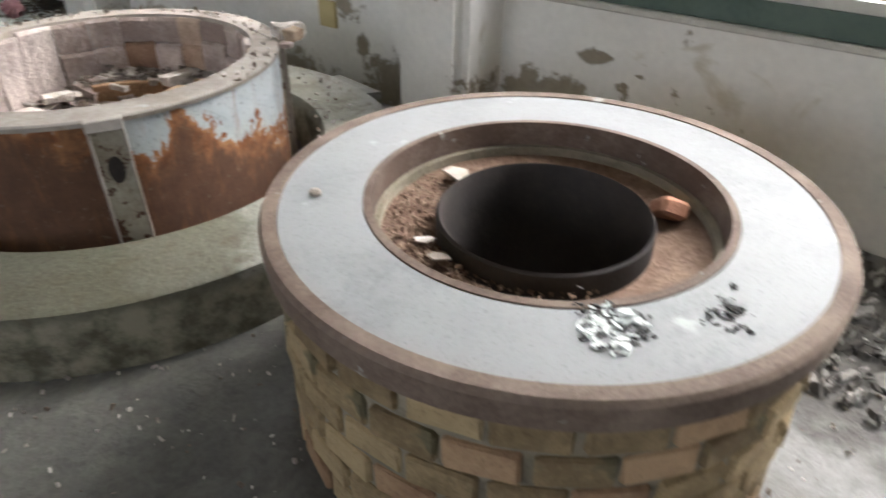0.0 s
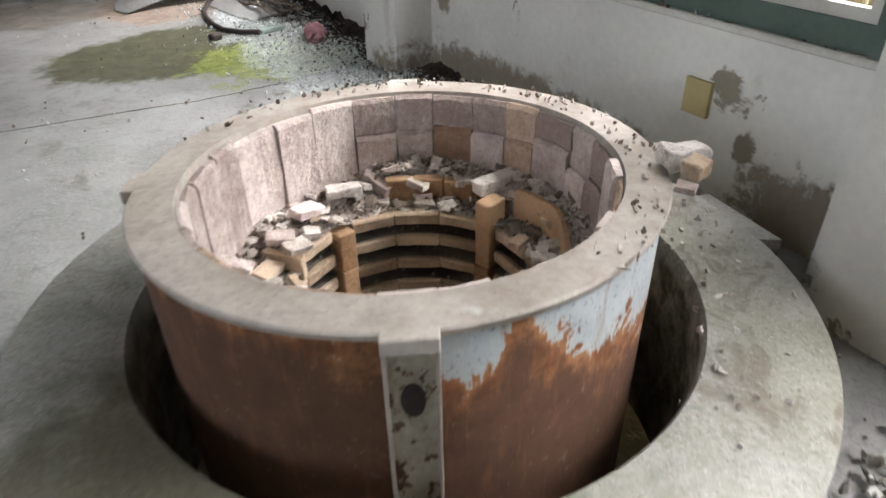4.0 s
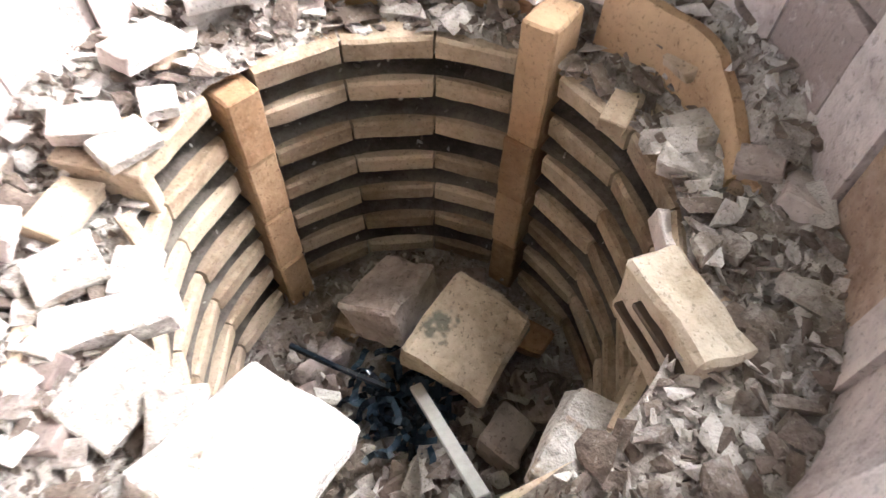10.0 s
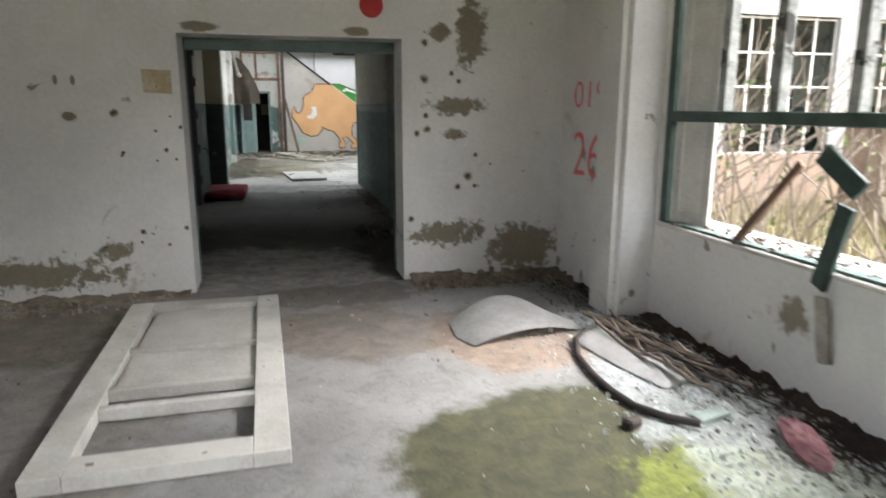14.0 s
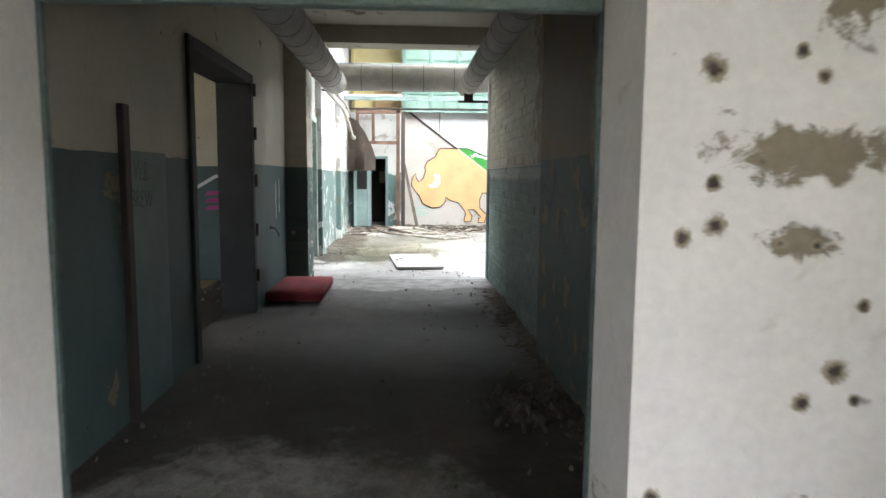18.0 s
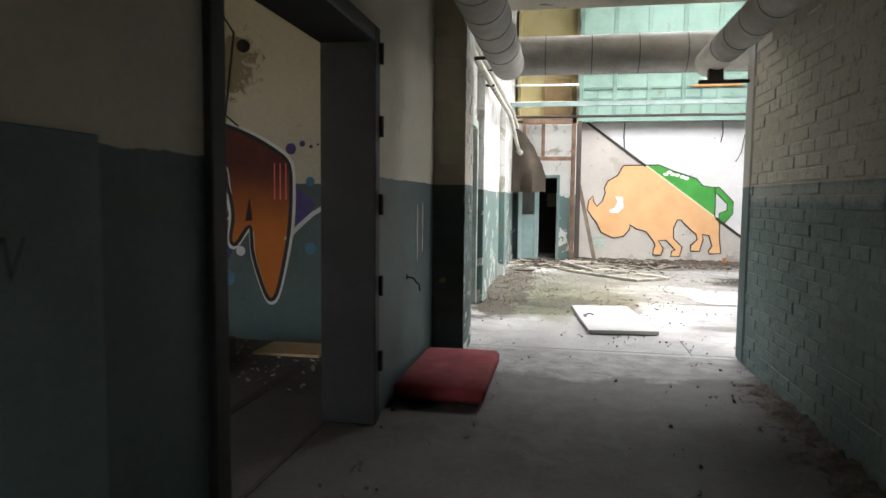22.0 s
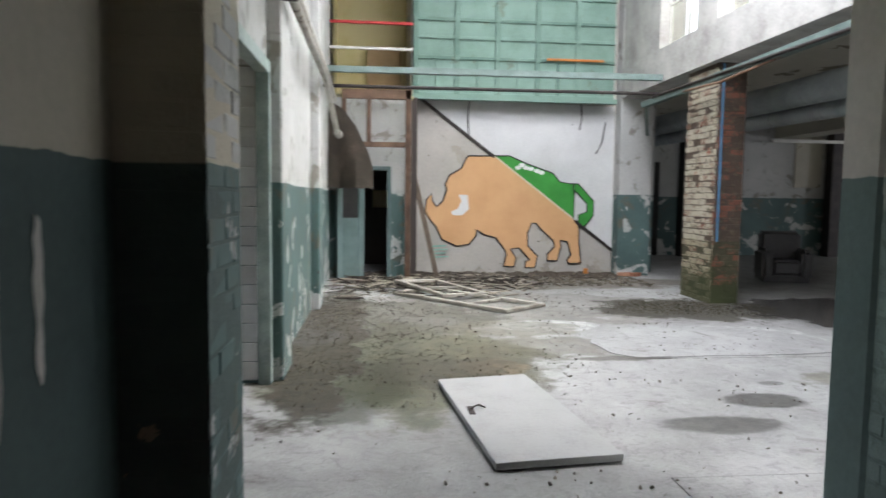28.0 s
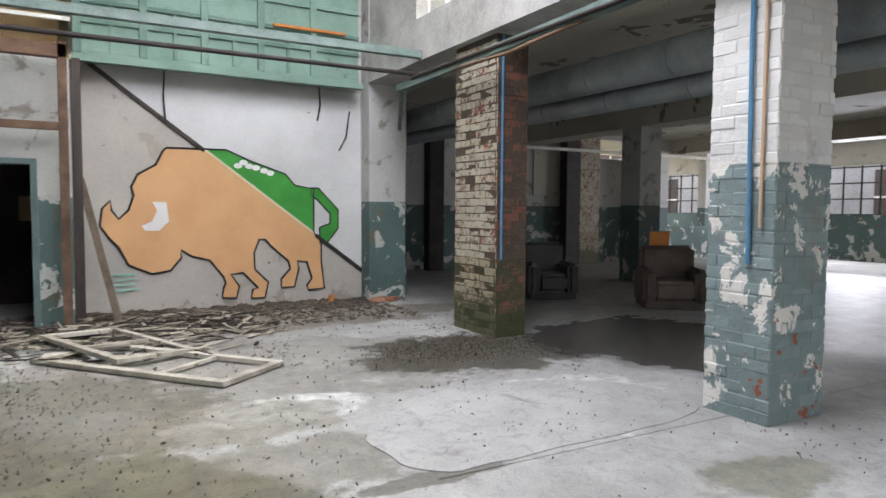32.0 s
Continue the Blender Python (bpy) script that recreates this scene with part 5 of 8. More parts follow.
def well_boards():
    """Curved chamotte cover pieces standing on the well's edge."""
    c = WELL
    for a0, a1, hi in ((47.3, 72.0, 0.322), (27.0, 46.6, 0.318)):
        pts = [(0.447, 0.205), (0.480, 0.205), (0.480, hi), (0.450, hi), (0.447, hi - 0.004), (0.447, 0.205)]
        bm = lathe(pts, 5, a0, a1 - a0, c)
        for v in bm.verts:
            v.co += 0.003 * noise.noise_vector(v.co * 25)
        seg = solo("cover_segment", bm, CHAMOTTE, "curved orange chamotte segment standing on the well's edge", "refractory segment", "cover segments")
    # dark plugs paint the shade of the peg holes
    for a in (30.5, 33.0):
        m = Matrix.Translation((c[0], c[1], 0.272 + 0.006 * (a - 30))) @ pose(0, 0, 0, 0, 0, a)
        solo("peg_hole", box((0.4435, -0.006, -0.006), (0.450, 0.006, 0.006), 0.004, m), RECESS_SHADE, "small dark hole in the chamotte segment", "hole")
    # the tall curved plate and its turned end
    bm = bm_new()
    n, rows = 16, []
    for i in range(n + 1):
        u = i / n
        a = radians(12.5 - 42.5 * u)
        top = 0.345 if u < 0.55 else 0.345 - 0.075 * (u - 0.55) / 0.45
        r = 0.448 - 0.012 * u + 0.02 * math.sin(math.pi * u)
        ring = []
        for rr, z in ((r, 0.20), (r + 0.002, top - 0.012), (r + 0.012, top), (r + 0.030, top - 0.002), (r + 0.032, 0.20)):
            p = Vector((c[0] + rr * math.cos(a), c[1] + rr * math.sin(a), z))
            ring.append(bm.verts.new(p + 0.004 * noise.noise_vector(p * 18)))
        rows.append(ring)
    for p, q in zip(rows, rows[1:]):
        for k in range(5):
            bm.faces.new((p[k], p[(k + 1) % 5], q[(k + 1) % 5], q[k]))
    bm.faces.new(rows[0])
    bm.faces.new(rows[-1][::-1])
    bmesh.ops.recalc_face_normals(bm, faces=bm.faces)
    solo("cover_plate", bm, CHAMOTTE, "tall curved orange chamotte plate standing in the rubble", "refractory segment", "cover segments", smooth=45)
    solo("cover_segment", broken_block(0.13, 0.028, 0.05, pose(0.825, -0.195, 0.222, 0, 0, -10), 94, 0.004), CHAMOTTE, "orange chamotte plate lying edgewise in the rubble", "refractory segment", "cover segments")
    # end of the top course where it broke off
    end = pose(c[0], c[1], 0, 0, 0, 131.5) @ Matrix.Translation((0.425, 0, 0.150))
    solo("cover_segment", broken_block(0.135, 0.03, 0.088, end, 95, 0.005), CREAM_REFRACTORY, "broken end of the well's top course", "refractory segment", "cover segments")
    solo("corner_bar", broken_block(0.21, 0.062, 0.045, pose(0.815, 0.240, 0.318, 0, 4, 8), 96, 0.003), WHITE_STONE, "pale square refractory bar lying on the corner post", "refractory bar")
    grooved = base("grooved_block", (0.555, -0.25, 0.10), "ochre refractory block with grooves on the well's edge", "refractory block")
    m = pose(0.570, -0.262, 0.150, 0, 0, -14)
    part("body", broken_block(0.085, 0.165, 0.115, m, 97, 0.006), mottled("dusty_ochre_block", (0.34, 0.25, 0.16), (0.62, 0.53, 0.42), 9, 60, 0.9, 0.006, speck=0.5), grooved)
    # dark strips paint the shade inside the block's grooves
    for y, z in ((-0.015, 0.085), (0.01, 0.045)):
        part("groove", box((-0.050, y - 0.05, z - 0.008), (-0.028, y + 0.05, z), 0.002, m), RECESS_SHADE, grooved)


def strap_tangle():
    rng = random.Random(5)
    ob = base("strap_bundle", (0.32, 0.03, WELL_FLOOR), "tangle of dark blue plastic strapping on the well's floor", "strapping")
    for i in range(95):
        bm = bm_new()
        p = Vector((0.322 + rng.gauss(0, 0.026), 0.02 + rng.gauss(0, 0.05), WELL_FLOOR + 0.045 + rng.uniform(0, 0.075)))
        d = rng.uniform(0, math.tau)
        prev = None
        for j in range(6):
            d += rng.uniform(-0.9, 0.9)
            p = p + Vector((0.013 * math.cos(d), 0.013 * math.sin(d), rng.uniform(-0.010, 0.010)))
            side = Vector((-math.sin(d), math.cos(d), rng.uniform(-0.4, 0.4))).normalized() * 0.0065
            cur = (bm.verts.new(p + side), bm.verts.new(p - side))
            if prev:
                bm.faces.new((prev[0], prev[1], cur[1], cur[0]))
            prev = cur
        bmesh.ops.solidify(bm, geom=bm.faces[:], thickness=0.0012)
        part("strap", bm, PLASTIC_BLUE, ob)
    part("long_strap", tube([(0.215, 0.24, -0.27), (0.26, 0.15, -0.26), (0.32, 0.06, -0.275)], 0.007, 6), PLASTIC_BLUE, ob)
    solo("batten", box((-0.012, -0.16, 0), (0.012, 0.16, 0.012), 0.002, pose(0.336, -0.115, -0.175, 0, 0, -12) @ pose(0, 0, 0, -33, 0, 0)), WOOD_WHITE, "narrow pale batten leaning in the well", "batten")


BAND = mottled("dull_brown_steel", (0.085, 0.055, 0.04), (0.22, 0.165, 0.13), 7, 90, 0.8, 0.003, spots=((0.30, 0.29, 0.27), 11, 0.64))


def furnace_brick():
    ob = base("brick_furnace", (F2[0], F2[1], 0), "round yellow brick furnace with a grey steel top plate", "furnace")
    top = 0.608
    part("top_plate", lathe([(0.44, top - 0.03), (0.632, top - 0.03), (0.632, top), (0.44, top), (0.44, top - 0.03)], 96, centre=F2), STEEL_GREY, ob, "flat grey painted steel top plate", 30)
    part("outer_band", lathe([(0.634, top - 0.065), (0.672, top - 0.065), (0.675, top - 0.01), (0.667, top + 0.004), (0.634, top + 0.003), (0.634, top - 0.065)], 96, centre=F2), BAND, ob, "rusty brown steel band", 30)
    part("inner_band", lathe([(0.415, top - 0.12), (0.438, top - 0.12), (0.438, top + 0.003), (0.419, top + 0.004), (0.415, top - 0.12)], 96, centre=F2), BAND, ob, "rusty brown inner ring", 30)
    part("inner_wall", lathe([(0.405, 0.30), (0.615, 0.30), (0.615, top - 0.07), (0.405, top - 0.12), (0.405, 0.30)], 64, centre=F2), RUST, ob, smooth=30)
    part("filling", lathe([(0.267, 0.30), (0.267, 0.490), (0.33, 0.50), (0.414, 0.52), (0.414, 0.30)], 64, centre=F2), mottled("red_brown_fill", (0.12, 0.07, 0.045), (0.30, 0.205, 0.15), 9, 60, 0.95, 0.01, speck=0.5), ob, "crumbled red-brown insulation", 30)
    part("flue", lathe([(0.252, -0.3), (0.262, -0.3), (0.266, 0.552), (0.260, 0.559), (0.256, 0.552), (0.252, -0.3)], 64, centre=F2), DARK_STEEL, ob, "dark steel inner drum", 30)
    part("flue_floor", lathe([(0.0, -0.02), (0.252, -0.02), (0.252, -0.05), (0.0, -0.05)], 24, centre=F2), DARK_STEEL, ob)
    part("brick_core", lathe([(0.40, 0.0), (0.638, 0.0), (0.638, top - 0.066), (0.40, top - 0.066), (0.40, 0.0)], 64, centre=F2), MORTAR, ob)
    meshes = []
    for mat in (YELLOW_BRICK, YELLOW_BRICK, YELLOW_BRICK, YELLOW_BRICK, mottled('tawny_brick', (0.22, 0.13, 0.075), (0.43, 0.29, 0.17), 6, 50, 0.9, 0.008, 0.35, speck=0.35)):
        bm = bm_new()
        n = 25
        w = 2 * math.pi / n * 0.49
        add_box(bm, (0.61, -0.642 * math.tan(w) + 0.006, 0.006), (0.648, 0.642 * math.tan(w) - 0.006, 0.082))
        bevel(bm, 0.007)
        for v in bm.verts:
            v.co += Vector((RNG.uniform(-0.003, 0.003), RNG.uniform(-0.003, 0.003), RNG.uniform(-0.003, 0.003)))
        me = bpy.data.meshes.new("brick")
        bm.to_mesh(me)
        bm.free()
        me.materials.append(mat)
        meshes.append(me)
    for course in range(6):
        for i in range(25):
            a = 360 * (i + 0.5 * (course % 2)) / 25
            m = pose(F2[0], F2[1], 0.006 + 0.0885 * course, 0, 0, a + RNG.uniform(-0.4, 0.4))
            shared_part("brick", RNG.choice(meshes), m @ Matrix.Translation((RNG.uniform(-0.004, 0.002), 0, 0)), ob)
    rng = random.Random(3)
    bits = [tumbled(rng, F2[0] + r * math.cos(a), F2[1] + r * math.sin(a), 0.515, s) for a, r, s in [(rng.triangular(1.0, 4.2, 2.6), rng.uniform(0.27, 0.405), rng.choice((0.003, 0.004, 0.006, 0.008, 0.012))) for _ in range(1300)]]
    strew("insulation_crumbs", ROCKS, bits, mottled("reddish_crumbs", (0.10, 0.055, 0.035), (0.36, 0.26, 0.20), 12, 80, 0.95, 0.004, 0.2, isl=0.7), "reddish crumbs inside the brick furnace", "rubble")
    for x, y, rz, s in ((0.52, -1.54, 20, 0.10), (0.20, -1.68, 110, 0.055), (0.165, -1.75, 80, 0.06)):
        solo("plaster_shard", plate([(-0.5 * s, -0.2 * s), (-0.1 * s, -0.42 * s), (0.5 * s, -0.15 * s), (0.3 * s, 0.3 * s), (-0.15 * s, 0.4 * s)], 0.004, pose(x, y, 0.527, 12, 8, rz)), RIM, "thin whitish plaster shard in the furnace ring", "shard", "plaster shards")
    shard = block(0.11, 0.07, 0.05, pose(0.69, -2.08, 0.50, 20, 35, 40), 0.01)
    solo("clay_lump", shard, RED_BRICK, "broken red clay lump in the furnace ring", "brick")
    solo("pebble", lathe([(0.0, 0.608), (0.013, 0.609), (0.015, 0.617), (0.010, 0.623), (0.0, 0.624)], 12, centre=(0.10, -1.43)), WHITE_STONE, "small white pebble on the steel plate", "pebble", smooth=50)
    flakes = [tumbled(rng, 0.08 + rng.uniform(-0.06, 0.06), -2.20 + rng.uniform(-0.05, 0.05), 0.612, rng.uniform(0.01, 0.03), 20) for _ in range(60)]
    dark = [tumbled(rng, 0.10 + rng.gauss(0, 0.04), -2.19 + rng.gauss(0, 0.035), 0.611, rng.uniform(0.008, 0.024), 20) for _ in range(70)] + [tumbled(rng, PILE[0] + rng.gauss(0, 0.03), PILE[1] + rng.gauss(0, 0.02), 0.611, rng.uniform(0.006, 0.02), 20) for _ in range(45)]
    strew("soot_flakes", FLAKES, dark, BLACK_PAINT, "black soot flakes on the steel plate", "flakes")
    strew("paint_flakes", FLAKES, flakes, DEBRIS, "loose paint flakes on the steel plate", "flakes")


furnace_plinth()
furnace_tub()
furnace_well()
tub_rubble()
loose_bricks()
well_boards()
strap_tangle()
furnace_brick()


# ---- windows of the furnace room ----
OLD_PAINT = mottled("weathered_frame_paint", (0.10, 0.11, 0.10), (0.40, 0.41, 0.38), 7, 50, 0.8, 0.003, spots=((0.05, 0.05, 0.045), 6, 0.56))


def sill(y0, y1):
    ob = solo("window_sill", box((1.752, y0, SILL - 0.03), (WOUT + 0.05, y1, SILL - 0.002), 0.006), WOOD_WHITE, "white painted window sill strewn with debris", "sill", "window sills")
    return ob


def window(name, y0, y1, uprights, broken):
    ob = base(name, (1.81, (y0 + y1) / 2, SILL), "dark green wooden window frame, panes broken", "window")
    ob["kind"] = "structure"
    x0, x1 = 1.775, 1.84
    top = HEAD
    part("frame", boxes(((x0, y0, SILL), (x1, y1, SILL + (0.015 if broken else 0.09))), ((x0, y0, top - 0.07), (x1, y1, top)), ((x0, y0, SILL + (0.015 if broken else 0.09)), (x1, y0 + 0.07, top - 0.07)), ((x0, y1 - 0.07, SILL + (0.015 if broken else 0.09)), (x1, y1, top - 0.07))), WOOD_GREEN, ob)
    part("transom", box((x0 - 0.01, y0 + 0.07, 1.43), (x1 + 0.01, y1 - 0.07, 1.50), 0.005), WOOD_GREEN, ob)
    for y in uprights:
        if not broken:
            part("mullion", box((x0 - 0.01, y - 0.045, SILL + 0.09), (x1 + 0.005, y + 0.045, 1.43), 0.005), WOOD_GREEN, ob)
        part("mullion", box((x0 - 0.005, y - 0.035, 1.50), (x1, y + 0.035, top - 0.07), 0.005), OLD_PAINT if broken else WOOD_GREEN, ob)
    edges = [y0 + 0.07] + [v for y in uprights for v in (y - 0.045, y + 0.045)] + [y1 - 0.07]
    for a, b in zip(edges[::2], edges[1::2]):
        if not broken:
            part("casement", boxes(((1.79, a, SILL + 0.09), (1.825, b, SILL + 0.13)), ((1.79, a, 1.39), (1.825, b, 1.43)), ((1.79, a, SILL + 0.13), (1.825, a + 0.04, 1.39)), ((1.79, b - 0.04, SILL + 0.13), (1.825, b, 1.39))), WOOD_WHITE, ob, "flaking pale casement")
            pane = part("pane", box((1.805, a + 0.04, 1.50), (1.809, b - 0.04, top - 0.07)), GLASS, ob)
            pane.visible_shadow = False
    return ob


for y0, y1 in ((-4.2, -0.97), (-0.38, 2.25), (2.85, 5.33)):
    sill(y0, y1)
window("window_1", -4.2, -0.97, (-3.4, -2.6, -1.8), False)
window("window_2", -0.38, 2.25, (0.48, 1.22), False)
window("window_3", 2.85, 5.33, (3.79, 4.31, 4.757), True)


# ---- corridor ----
def wall_bricks(owner, name, origin, along, up_out, length, height, pitch_l, pitch_h, material, near, jut=0.012, seed=1, z0=0.0, skip=None):
    """Bricks in running bond on a wall face: those for which near() holds are parts, the rest one joined mesh."""
    rng = random.Random(seed)
    meshes = []
    for v in range(6):
        bm = box((0.003, -0.012, 0.003), (pitch_l - 0.004, jut - 0.001 * v, pitch_h - 0.004), 0.006)
        for q in bm.verts:
            q.co += Vector((rng.uniform(-0.004, 0.004), rng.uniform(-0.003, 0.002), rng.uniform(-0.004, 0.004)))
        me = bpy.data.meshes.new("brick")
        bm.to_mesh(me)
        bm.free()
        me.materials.append(material)
        meshes.append(me)
    turn = math.degrees(math.atan2(along[1], along[0]))
    flip = 1 if Vector((-along[1], along[0], 0)).dot(Vector((*up_out, 0))) > 0 else -1
    rest, count = [], 0
    rows = int(height / pitch_h)
    for r in range(rows):
        off = -0.5 * pitch_l * (r % 2)
        s = off
        while s < length - 0.02:
            a, b = max(s, 0), min(s + pitch_l, length)
            if b - a > 0.05 and not (skip and skip(a, b, r)):
                w = (b - a) / pitch_l
                m = pose(origin[0] + along[0] * a, origin[1] + along[1] * a, z0 + r * pitch_h, rng.uniform(-1.6, 1.6), rng.uniform(-0.5, 0.5), turn + rng.uniform(-0.5, 0.5)) @ Matrix.Translation((0, rng.uniform(-0.7, 0.4) * jut * flip, 0)) @ Matrix.Diagonal((w, flip, 1, 1))
                me = rng.choice(meshes)
                if near(a, z0 + r * pitch_h) and count < 300:
                    shared_part("brick", me, m, owner)
                    count += 1
                else:
                    rest.append((me, m))
            s += pitch_l
    if rest:
        vs, fs = [], []
        for me, m in rest:
            n = len(vs)
            vs.extend(tuple(m @ v.co) for v in me.vertices)
            fs.extend(tuple(j + n for j in p.vertices) for p in me.polygons)
        big = bpy.data.meshes.new(name)
        big.from_pydata(vs, [], fs)
        big.materials.append(material)
        ob = new(name, big)
        ob.parent = owner
        ob["kind"] = "stuff"
        bmx = bmesh.new()
        bmx.from_mesh(big)
        bmesh.ops.recalc_face_normals(bmx, faces=bmx.faces)
        bmx.to_mesh(big)
        bmx.free()


def corridor_door_frame():
    ob = base("door_frame", (-2.2, 11.2, 0), "dark grey steel double door frame without leaves", "door frame")
    part("jamb_near", box((-2.40, 10.16, 0), (-2.04, 10.26, 2.50), 0.006), FRAME_DARK, ob)
    far = part("jamb_far", box((-2.40, 12.09, 0), (-2.04, 12.19, 2.50), 0.006), FRAME_DARK, ob)
    part("head", box((-2.40, 10.26, 2.40), (-2.04, 12.09, 2.50), 0.006), FRAME_DARK, ob)
    for z in (0.33, 0.82, 1.34, 1.83, 2.28):
        part("hinge", lathe([(0.0, z), (0.016, z), (0.016, z + 0.13), (0.0, z + 0.13)], 10, centre=(-2.03, 12.185)), DARK_STEEL, far)
    return ob


corridor_door_frame()
dframe = base("doorway_frame", (-0.68, 7.08, 0), "dark green steel frame inside the doorway", "door frame")
for nm, lo, hi in (("jamb", (-1.575, 7.235, 0), (-1.558, 7.27, 2.08)), ("jamb", (0.188, 7.235, 0), (0.205, 7.27, 2.08)), ("head", (-1.558, 7.20, 1.985), (0.188, 7.26, 2.082))):
    part(nm, box(lo, hi, 0.006), STEEL_GREEN, dframe)
near_leaf = base("steel_strip", (-2.05, 9.0, 0), "rusty upright steel strip fixed to the corridor wall", "strip")
part("strip", box((-2.075, 8.95, 0.0), (-2.03, 9.03, 1.86), 0.006), DARK_STEEL, near_leaf)
part("flange", box((-2.075, 9.03, 0.0), (-2.055, 9.64, 1.60), 0.004), TEAL_PAINT, near_leaf)

hook = base("wall_hook", (CW, 13.1, 0.78), "bent steel hook bolt on the corridor wall", "hook")
part("rod", tube([(CW, 13.06, 0.84), (CW + 0.05, 13.08, 0.83), (CW + 0.06, 13.14, 0.79), (CW + 0.06, 13.24, 0.76), (CW + 0.065, 13.25, 0.71)], 0.007, 8), DARK_STEEL, hook, smooth=60)
part("washer", lathe([(0, 0), (0.022, 0), (0.022, 0.006), (0, 0.006)], 14), DARK_STEEL, hook).matrix_basis = pose(CW + 0.001, 13.06, 0.84, 0, 90, 0)
for y, lo, hi in ((13.42, 0.92, 1.40), (13.62, 1.0, 1.42)):
    ring = []
    for i in range(24):
        t = math.tau * i / 24
        ring.append((y + 0.026 * math.cos(t) * (1 + 0.8 * noise.noise(Vector((i * 0.7, y * 9, 0)))), (lo + hi) / 2 + (hi - lo) / 2 * math.sin(t) * (1 + 0.12 * noise.noise(Vector((i, y, 3))))))
    solo("paint_scar", plate(ring, 0.0025, Matrix.Translation((CW, 0, 0)) @ pose(0, 0, 0, 90, 0, 90)), PIPE_LAG, "pale vertical scar where the wall paint flaked", "scar", "wall scars")

mat = base("foam_mattress", (-1.74, 13.1, 0), "dusty red foam cushion lying by the wall", "cushion")
mb = box((-2.04, 12.54, 0.035), (-1.40, 13.72, 0.150), 0.025)
bmesh.ops.subdivide_edges(mb, edges=list(mb.edges), cuts=3, use_grid_fill=True)
for v in mb.verts:
    v.co.z += 0.008 * noise.noise(v.co * 4)
part("cushion", mb, RED_FOAM, mat, smooth=50)
# dark inset block stands in for the shadow beneath the cushion
part("underside", box((-2.0, 12.60, 0.0), (-1.44, 13.68, 0.037)), DARK_STEEL, mat)


def lagged_pipe(name, points, r, material, label, bands=0.45):
    ob = base(name, points[0], label, "pipe")
    part("lagging", tube(points, r, 24), material, ob, smooth=50)
    p, q = Vector(points[0]), Vector(points[-1])
    n = int((q - p).length / bands)
    d = (q - p).normalized()
    for i in range(1, n):
        c = p + d * (bands * i)
        part("band", tube([c - d * 0.006, c + d * 0.006], r + 0.004, 24), STEEL_GREY, ob, smooth=50)
    return ob


lagged_pipe("lagged_pipe", [(-1.47, 7.3, 2.80), (-1.47, 14.85, 2.80)], 0.165, PIPE_LAG, "pale lagged heating pipe under the corridor ceiling")
lagged_pipe("lagged_pipe", [(0.42, 7.3, 2.74), (0.42, 14.75, 2.74)], 0.13, PIPE_LAG, "pale lagged heating pipe along the brick wall")
lagged_pipe("cross_pipe", [(-1.55, 15.0, 2.90), (0.85, 15.0, 2.90)], 0.19, PIPE_LAG, "thick pale lagged pipe crossing the hall entrance")
lagged_pipe("cross_pipe", [(0.85, 15.0, 2.90), (4.5, 15.0, 2.90)], 0.185, PIPE_GREY, "thick dark wrapped pipe crossing the hall entrance")
solo("pipe_bracket", boxes(((0.36, 14.40, 2.52), (0.48, 14.50, 2.64)), ((0.28, 14.43, 2.50), (0.74, 14.47, 2.53))), DARK_STEEL, "steel bracket under the pipe's end", "bracket")
solo("thin_pipe", tube([(-1.9, 15.4, 2.98), (1.2, 15.4, 3.02)], 0.02, 8), DARK_STEEL, "thin dark steel pipe", "pipe")
solo("thin_pipe", tube([(-1.9, 16.6, 3.35), (3.4, 16.6, 3.35)], 0.03, 8), MINT_STEEL, "thin grey-green pipe high across the hall", "pipe")


# ---- graffiti in the side room ----
def flat_shape(outline, off, m, thick=0.003):
    return plate(outline, thick, m @ Matrix.Translation((0, 0, off)))


WALL_N = Matrix.Translation((0, 14.28, 0)) @ pose(0, 0, 0, 90, 0, 0)     # x along the wall, y up, z towards the viewer
mural = base("graffiti_mural", (-4.4, 14.27, 0), "colourful sprayed graffiti of abstract shapes on the wall", "graffiti")


def oval(cx, cy, rx, ry, n=28, tilt=0.0):
    t0 = radians(tilt)
    return [(cx + rx * math.cos(t) * math.cos(t0) - ry * math.sin(t) * math.sin(t0), cy + rx * math.cos(t) * math.sin(t0) + ry * math.sin(t) * math.cos(t0)) for t in [math.tau * i / n for i in range(n)]]


def flat_colour(name, dark, light):
    return mottled(name, dark, light, 3, 60, 0.7, 0.001)


SPRAY_BLUE = flat_colour("blue_spray", (0.03, 0.09, 0.20), (0.08, 0.22, 0.32))
SPRAY_VIOLET = flat_colour("violet_spray", (0.035, 0.03, 0.13), (0.09, 0.06, 0.22))
SPRAY_MAGENTA = flat_colour("magenta_spray", (0.30, 0.03, 0.16), (0.45, 0.08, 0.25))


def blend_by_height(name, low, high, z0, z1):
    k = Nodes(name)
    f = k.math("ADD", k.step(k.xyz()[2], z0, z1), k.math("MULTIPLY", k.math("SUBTRACT", k.noise(5, 4, 0.6, k.pos), 0.5), 0.3))
    return k.done(k.mix(f, low, high), 0.75, k.noise(50, 3, 0.6, k.pos), 0.001, 0, 0.3)


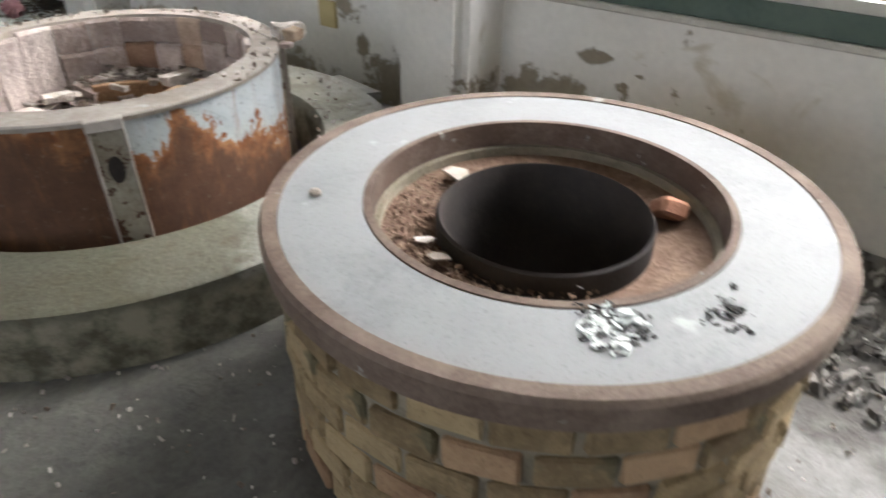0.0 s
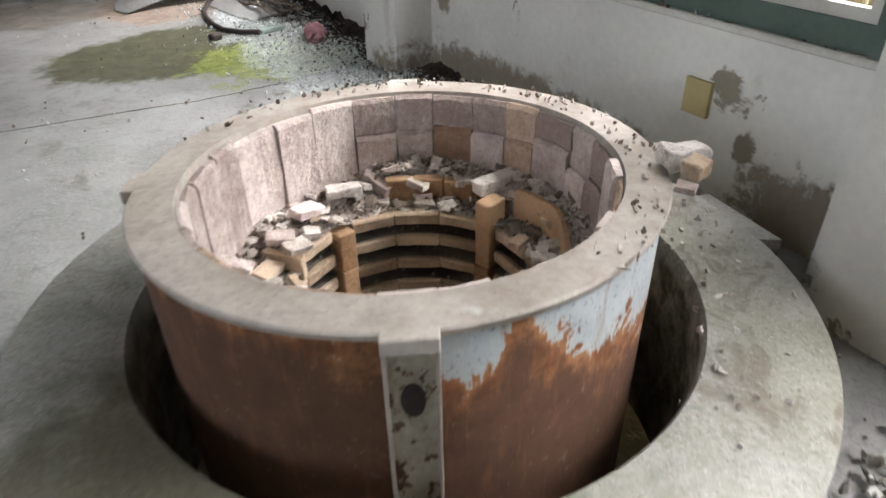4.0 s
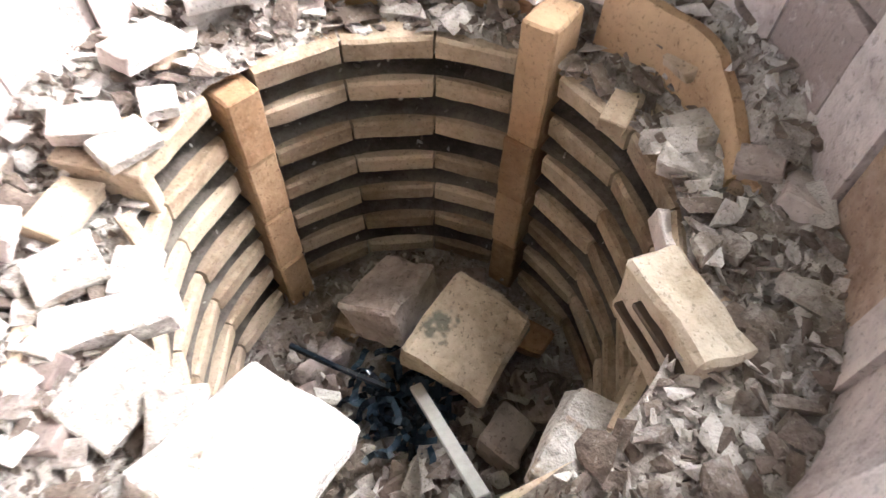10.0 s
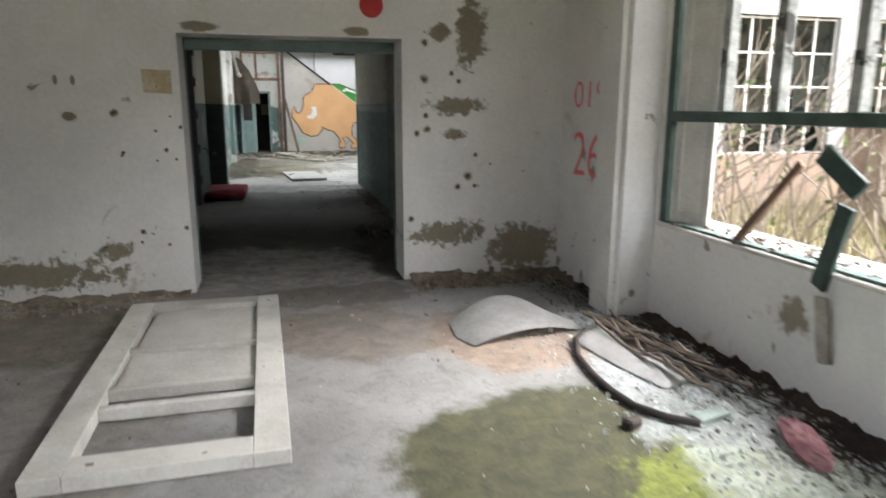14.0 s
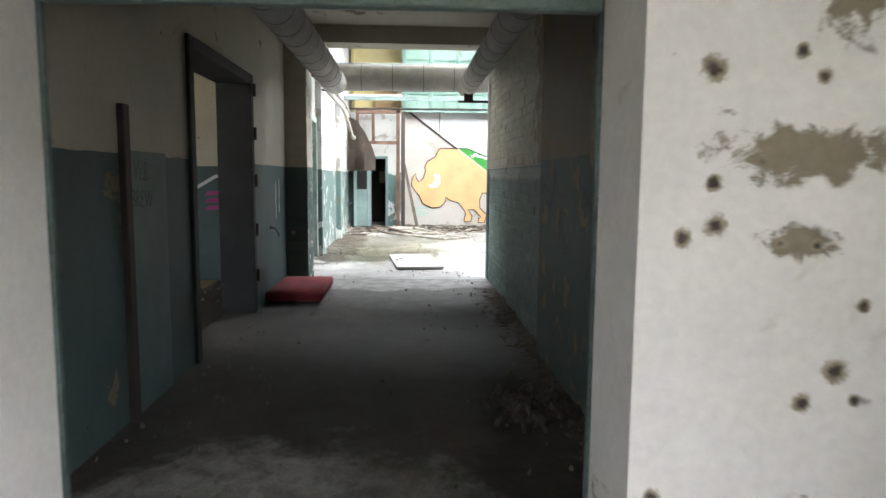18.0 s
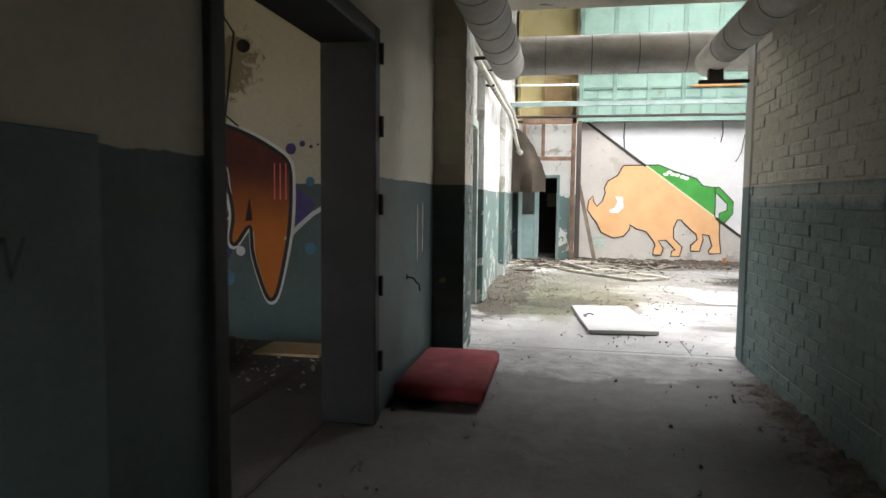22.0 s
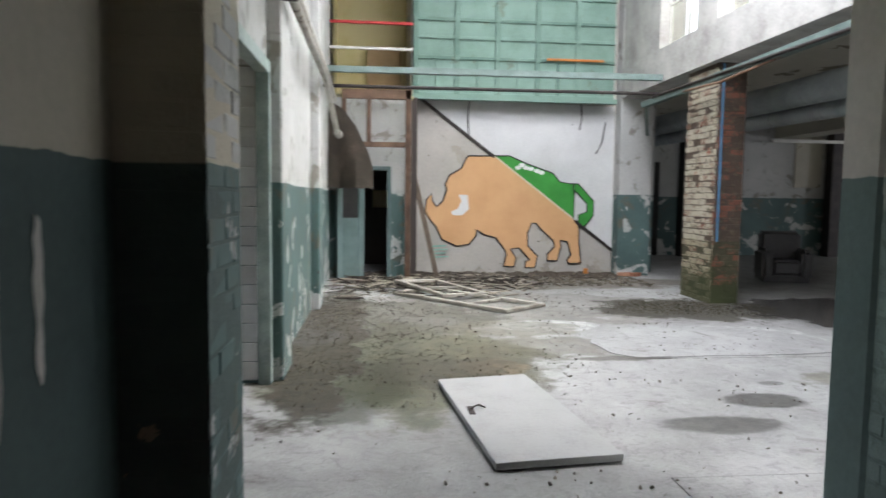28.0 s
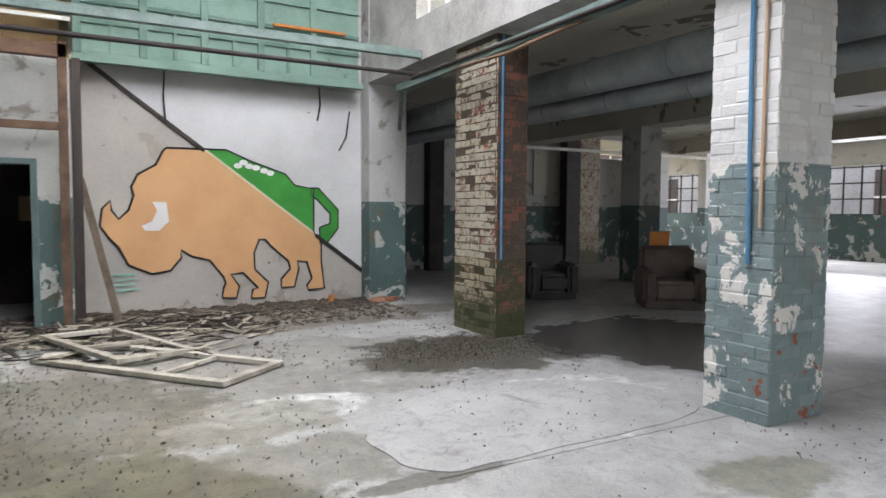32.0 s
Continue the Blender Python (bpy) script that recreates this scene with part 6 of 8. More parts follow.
def curved(points, steps=4):
    """A closed line rounded through its points."""
    out, n = [], len(points)
    for i in range(n):
        p0, p1, p2, p3 = [Vector(points[(i + k - 1) % n]) for k in range(4)]
        for j in range(steps):
            t = j / steps
            out.append(tuple(0.5 * (2 * p1 + (p2 - p0) * t + (2 * p0 - 5 * p1 + 4 * p2 - p3) * t * t + (3 * p1 - p0 - 3 * p2 + p3) * t ** 3)))
    return out


def spray_line(points, r, off, material, closed=True):
    """A flat sprayed line along points of the wall."""
    pts = [(x, y, 0) for x, y in points]
    ob = part("outline", tube(pts + pts[:2] if closed else pts, r, 8, not closed), material, mural)
    ob.matrix_basis = WALL_N @ Matrix.Translation((0, 0, off)) @ Matrix.Diagonal((1, 1, 0.06, 1))
    return ob


SPRAY_FANG = blend_by_height("orange_to_dark_spray", (0.50, 0.15, 0.02), (0.085, 0.022, 0.018), 0.95, 1.80)
SPRAY_EGG = blend_by_height("yellow_to_green_spray", (0.46, 0.46, 0.03), (0.02, 0.27, 0.08), 0.35, 1.0)
SPRAY_DEEP = blend_by_height("teal_to_blue_spray", (0.05, 0.20, 0.30), (0.012, 0.05, 0.12), 1.5, 1.98)
SPRAY_PALE = blend_by_height("pink_to_pale_blue_spray", (0.30, 0.06, 0.22), (0.16, 0.30, 0.38), 1.0, 1.5)
BLACK_SPRAY = flat_colour("black_spray", (0.01, 0.01, 0.012), (0.025, 0.025, 0.028))
WHITE_SPRAY = flat_colour("white_spray", (0.50, 0.52, 0.54), (0.66, 0.68, 0.70))
fang = curved([(-4.50, 2.07), (-4.46, 2.16), (-4.26, 2.16), (-3.99, 2.06), (-3.73, 1.92), (-3.56, 1.77), (-3.54, 1.48), (-3.56, 1.14), (-3.62, 0.79), (-3.70, 0.48), (-3.78, 0.42), (-3.86, 0.58), (-3.95, 0.88), (-3.98, 1.15), (-4.13, 0.97), (-4.19, 1.02), (-4.16, 1.28), (-4.24, 1.62), (-4.40, 1.87)])
egg = curved([(-5.55, 0.85), (-5.27, 1.03), (-4.95, 1.19), (-4.69, 1.23), (-4.56, 1.14), (-4.50, 0.92), (-4.57, 0.66), (-4.75, 0.45), (-4.98, 0.26), (-5.35, 0.17), (-5.65, 0.35)])
blue = curved([(-5.9, 1.86), (-5.23, 1.94), (-4.75, 1.98), (-4.42, 1.95), (-4.32, 1.82), (-4.54, 1.60), (-4.74, 1.45), (-4.99, 1.60), (-5.24, 1.68), (-5.9, 1.66)])
violet = curved([(-5.9, 1.62), (-5.24, 1.65), (-4.99, 1.57), (-4.76, 1.41), (-4.80, 1.27), (-5.04, 1.14), (-5.27, 1.06), (-5.9, 0.9)])
pale = curved([(-4.72, 1.42), (-4.29, 1.75), (-4.21, 1.55), (-4.21, 1.27), (-4.34, 1.15), (-4.48, 0.97), (-4.56, 1.22), (-4.71, 1.27)])
wing = curved([(-3.54, 1.53), (-3.40, 1.48), (-3.30, 1.36), (-3.48, 1.16), (-3.56, 1.09)])
for nm, shape, off, mt in (("violet_field", violet, 0.0008, SPRAY_VIOLET), ("pale_field", pale, 0.0016, SPRAY_PALE), ("wave", blue, 0.0024, SPRAY_DEEP), ("violet_wing", wing, 0.0008, SPRAY_VIOLET), ("egg", egg, 0.0032, SPRAY_EGG), ("fang", fang, 0.0040, SPRAY_FANG)):
    part(nm, flat_shape(shape, off, WALL_N, 0.0005), mt, mural)
for shape, off, wide in ((violet, 0.0050, 0.016), (pale, 0.0054, 0.014), (blue, 0.0058, 0.022), (egg, 0.0066, 0.030), (fang, 0.0074, 0.026)):
    mid = Vector((sum(p[0] for p in shape) / len(shape), sum(p[1] for p in shape) / len(shape)))
    spray_line([tuple(Vector(p) + (Vector(p) - mid).normalized() * wide) for p in shape], wide, off, WHITE_SPRAY)
    spray_line(shape, wide * 0.75, off + 0.002, BLACK_SPRAY)
part("notch", flat_shape([(-3.98, 1.45), (-4.03, 1.20), (-3.95, 1.21)], 0.0075, WALL_N, 0.0008), BLACK_SPRAY, mural)
spray_line([(-3.60, 1.02), (-3.48, 1.14), (-3.32, 1.28), (-3.05, 1.44), (-2.75, 1.48)], 0.022, 0.006, WHITE_SPRAY, False)
for k, z in enumerate((0.98, 1.08, 1.18)):
    part("stroke", flat_shape([(-3.20, z), (-2.75, z + 0.03), (-2.72, z + 0.08), (-3.16, z + 0.06)], 0.003, WALL_N, 0.001), SPRAY_MAGENTA, mural)
for x, z, r, mt in ((-3.54, 1.92, 0.055, SPRAY_VIOLET), (-3.42, 1.97, 0.03, SPRAY_VIOLET), (-3.33, 1.94, 0.018, SPRAY_VIOLET), (-3.26, 1.96, 0.012, SPRAY_VIOLET), (-3.34, 1.60, 0.045, SPRAY_BLUE), (-4.24, 0.62, 0.085, SPRAY_BLUE), (-4.29, 0.90, 0.11, SPRAY_VIOLET), (-4.08, 0.90, 0.05, WHITE_SPRAY), (-4.45, 1.93, 0.045, WHITE_SPRAY), (-3.34, 0.94, 0.06, SPRAY_BLUE)):
    part("dot", flat_shape(oval(x, z, r, r, 20), 0.0006 if mt is not WHITE_SPRAY else 0.010, WALL_N, 0.0008), mt, mural)
for k in range(3):
    part("drip", flat_shape([(-3.72 + 0.06 * k, 1.42), (-3.705 + 0.06 * k, 1.42), (-3.707 + 0.06 * k, 1.78), (-3.718 + 0.06 * k, 1.78)], 0.0052, WALL_N, 0.0005), SPRAY_RED, mural)
cable = base("wall_cable", (-4.1, 14.27, 2.3), "black cable hanging down the side room's wall", "cable")
part("cable", tube([(-4.35, 14.262, 3.40), (-4.12, 14.258, 3.05), (-4.18, 14.262, 2.6), (-4.22, 14.26, 2.25), (-4.08, 14.255, 2.14)], 0.009, 6), BLACK_PAINT, cable, smooth=60)
part("junction_box", lathe([(0, 0), (0.06, 0), (0.06, 0.045), (0.05, 0.055), (0, 0.055)], 16), DARK_STEEL, cable, "round black junction box").matrix_basis = pose(-4.02, 14.279, 2.92, 90, 0, 0)
rail_pipe = solo("conduit", tube([(-4.72, 14.262, 3.42), (-4.72, 14.262, 2.2)], 0.012, 8), FRAME_DARK, "dark conduit down the side room's wall", "conduit", smooth=60)
plinth_b = base("machine_plinth", (-4.3, 13.0, 0), "low concrete machine plinth on the side room's floor", "plinth")
part("block", box((-5.3, 12.60, 0), (-3.68, 13.40, 0.235), 0.015), FLOOR_C, plinth_b)
part("litter", bevel(box((-4.6, 12.8, 0.235), (-4.2, 13.1, 0.262)), 0.006), GRAPHITE_PANEL, plinth_b)
solo("loose_board", box((-3.66, 13.66, 0.004), (-3.02, 14.12, 0.03), 0.004), PLYWOOD, "thin board lying at the foot of the graffiti", "board")
solo("floor_duct", boxes(((-2.39, 10.3, 0.0005), (-2.36, 12.05, 0.006)), ((-3.10, 9.6, 0.0005), (-3.03, 13.4, 0.006))), DARK_STEEL, "dark duct joint across the side room's floor", "floor joint")
rr = random.Random(61)
strew("side_room_litter", FLAKES, [tumbled(rr, rr.uniform(-5.2, -2.5), rr.triangular(12.0, 14.2, 14.15), 0.008, rr.uniform(0.015, 0.07), 30) for _ in range(260)], mottled("pale_plaster_bits", (0.16, 0.14, 0.11), (0.46, 0.43, 0.37), 8, isl=0.6), "fallen plaster bits along the graffiti wall", "debris")

WALL_W = Matrix.Translation((CW, 0, 0)) @ pose(0, 0, 0, 90, 0, 90)       # x along +y, y up, z into the corridor


def writing(name, words, size, m, material, label, parent=None, bold=0.0):
    cu = bpy.data.curves.new(name, "FONT")
    cu.body, cu.size, cu.extrude, cu.offset = words, size, 0.0008, bold
    tmp = new("tmp", cu)
    me = bpy.data.meshes.new_from_object(tmp.evaluated_get(bpy.context.evaluated_depsgraph_get()))
    bpy.data.objects.remove(tmp)
    me.transform(m)
    me.materials.append(material)
    ob = new(name, me)
    if parent:
        ob.parent, ob.matrix_parent_inverse = parent, parent.matrix_world.inverted()
        return ob
    return tagged(ob, label, "graffiti")


HAND = Matrix(((0.82, 0.14, 0, 0), (-0.05, 1.05, 0, 0), (0, 0, 1, 0), (0, 0, 0, 1)))
writing("wall_tag", "VeB", 0.17, WALL_W @ Matrix.Translation((9.10, 1.43, 0.0155)) @ HAND, FRAME_DARK, "black sprayed tag on the teal wall", bold=-0.0042)
writing("wall_tag", "BREW", 0.15, WALL_W @ Matrix.Translation((9.05, 1.27, 0.0155)) @ HAND, FRAME_DARK, "black sprayed tag on the teal wall", bold=-0.0042)
WALL_E = Matrix.Translation((1.67, 0, 0)) @ pose(0, 0, 0, 90, 0, -90)
writing("wall_number", "019", 0.32, WALL_E @ Matrix.Translation((-6.6, 1.52, 0.003)) @ Matrix.Diagonal((1.25, 1, 1, 1)), SPRAY_RED, "red sprayed numbers on white plaster", bold=-0.004)
writing("wall_number", "26.", 0.54, WALL_E @ Matrix.Translation((-6.58, 0.95, 0.003)), SPRAY_RED, "red sprayed numbers on white plaster", bold=-0.006)
WALL_S = Matrix.Translation((0, END, 0)) @ pose(0, 0, 0, 90, 0, 0)
solo("red_disc", flat_shape(oval(-0.05, 2.335, 0.098, 0.098, 40), 0.001, WALL_S), RED_PAINT, "red painted disc above the doorway", "painted disc")
solo("paper_notice", flat_shape([(-1.84, 1.63), (-1.63, 1.62), (-1.63, 1.80), (-1.845, 1.805)], 0.001, WALL_S, 0.0015), mottled("stained_paper", (0.42, 0.33, 0.18), (0.62, 0.57, 0.46), 9, 40, 0.9, 0.001, spots=((0.3, 0.16, 0.04), 7, 0.6)), "small stained paper label on the plaster", "label")
writing("wall_letters", "HS.", 0.05, WALL_S @ Matrix.Translation((-2.00, 1.56, 0.002)), BLACK_PAINT, "small black letters on the plaster")

# ---- hall: mural ----
SCRAWL_X = -0.19
bison = base("mural_silhouette", (1.3, NORTH, 0), "tan and green horned silhouette painted on the white wall", "mural")
BODY = [(0.53, 2.29), (1.34, 2.3), (1.69, 2.15), (2.2, 1.98), (2.35, 1.81), (2.64, 1.77), (2.64, 1.09), (2.76, 0.94), (2.76, 0.63), (2.81, 0.22), (2.56, 0.2), (2.53, 0.27), (2.61, 0.38), (2.53, 0.64), (2.38, 0.66), (2.4, 0.54), (2.33, 0.26), (2.13, 0.26), (2.13, 0.39), (2.27, 0.54), (2.24, 0.66), (1.97, 0.9), (1.89, 1.0), (1.8, 1.0), (1.72, 0.8), (1.73, 0.55), (1.93, 0.35), (1.88, 0.12), (1.68, 0.12), (1.7, 0.25), (1.78, 0.27), (1.56, 0.51), (1.38, 0.49), (1.5, 0.31), (1.46, 0.14), (1.26, 0.15), (1.28, 0.29), (1.31, 0.37), (1.28, 0.46), (1.09, 0.71), (0.85, 0.77)]
HEAD_LINE = [(0.7, 0.87), (0.7, 0.75), (0.56, 0.58), (0.32, 0.54), (0.03, 0.67), (-0.09, 0.92), (-0.2, 1.04), (-0.31, 1.21), (-0.28, 1.44), (-0.18, 1.55), (-0.17, 1.42), (-0.08, 1.3), (0.04, 1.42), (0.11, 1.63), (0.08, 1.74), (0.16, 1.91), (0.39, 2.05), (0.49, 2.25)]
TAIL = [(2.60, 1.78), (2.72, 1.78), (3.04, 1.45), (3.04, 1.16), (2.85, 0.92), (2.74, 0.92), (2.74, 1.17), (2.91, 1.23), (2.91, 1.39), (2.7, 1.61), (2.60, 1.66)]
EYE = [(0.2, 1.21), (0.33, 1.27), (0.4, 1.42), (0.34, 1.54), (0.52, 1.54), (0.55, 1.27), (0.42, 1.14), (0.24, 1.14)]
WALL_M = Matrix.Translation((0, NORTH - 0.01, 0)) @ pose(0, 0, 0, 90, 0, 0)


def outline_tube(points, r):
    pts = [(x, y, 0) for x, y in points]
    return tube(pts + pts[:2], r, 6, False)


part("body", flat_shape(BODY + HEAD_LINE, 0.0, WALL_M, 0.012), BISON_TAN, bison)
part("green_back", flat_shape([(1.05, 2.29), (1.34, 2.3), (1.69, 2.15), (2.2, 1.98), (2.35, 1.81), (2.64, 1.77), (2.64, 1.09)], 0.0125, WALL_M, 0.003), BISON_GREEN, bison, "green painted back")
part("tail", flat_shape(TAIL, 0.001, WALL_M, 0.012), BISON_GREEN, bison, "green painted tail")
part("dividing_line", flat_shape([(1.02, 2.29), (1.07, 2.29), (2.65, 1.10), (2.65, 1.06)], 0.016, WALL_M, 0.002), mottled("pale_tan_line", (0.6, 0.52, 0.36), (0.7, 0.66, 0.5), 3), bison)
part("eye_patch", flat_shape(EYE, 0.0125, WALL_M, 0.003), WHITE_PAINT, bison)
for nm, pts, r in (("outline", BODY + HEAD_LINE, 0.017), ("tail_outline", TAIL, 0.014), ("eye_outline", EYE, 0.009)):
    part(nm, outline_tube(pts, r), BLACK_PAINT, bison, "black outline").matrix_basis = WALL_M @ Matrix.Translation((0, 0, 0.004))
for x, z in ((1.50, 2.08), (1.58, 2.13), (1.66, 2.08), (1.76, 2.06), (1.88, 2.02), (1.97, 1.99)):
    part("white_blot", flat_shape(oval(x, z, 0.06, 0.04, 12), 0.016, WALL_M, 0.002), WHITE_PAINT, bison)
scrawl = base("green_scrawl", (-0.2, NORTH, 0.4), "small faded green scrawl low on the mural wall", "graffiti")
for z, dx in ((0.52, 0.0), (0.45, 0.03), (0.38, -0.01), (0.31, 0.05)):
    part("stroke", flat_shape([(SCRAWL_X + dx, z), (SCRAWL_X + dx + 0.30, z + 0.015), (SCRAWL_X + dx + 0.30, z + 0.04), (SCRAWL_X + dx, z + 0.025)], 0.0, WALL_M, 0.0115), mottled("faded_green_spray", (0.16, 0.42, 0.33), (0.34, 0.55, 0.46), 6), scrawl)
# slanting stair string on the mural wall and the timbers round the stair door
d = Vector((3.46 + 0.48, 0, 0.46 - 3.41))
for s0, s1 in ((0.0, 0.385), (0.80, 1.0)):
    solo("stair_string", box((d.length * s0, -0.03, -0.03), (d.length * s1, 0.0, 0.03), 0.004, Matrix.Translation((-0.48, NORTH, 3.41)) @ pose(0, 0, 0, 0, math.degrees(math.atan2(-d.z, d.x)), 0)), DARK_STEEL, "dark slanting strip on the mural wall", "strip", "slanting strips")
solo("wall_panel", flat_shape([(-0.46, 3.38), (3.44, 0.50), (3.42, 3.30), (-0.46, 3.385)], 0.0, Matrix.Translation((0, NORTH, 0)) @ pose(0, 0, 0, 90, 0, 0), 0.006), PANEL_WHITE, "clean white painted panel above the slanting strip", "wall panel")
solo("leaning_plank", box((-0.045, -0.02, 0), (0.045, 0.02, 1.95), 0.004, pose(-0.14, 23.70, 0.005, -18, -12, 0)), DIRT, "dark rotten plank leaning on the wall", "plank")

for pts in ([(0.52, 24.58, 3.36), (0.50, 24.57, 3.0), (0.53, 24.58, 2.62)], [(2.72, 24.57, 3.38), (2.74, 24.56, 3.05), (2.70, 24.58, 2.82)], [(3.22, 24.56, 3.0), (3.16, 24.56, 2.6), (3.05, 24.58, 2.38)]):
    solo("hanging_cable", tube(pts, 0.012, 6), DARK_STEEL, "short grey cable end hanging on the mural wall", "cable", "hanging cables", 60)
# ---- hall: stair door corner ----
setting("wall_stair_door", boxes(((HW, 23.9, 0), (-1.52, 24.1, 1.72)), ((HW, 23.9, 2.0), (-0.62, 24.1, 3.3)), ((-1.0, 23.9, 0), (-0.62, 24.1, 2.0)), ((HW, 23.9, 1.72), (-1.52, 24.1, 2.0))), HALL, "white over teal partition with a doorway")
# walls added to close off sky light, coloured dark for the doorway's shade
setting("wall_stair_back", boxes(((-2.4, 26.4, 0), (-0.5, 26.7, 3.3)), ((-0.61, 24.105, 0), (-0.5, 26.4, 3.3)), ((-2.4, 25.0, 0), (-2.3, 26.4, 3.3))), DARK_STEEL, "lobby walls added behind the doorway, coloured dark for its shade")
notice = solo("notice_board", box((-1.33, 26.33, 1.25), (-1.02, 26.38, 1.62)), mottled("cream_card", (0.62, 0.52, 0.30), (0.75, 0.66, 0.42), 4), "cream card notice in the dark lobby", "notice")
tframe = base("stair_door_frame", (-1.26, 23.9, 0), "grey-teal wooden door frame", "door frame")
for lo, hi in (((-1.53, 23.86, 0), (-1.46, 24.12, 2.03)), ((-1.05, 23.86, 0), (-0.98, 24.12, 2.03)), ((-1.46, 23.86, 1.96), (-1.05, 24.12, 2.03))):
    part("jamb", box(lo, hi, 0.004), TEAL_PAINT, tframe)
leaf = base("open_door", (-1.5, 23.85, 0), "teal wooden door standing open with a small broken window", "door")
mm = pose(-1.49, 23.86, 0, 0, 0, -150)
for nm, lo, hi, mt in (("stile", (0, 0, 0.02), (0.10, 0.04, 1.94), TEAL_PAINT), ("stile", (0.42, 0, 0.02), (0.52, 0.04, 1.94), TEAL_PAINT), ("panel", (0.10, 0.005, 0.02), (0.42, 0.035, 1.10), TEAL_PAINT), ("rail", (0.10, 0, 1.72), (0.42, 0.04, 1.94), TEAL_PAINT), ("glazing", (0.10, 0.015, 1.10), (0.42, 0.02, 1.72), BLACK_PAINT)):
    part(nm, box(lo, hi, 0.003, mm), mt, leaf)
part("shelf", box((0.08, -0.10, 1.06), (0.44, 0.0, 1.08), 0.003, mm), WOOD_WHITE, leaf)
timber = base("timber_frame", (-1.3, 23.5, 0), "rusty brown timber frame round the stair landing", "timber frame")
for lo, hi in (((-0.74, 23.55, 0), (-0.64, 23.66, 3.36)), ((-1.85, 23.55, 3.18), (-0.64, 23.66, 3.34)), ((-1.80, 23.56, 2.35), (-0.74, 23.64, 2.44)), ((-1.42, 23.57, 2.44), (-1.34, 23.63, 3.18)), ((-1.85, 23.55, 2.30), (-1.77, 23.66, 3.18))):
    part("beam", box(lo, hi, 0.006), WOOD_BROWN, timber)
panel_bm = bm_new()
gx, gz = 8, 8
grid = [[panel_bm.verts.new((-2.06 + 0.76 * i / gx, 23.10 + 0.14 * math.sin(i * 0.9 + 0.12 * j) * (1 - j / gz) + 0.25 * j / gz, 1.62 + 1.45 * (1 - 0.74 * (i / gx) ** 2) * j / gz + 0.02 * math.sin(3 * i))) for j in range(gz + 1)] for i in range(gx + 1)]
for i in range(gx):
    for j in range(gz):
        panel_bm.faces.new((grid[i][j], grid[i + 1][j], grid[i + 1][j + 1], grid[i][j + 1]))
bmesh.ops.solidify(panel_bm, geom=panel_bm.faces[:], thickness=0.006)
solo("hanging_board", panel_bm, GRAPHITE_PANEL, "torn brown hardboard hanging from the landing", "board", smooth=40)

# ---- hall: upper storey over the mural ----
loft = base("loft_panelling", (1.3, 24.3, 3.38), "mint green boarded loft front with painted panels", "panelling")
part("backing", boxes(((-0.58, 24.34, 3.38), (3.28, 24.40, 6.6))), MINT_PANEL, loft)
for i in range(5):
    x = -0.58 + 0.772 * i
    part("upright", box((x, 24.30, 3.42), (x + 0.10, 24.342, 6.6), 0.006), MINT_PANEL, loft)
for z in (3.38, 3.80, 4.05, 4.42, 4.75, 5.2):
    part("rail", box((-0.58, 24.305, z), (3.28, 24.343, z + 0.06), 0.006), MINT_PANEL, loft)
for i in range(4):
    x = -0.16 + 0.772 * i
    part("rail", box((x, 24.306, 3.44), (x + 0.05, 24.342, 4.05), 0.004), MINT_PANEL, loft)
solo("orange_batten", box((1.95, 24.26, 4.08), (3.05, 24.30, 4.12), 0.003), ORANGE_CLOTH, "orange painted batten on the panelling", "batten")
solo("loft_ledge", boxes(((-0.6, 24.22, 3.30), (3.32, 24.36, 3.38))), MINT_PANEL, "mint green ledge under the panelling", "ledge")
setting("wall_loft_room", boxes(((HW, 26.2, 3.3), (-0.6, 26.4, ROOF)), ((-2.4, 24.1, 3.3), (HW, 26.4, ROOF)), ((HW, 23.9, 3.24), (-0.6, 26.4, 3.3))), YELLOW_WALL, "yellow painted loft room")
solo("loft_cupboard", box((-1.45, 25.9, 3.3), (-0.75, 26.18, 4.6), 0.01), PLYWOOD, "plywood cupboard in the yellow loft room", "cupboard")
for z, mt, lab in ((4.55, RED_PAINT, "red painted railing bar"), (4.10, WOOD_WHITE, "pale railing bar"), (3.70, WOOD_WHITE, "pale railing bar")):
    solo("railing_bar", box((HW, 23.95, z), (-0.6, 23.99, z + 0.05), 0.004), mt, lab + " across the loft opening", "railing")

# ---- hall: steel across and along ----
def lattice_beam(name, p, q, label):
    ob = base(name, p, label, "steel beam")
    p, q = Vector(p), Vector(q)
    dv = (q - p)
    m = Matrix.Translation(p) @ dv.to_track_quat("X", "Z").to_matrix().to_4x4()
    part("flange", box((0, -0.05, 0.0), (dv.length, 0.05, 0.012), 0.0, m), STEEL_GREEN, ob)
    part("web", box((0, -0.05, 0.012), (dv.length, -0.04, 0.085), 0.0, m), STEEL_GREEN, ob)
    part("flange", box((0, -0.05, 0.085), (dv.length, 0.05, 0.095), 0.0, m), STEEL_GREEN, ob)
    return ob


lattice_beam("steel_channel", (HW, 22.5, 3.42), (3.6, 22.5, 3.44), "grey-green steel channel spanning the hall")
solo("steel_pipe", tube([(HW, 22.45, 3.20), (3.7, 22.45, 3.22)], 0.028, 10), DARK_STEEL, "dark pipe spanning the hall under the channel", "pipe", smooth=50)
lattice_beam("steel_channel", (3.30, 22.9, 3.05), (3.30, 14.6, 3.17), "grey-green steel channel along the columns")
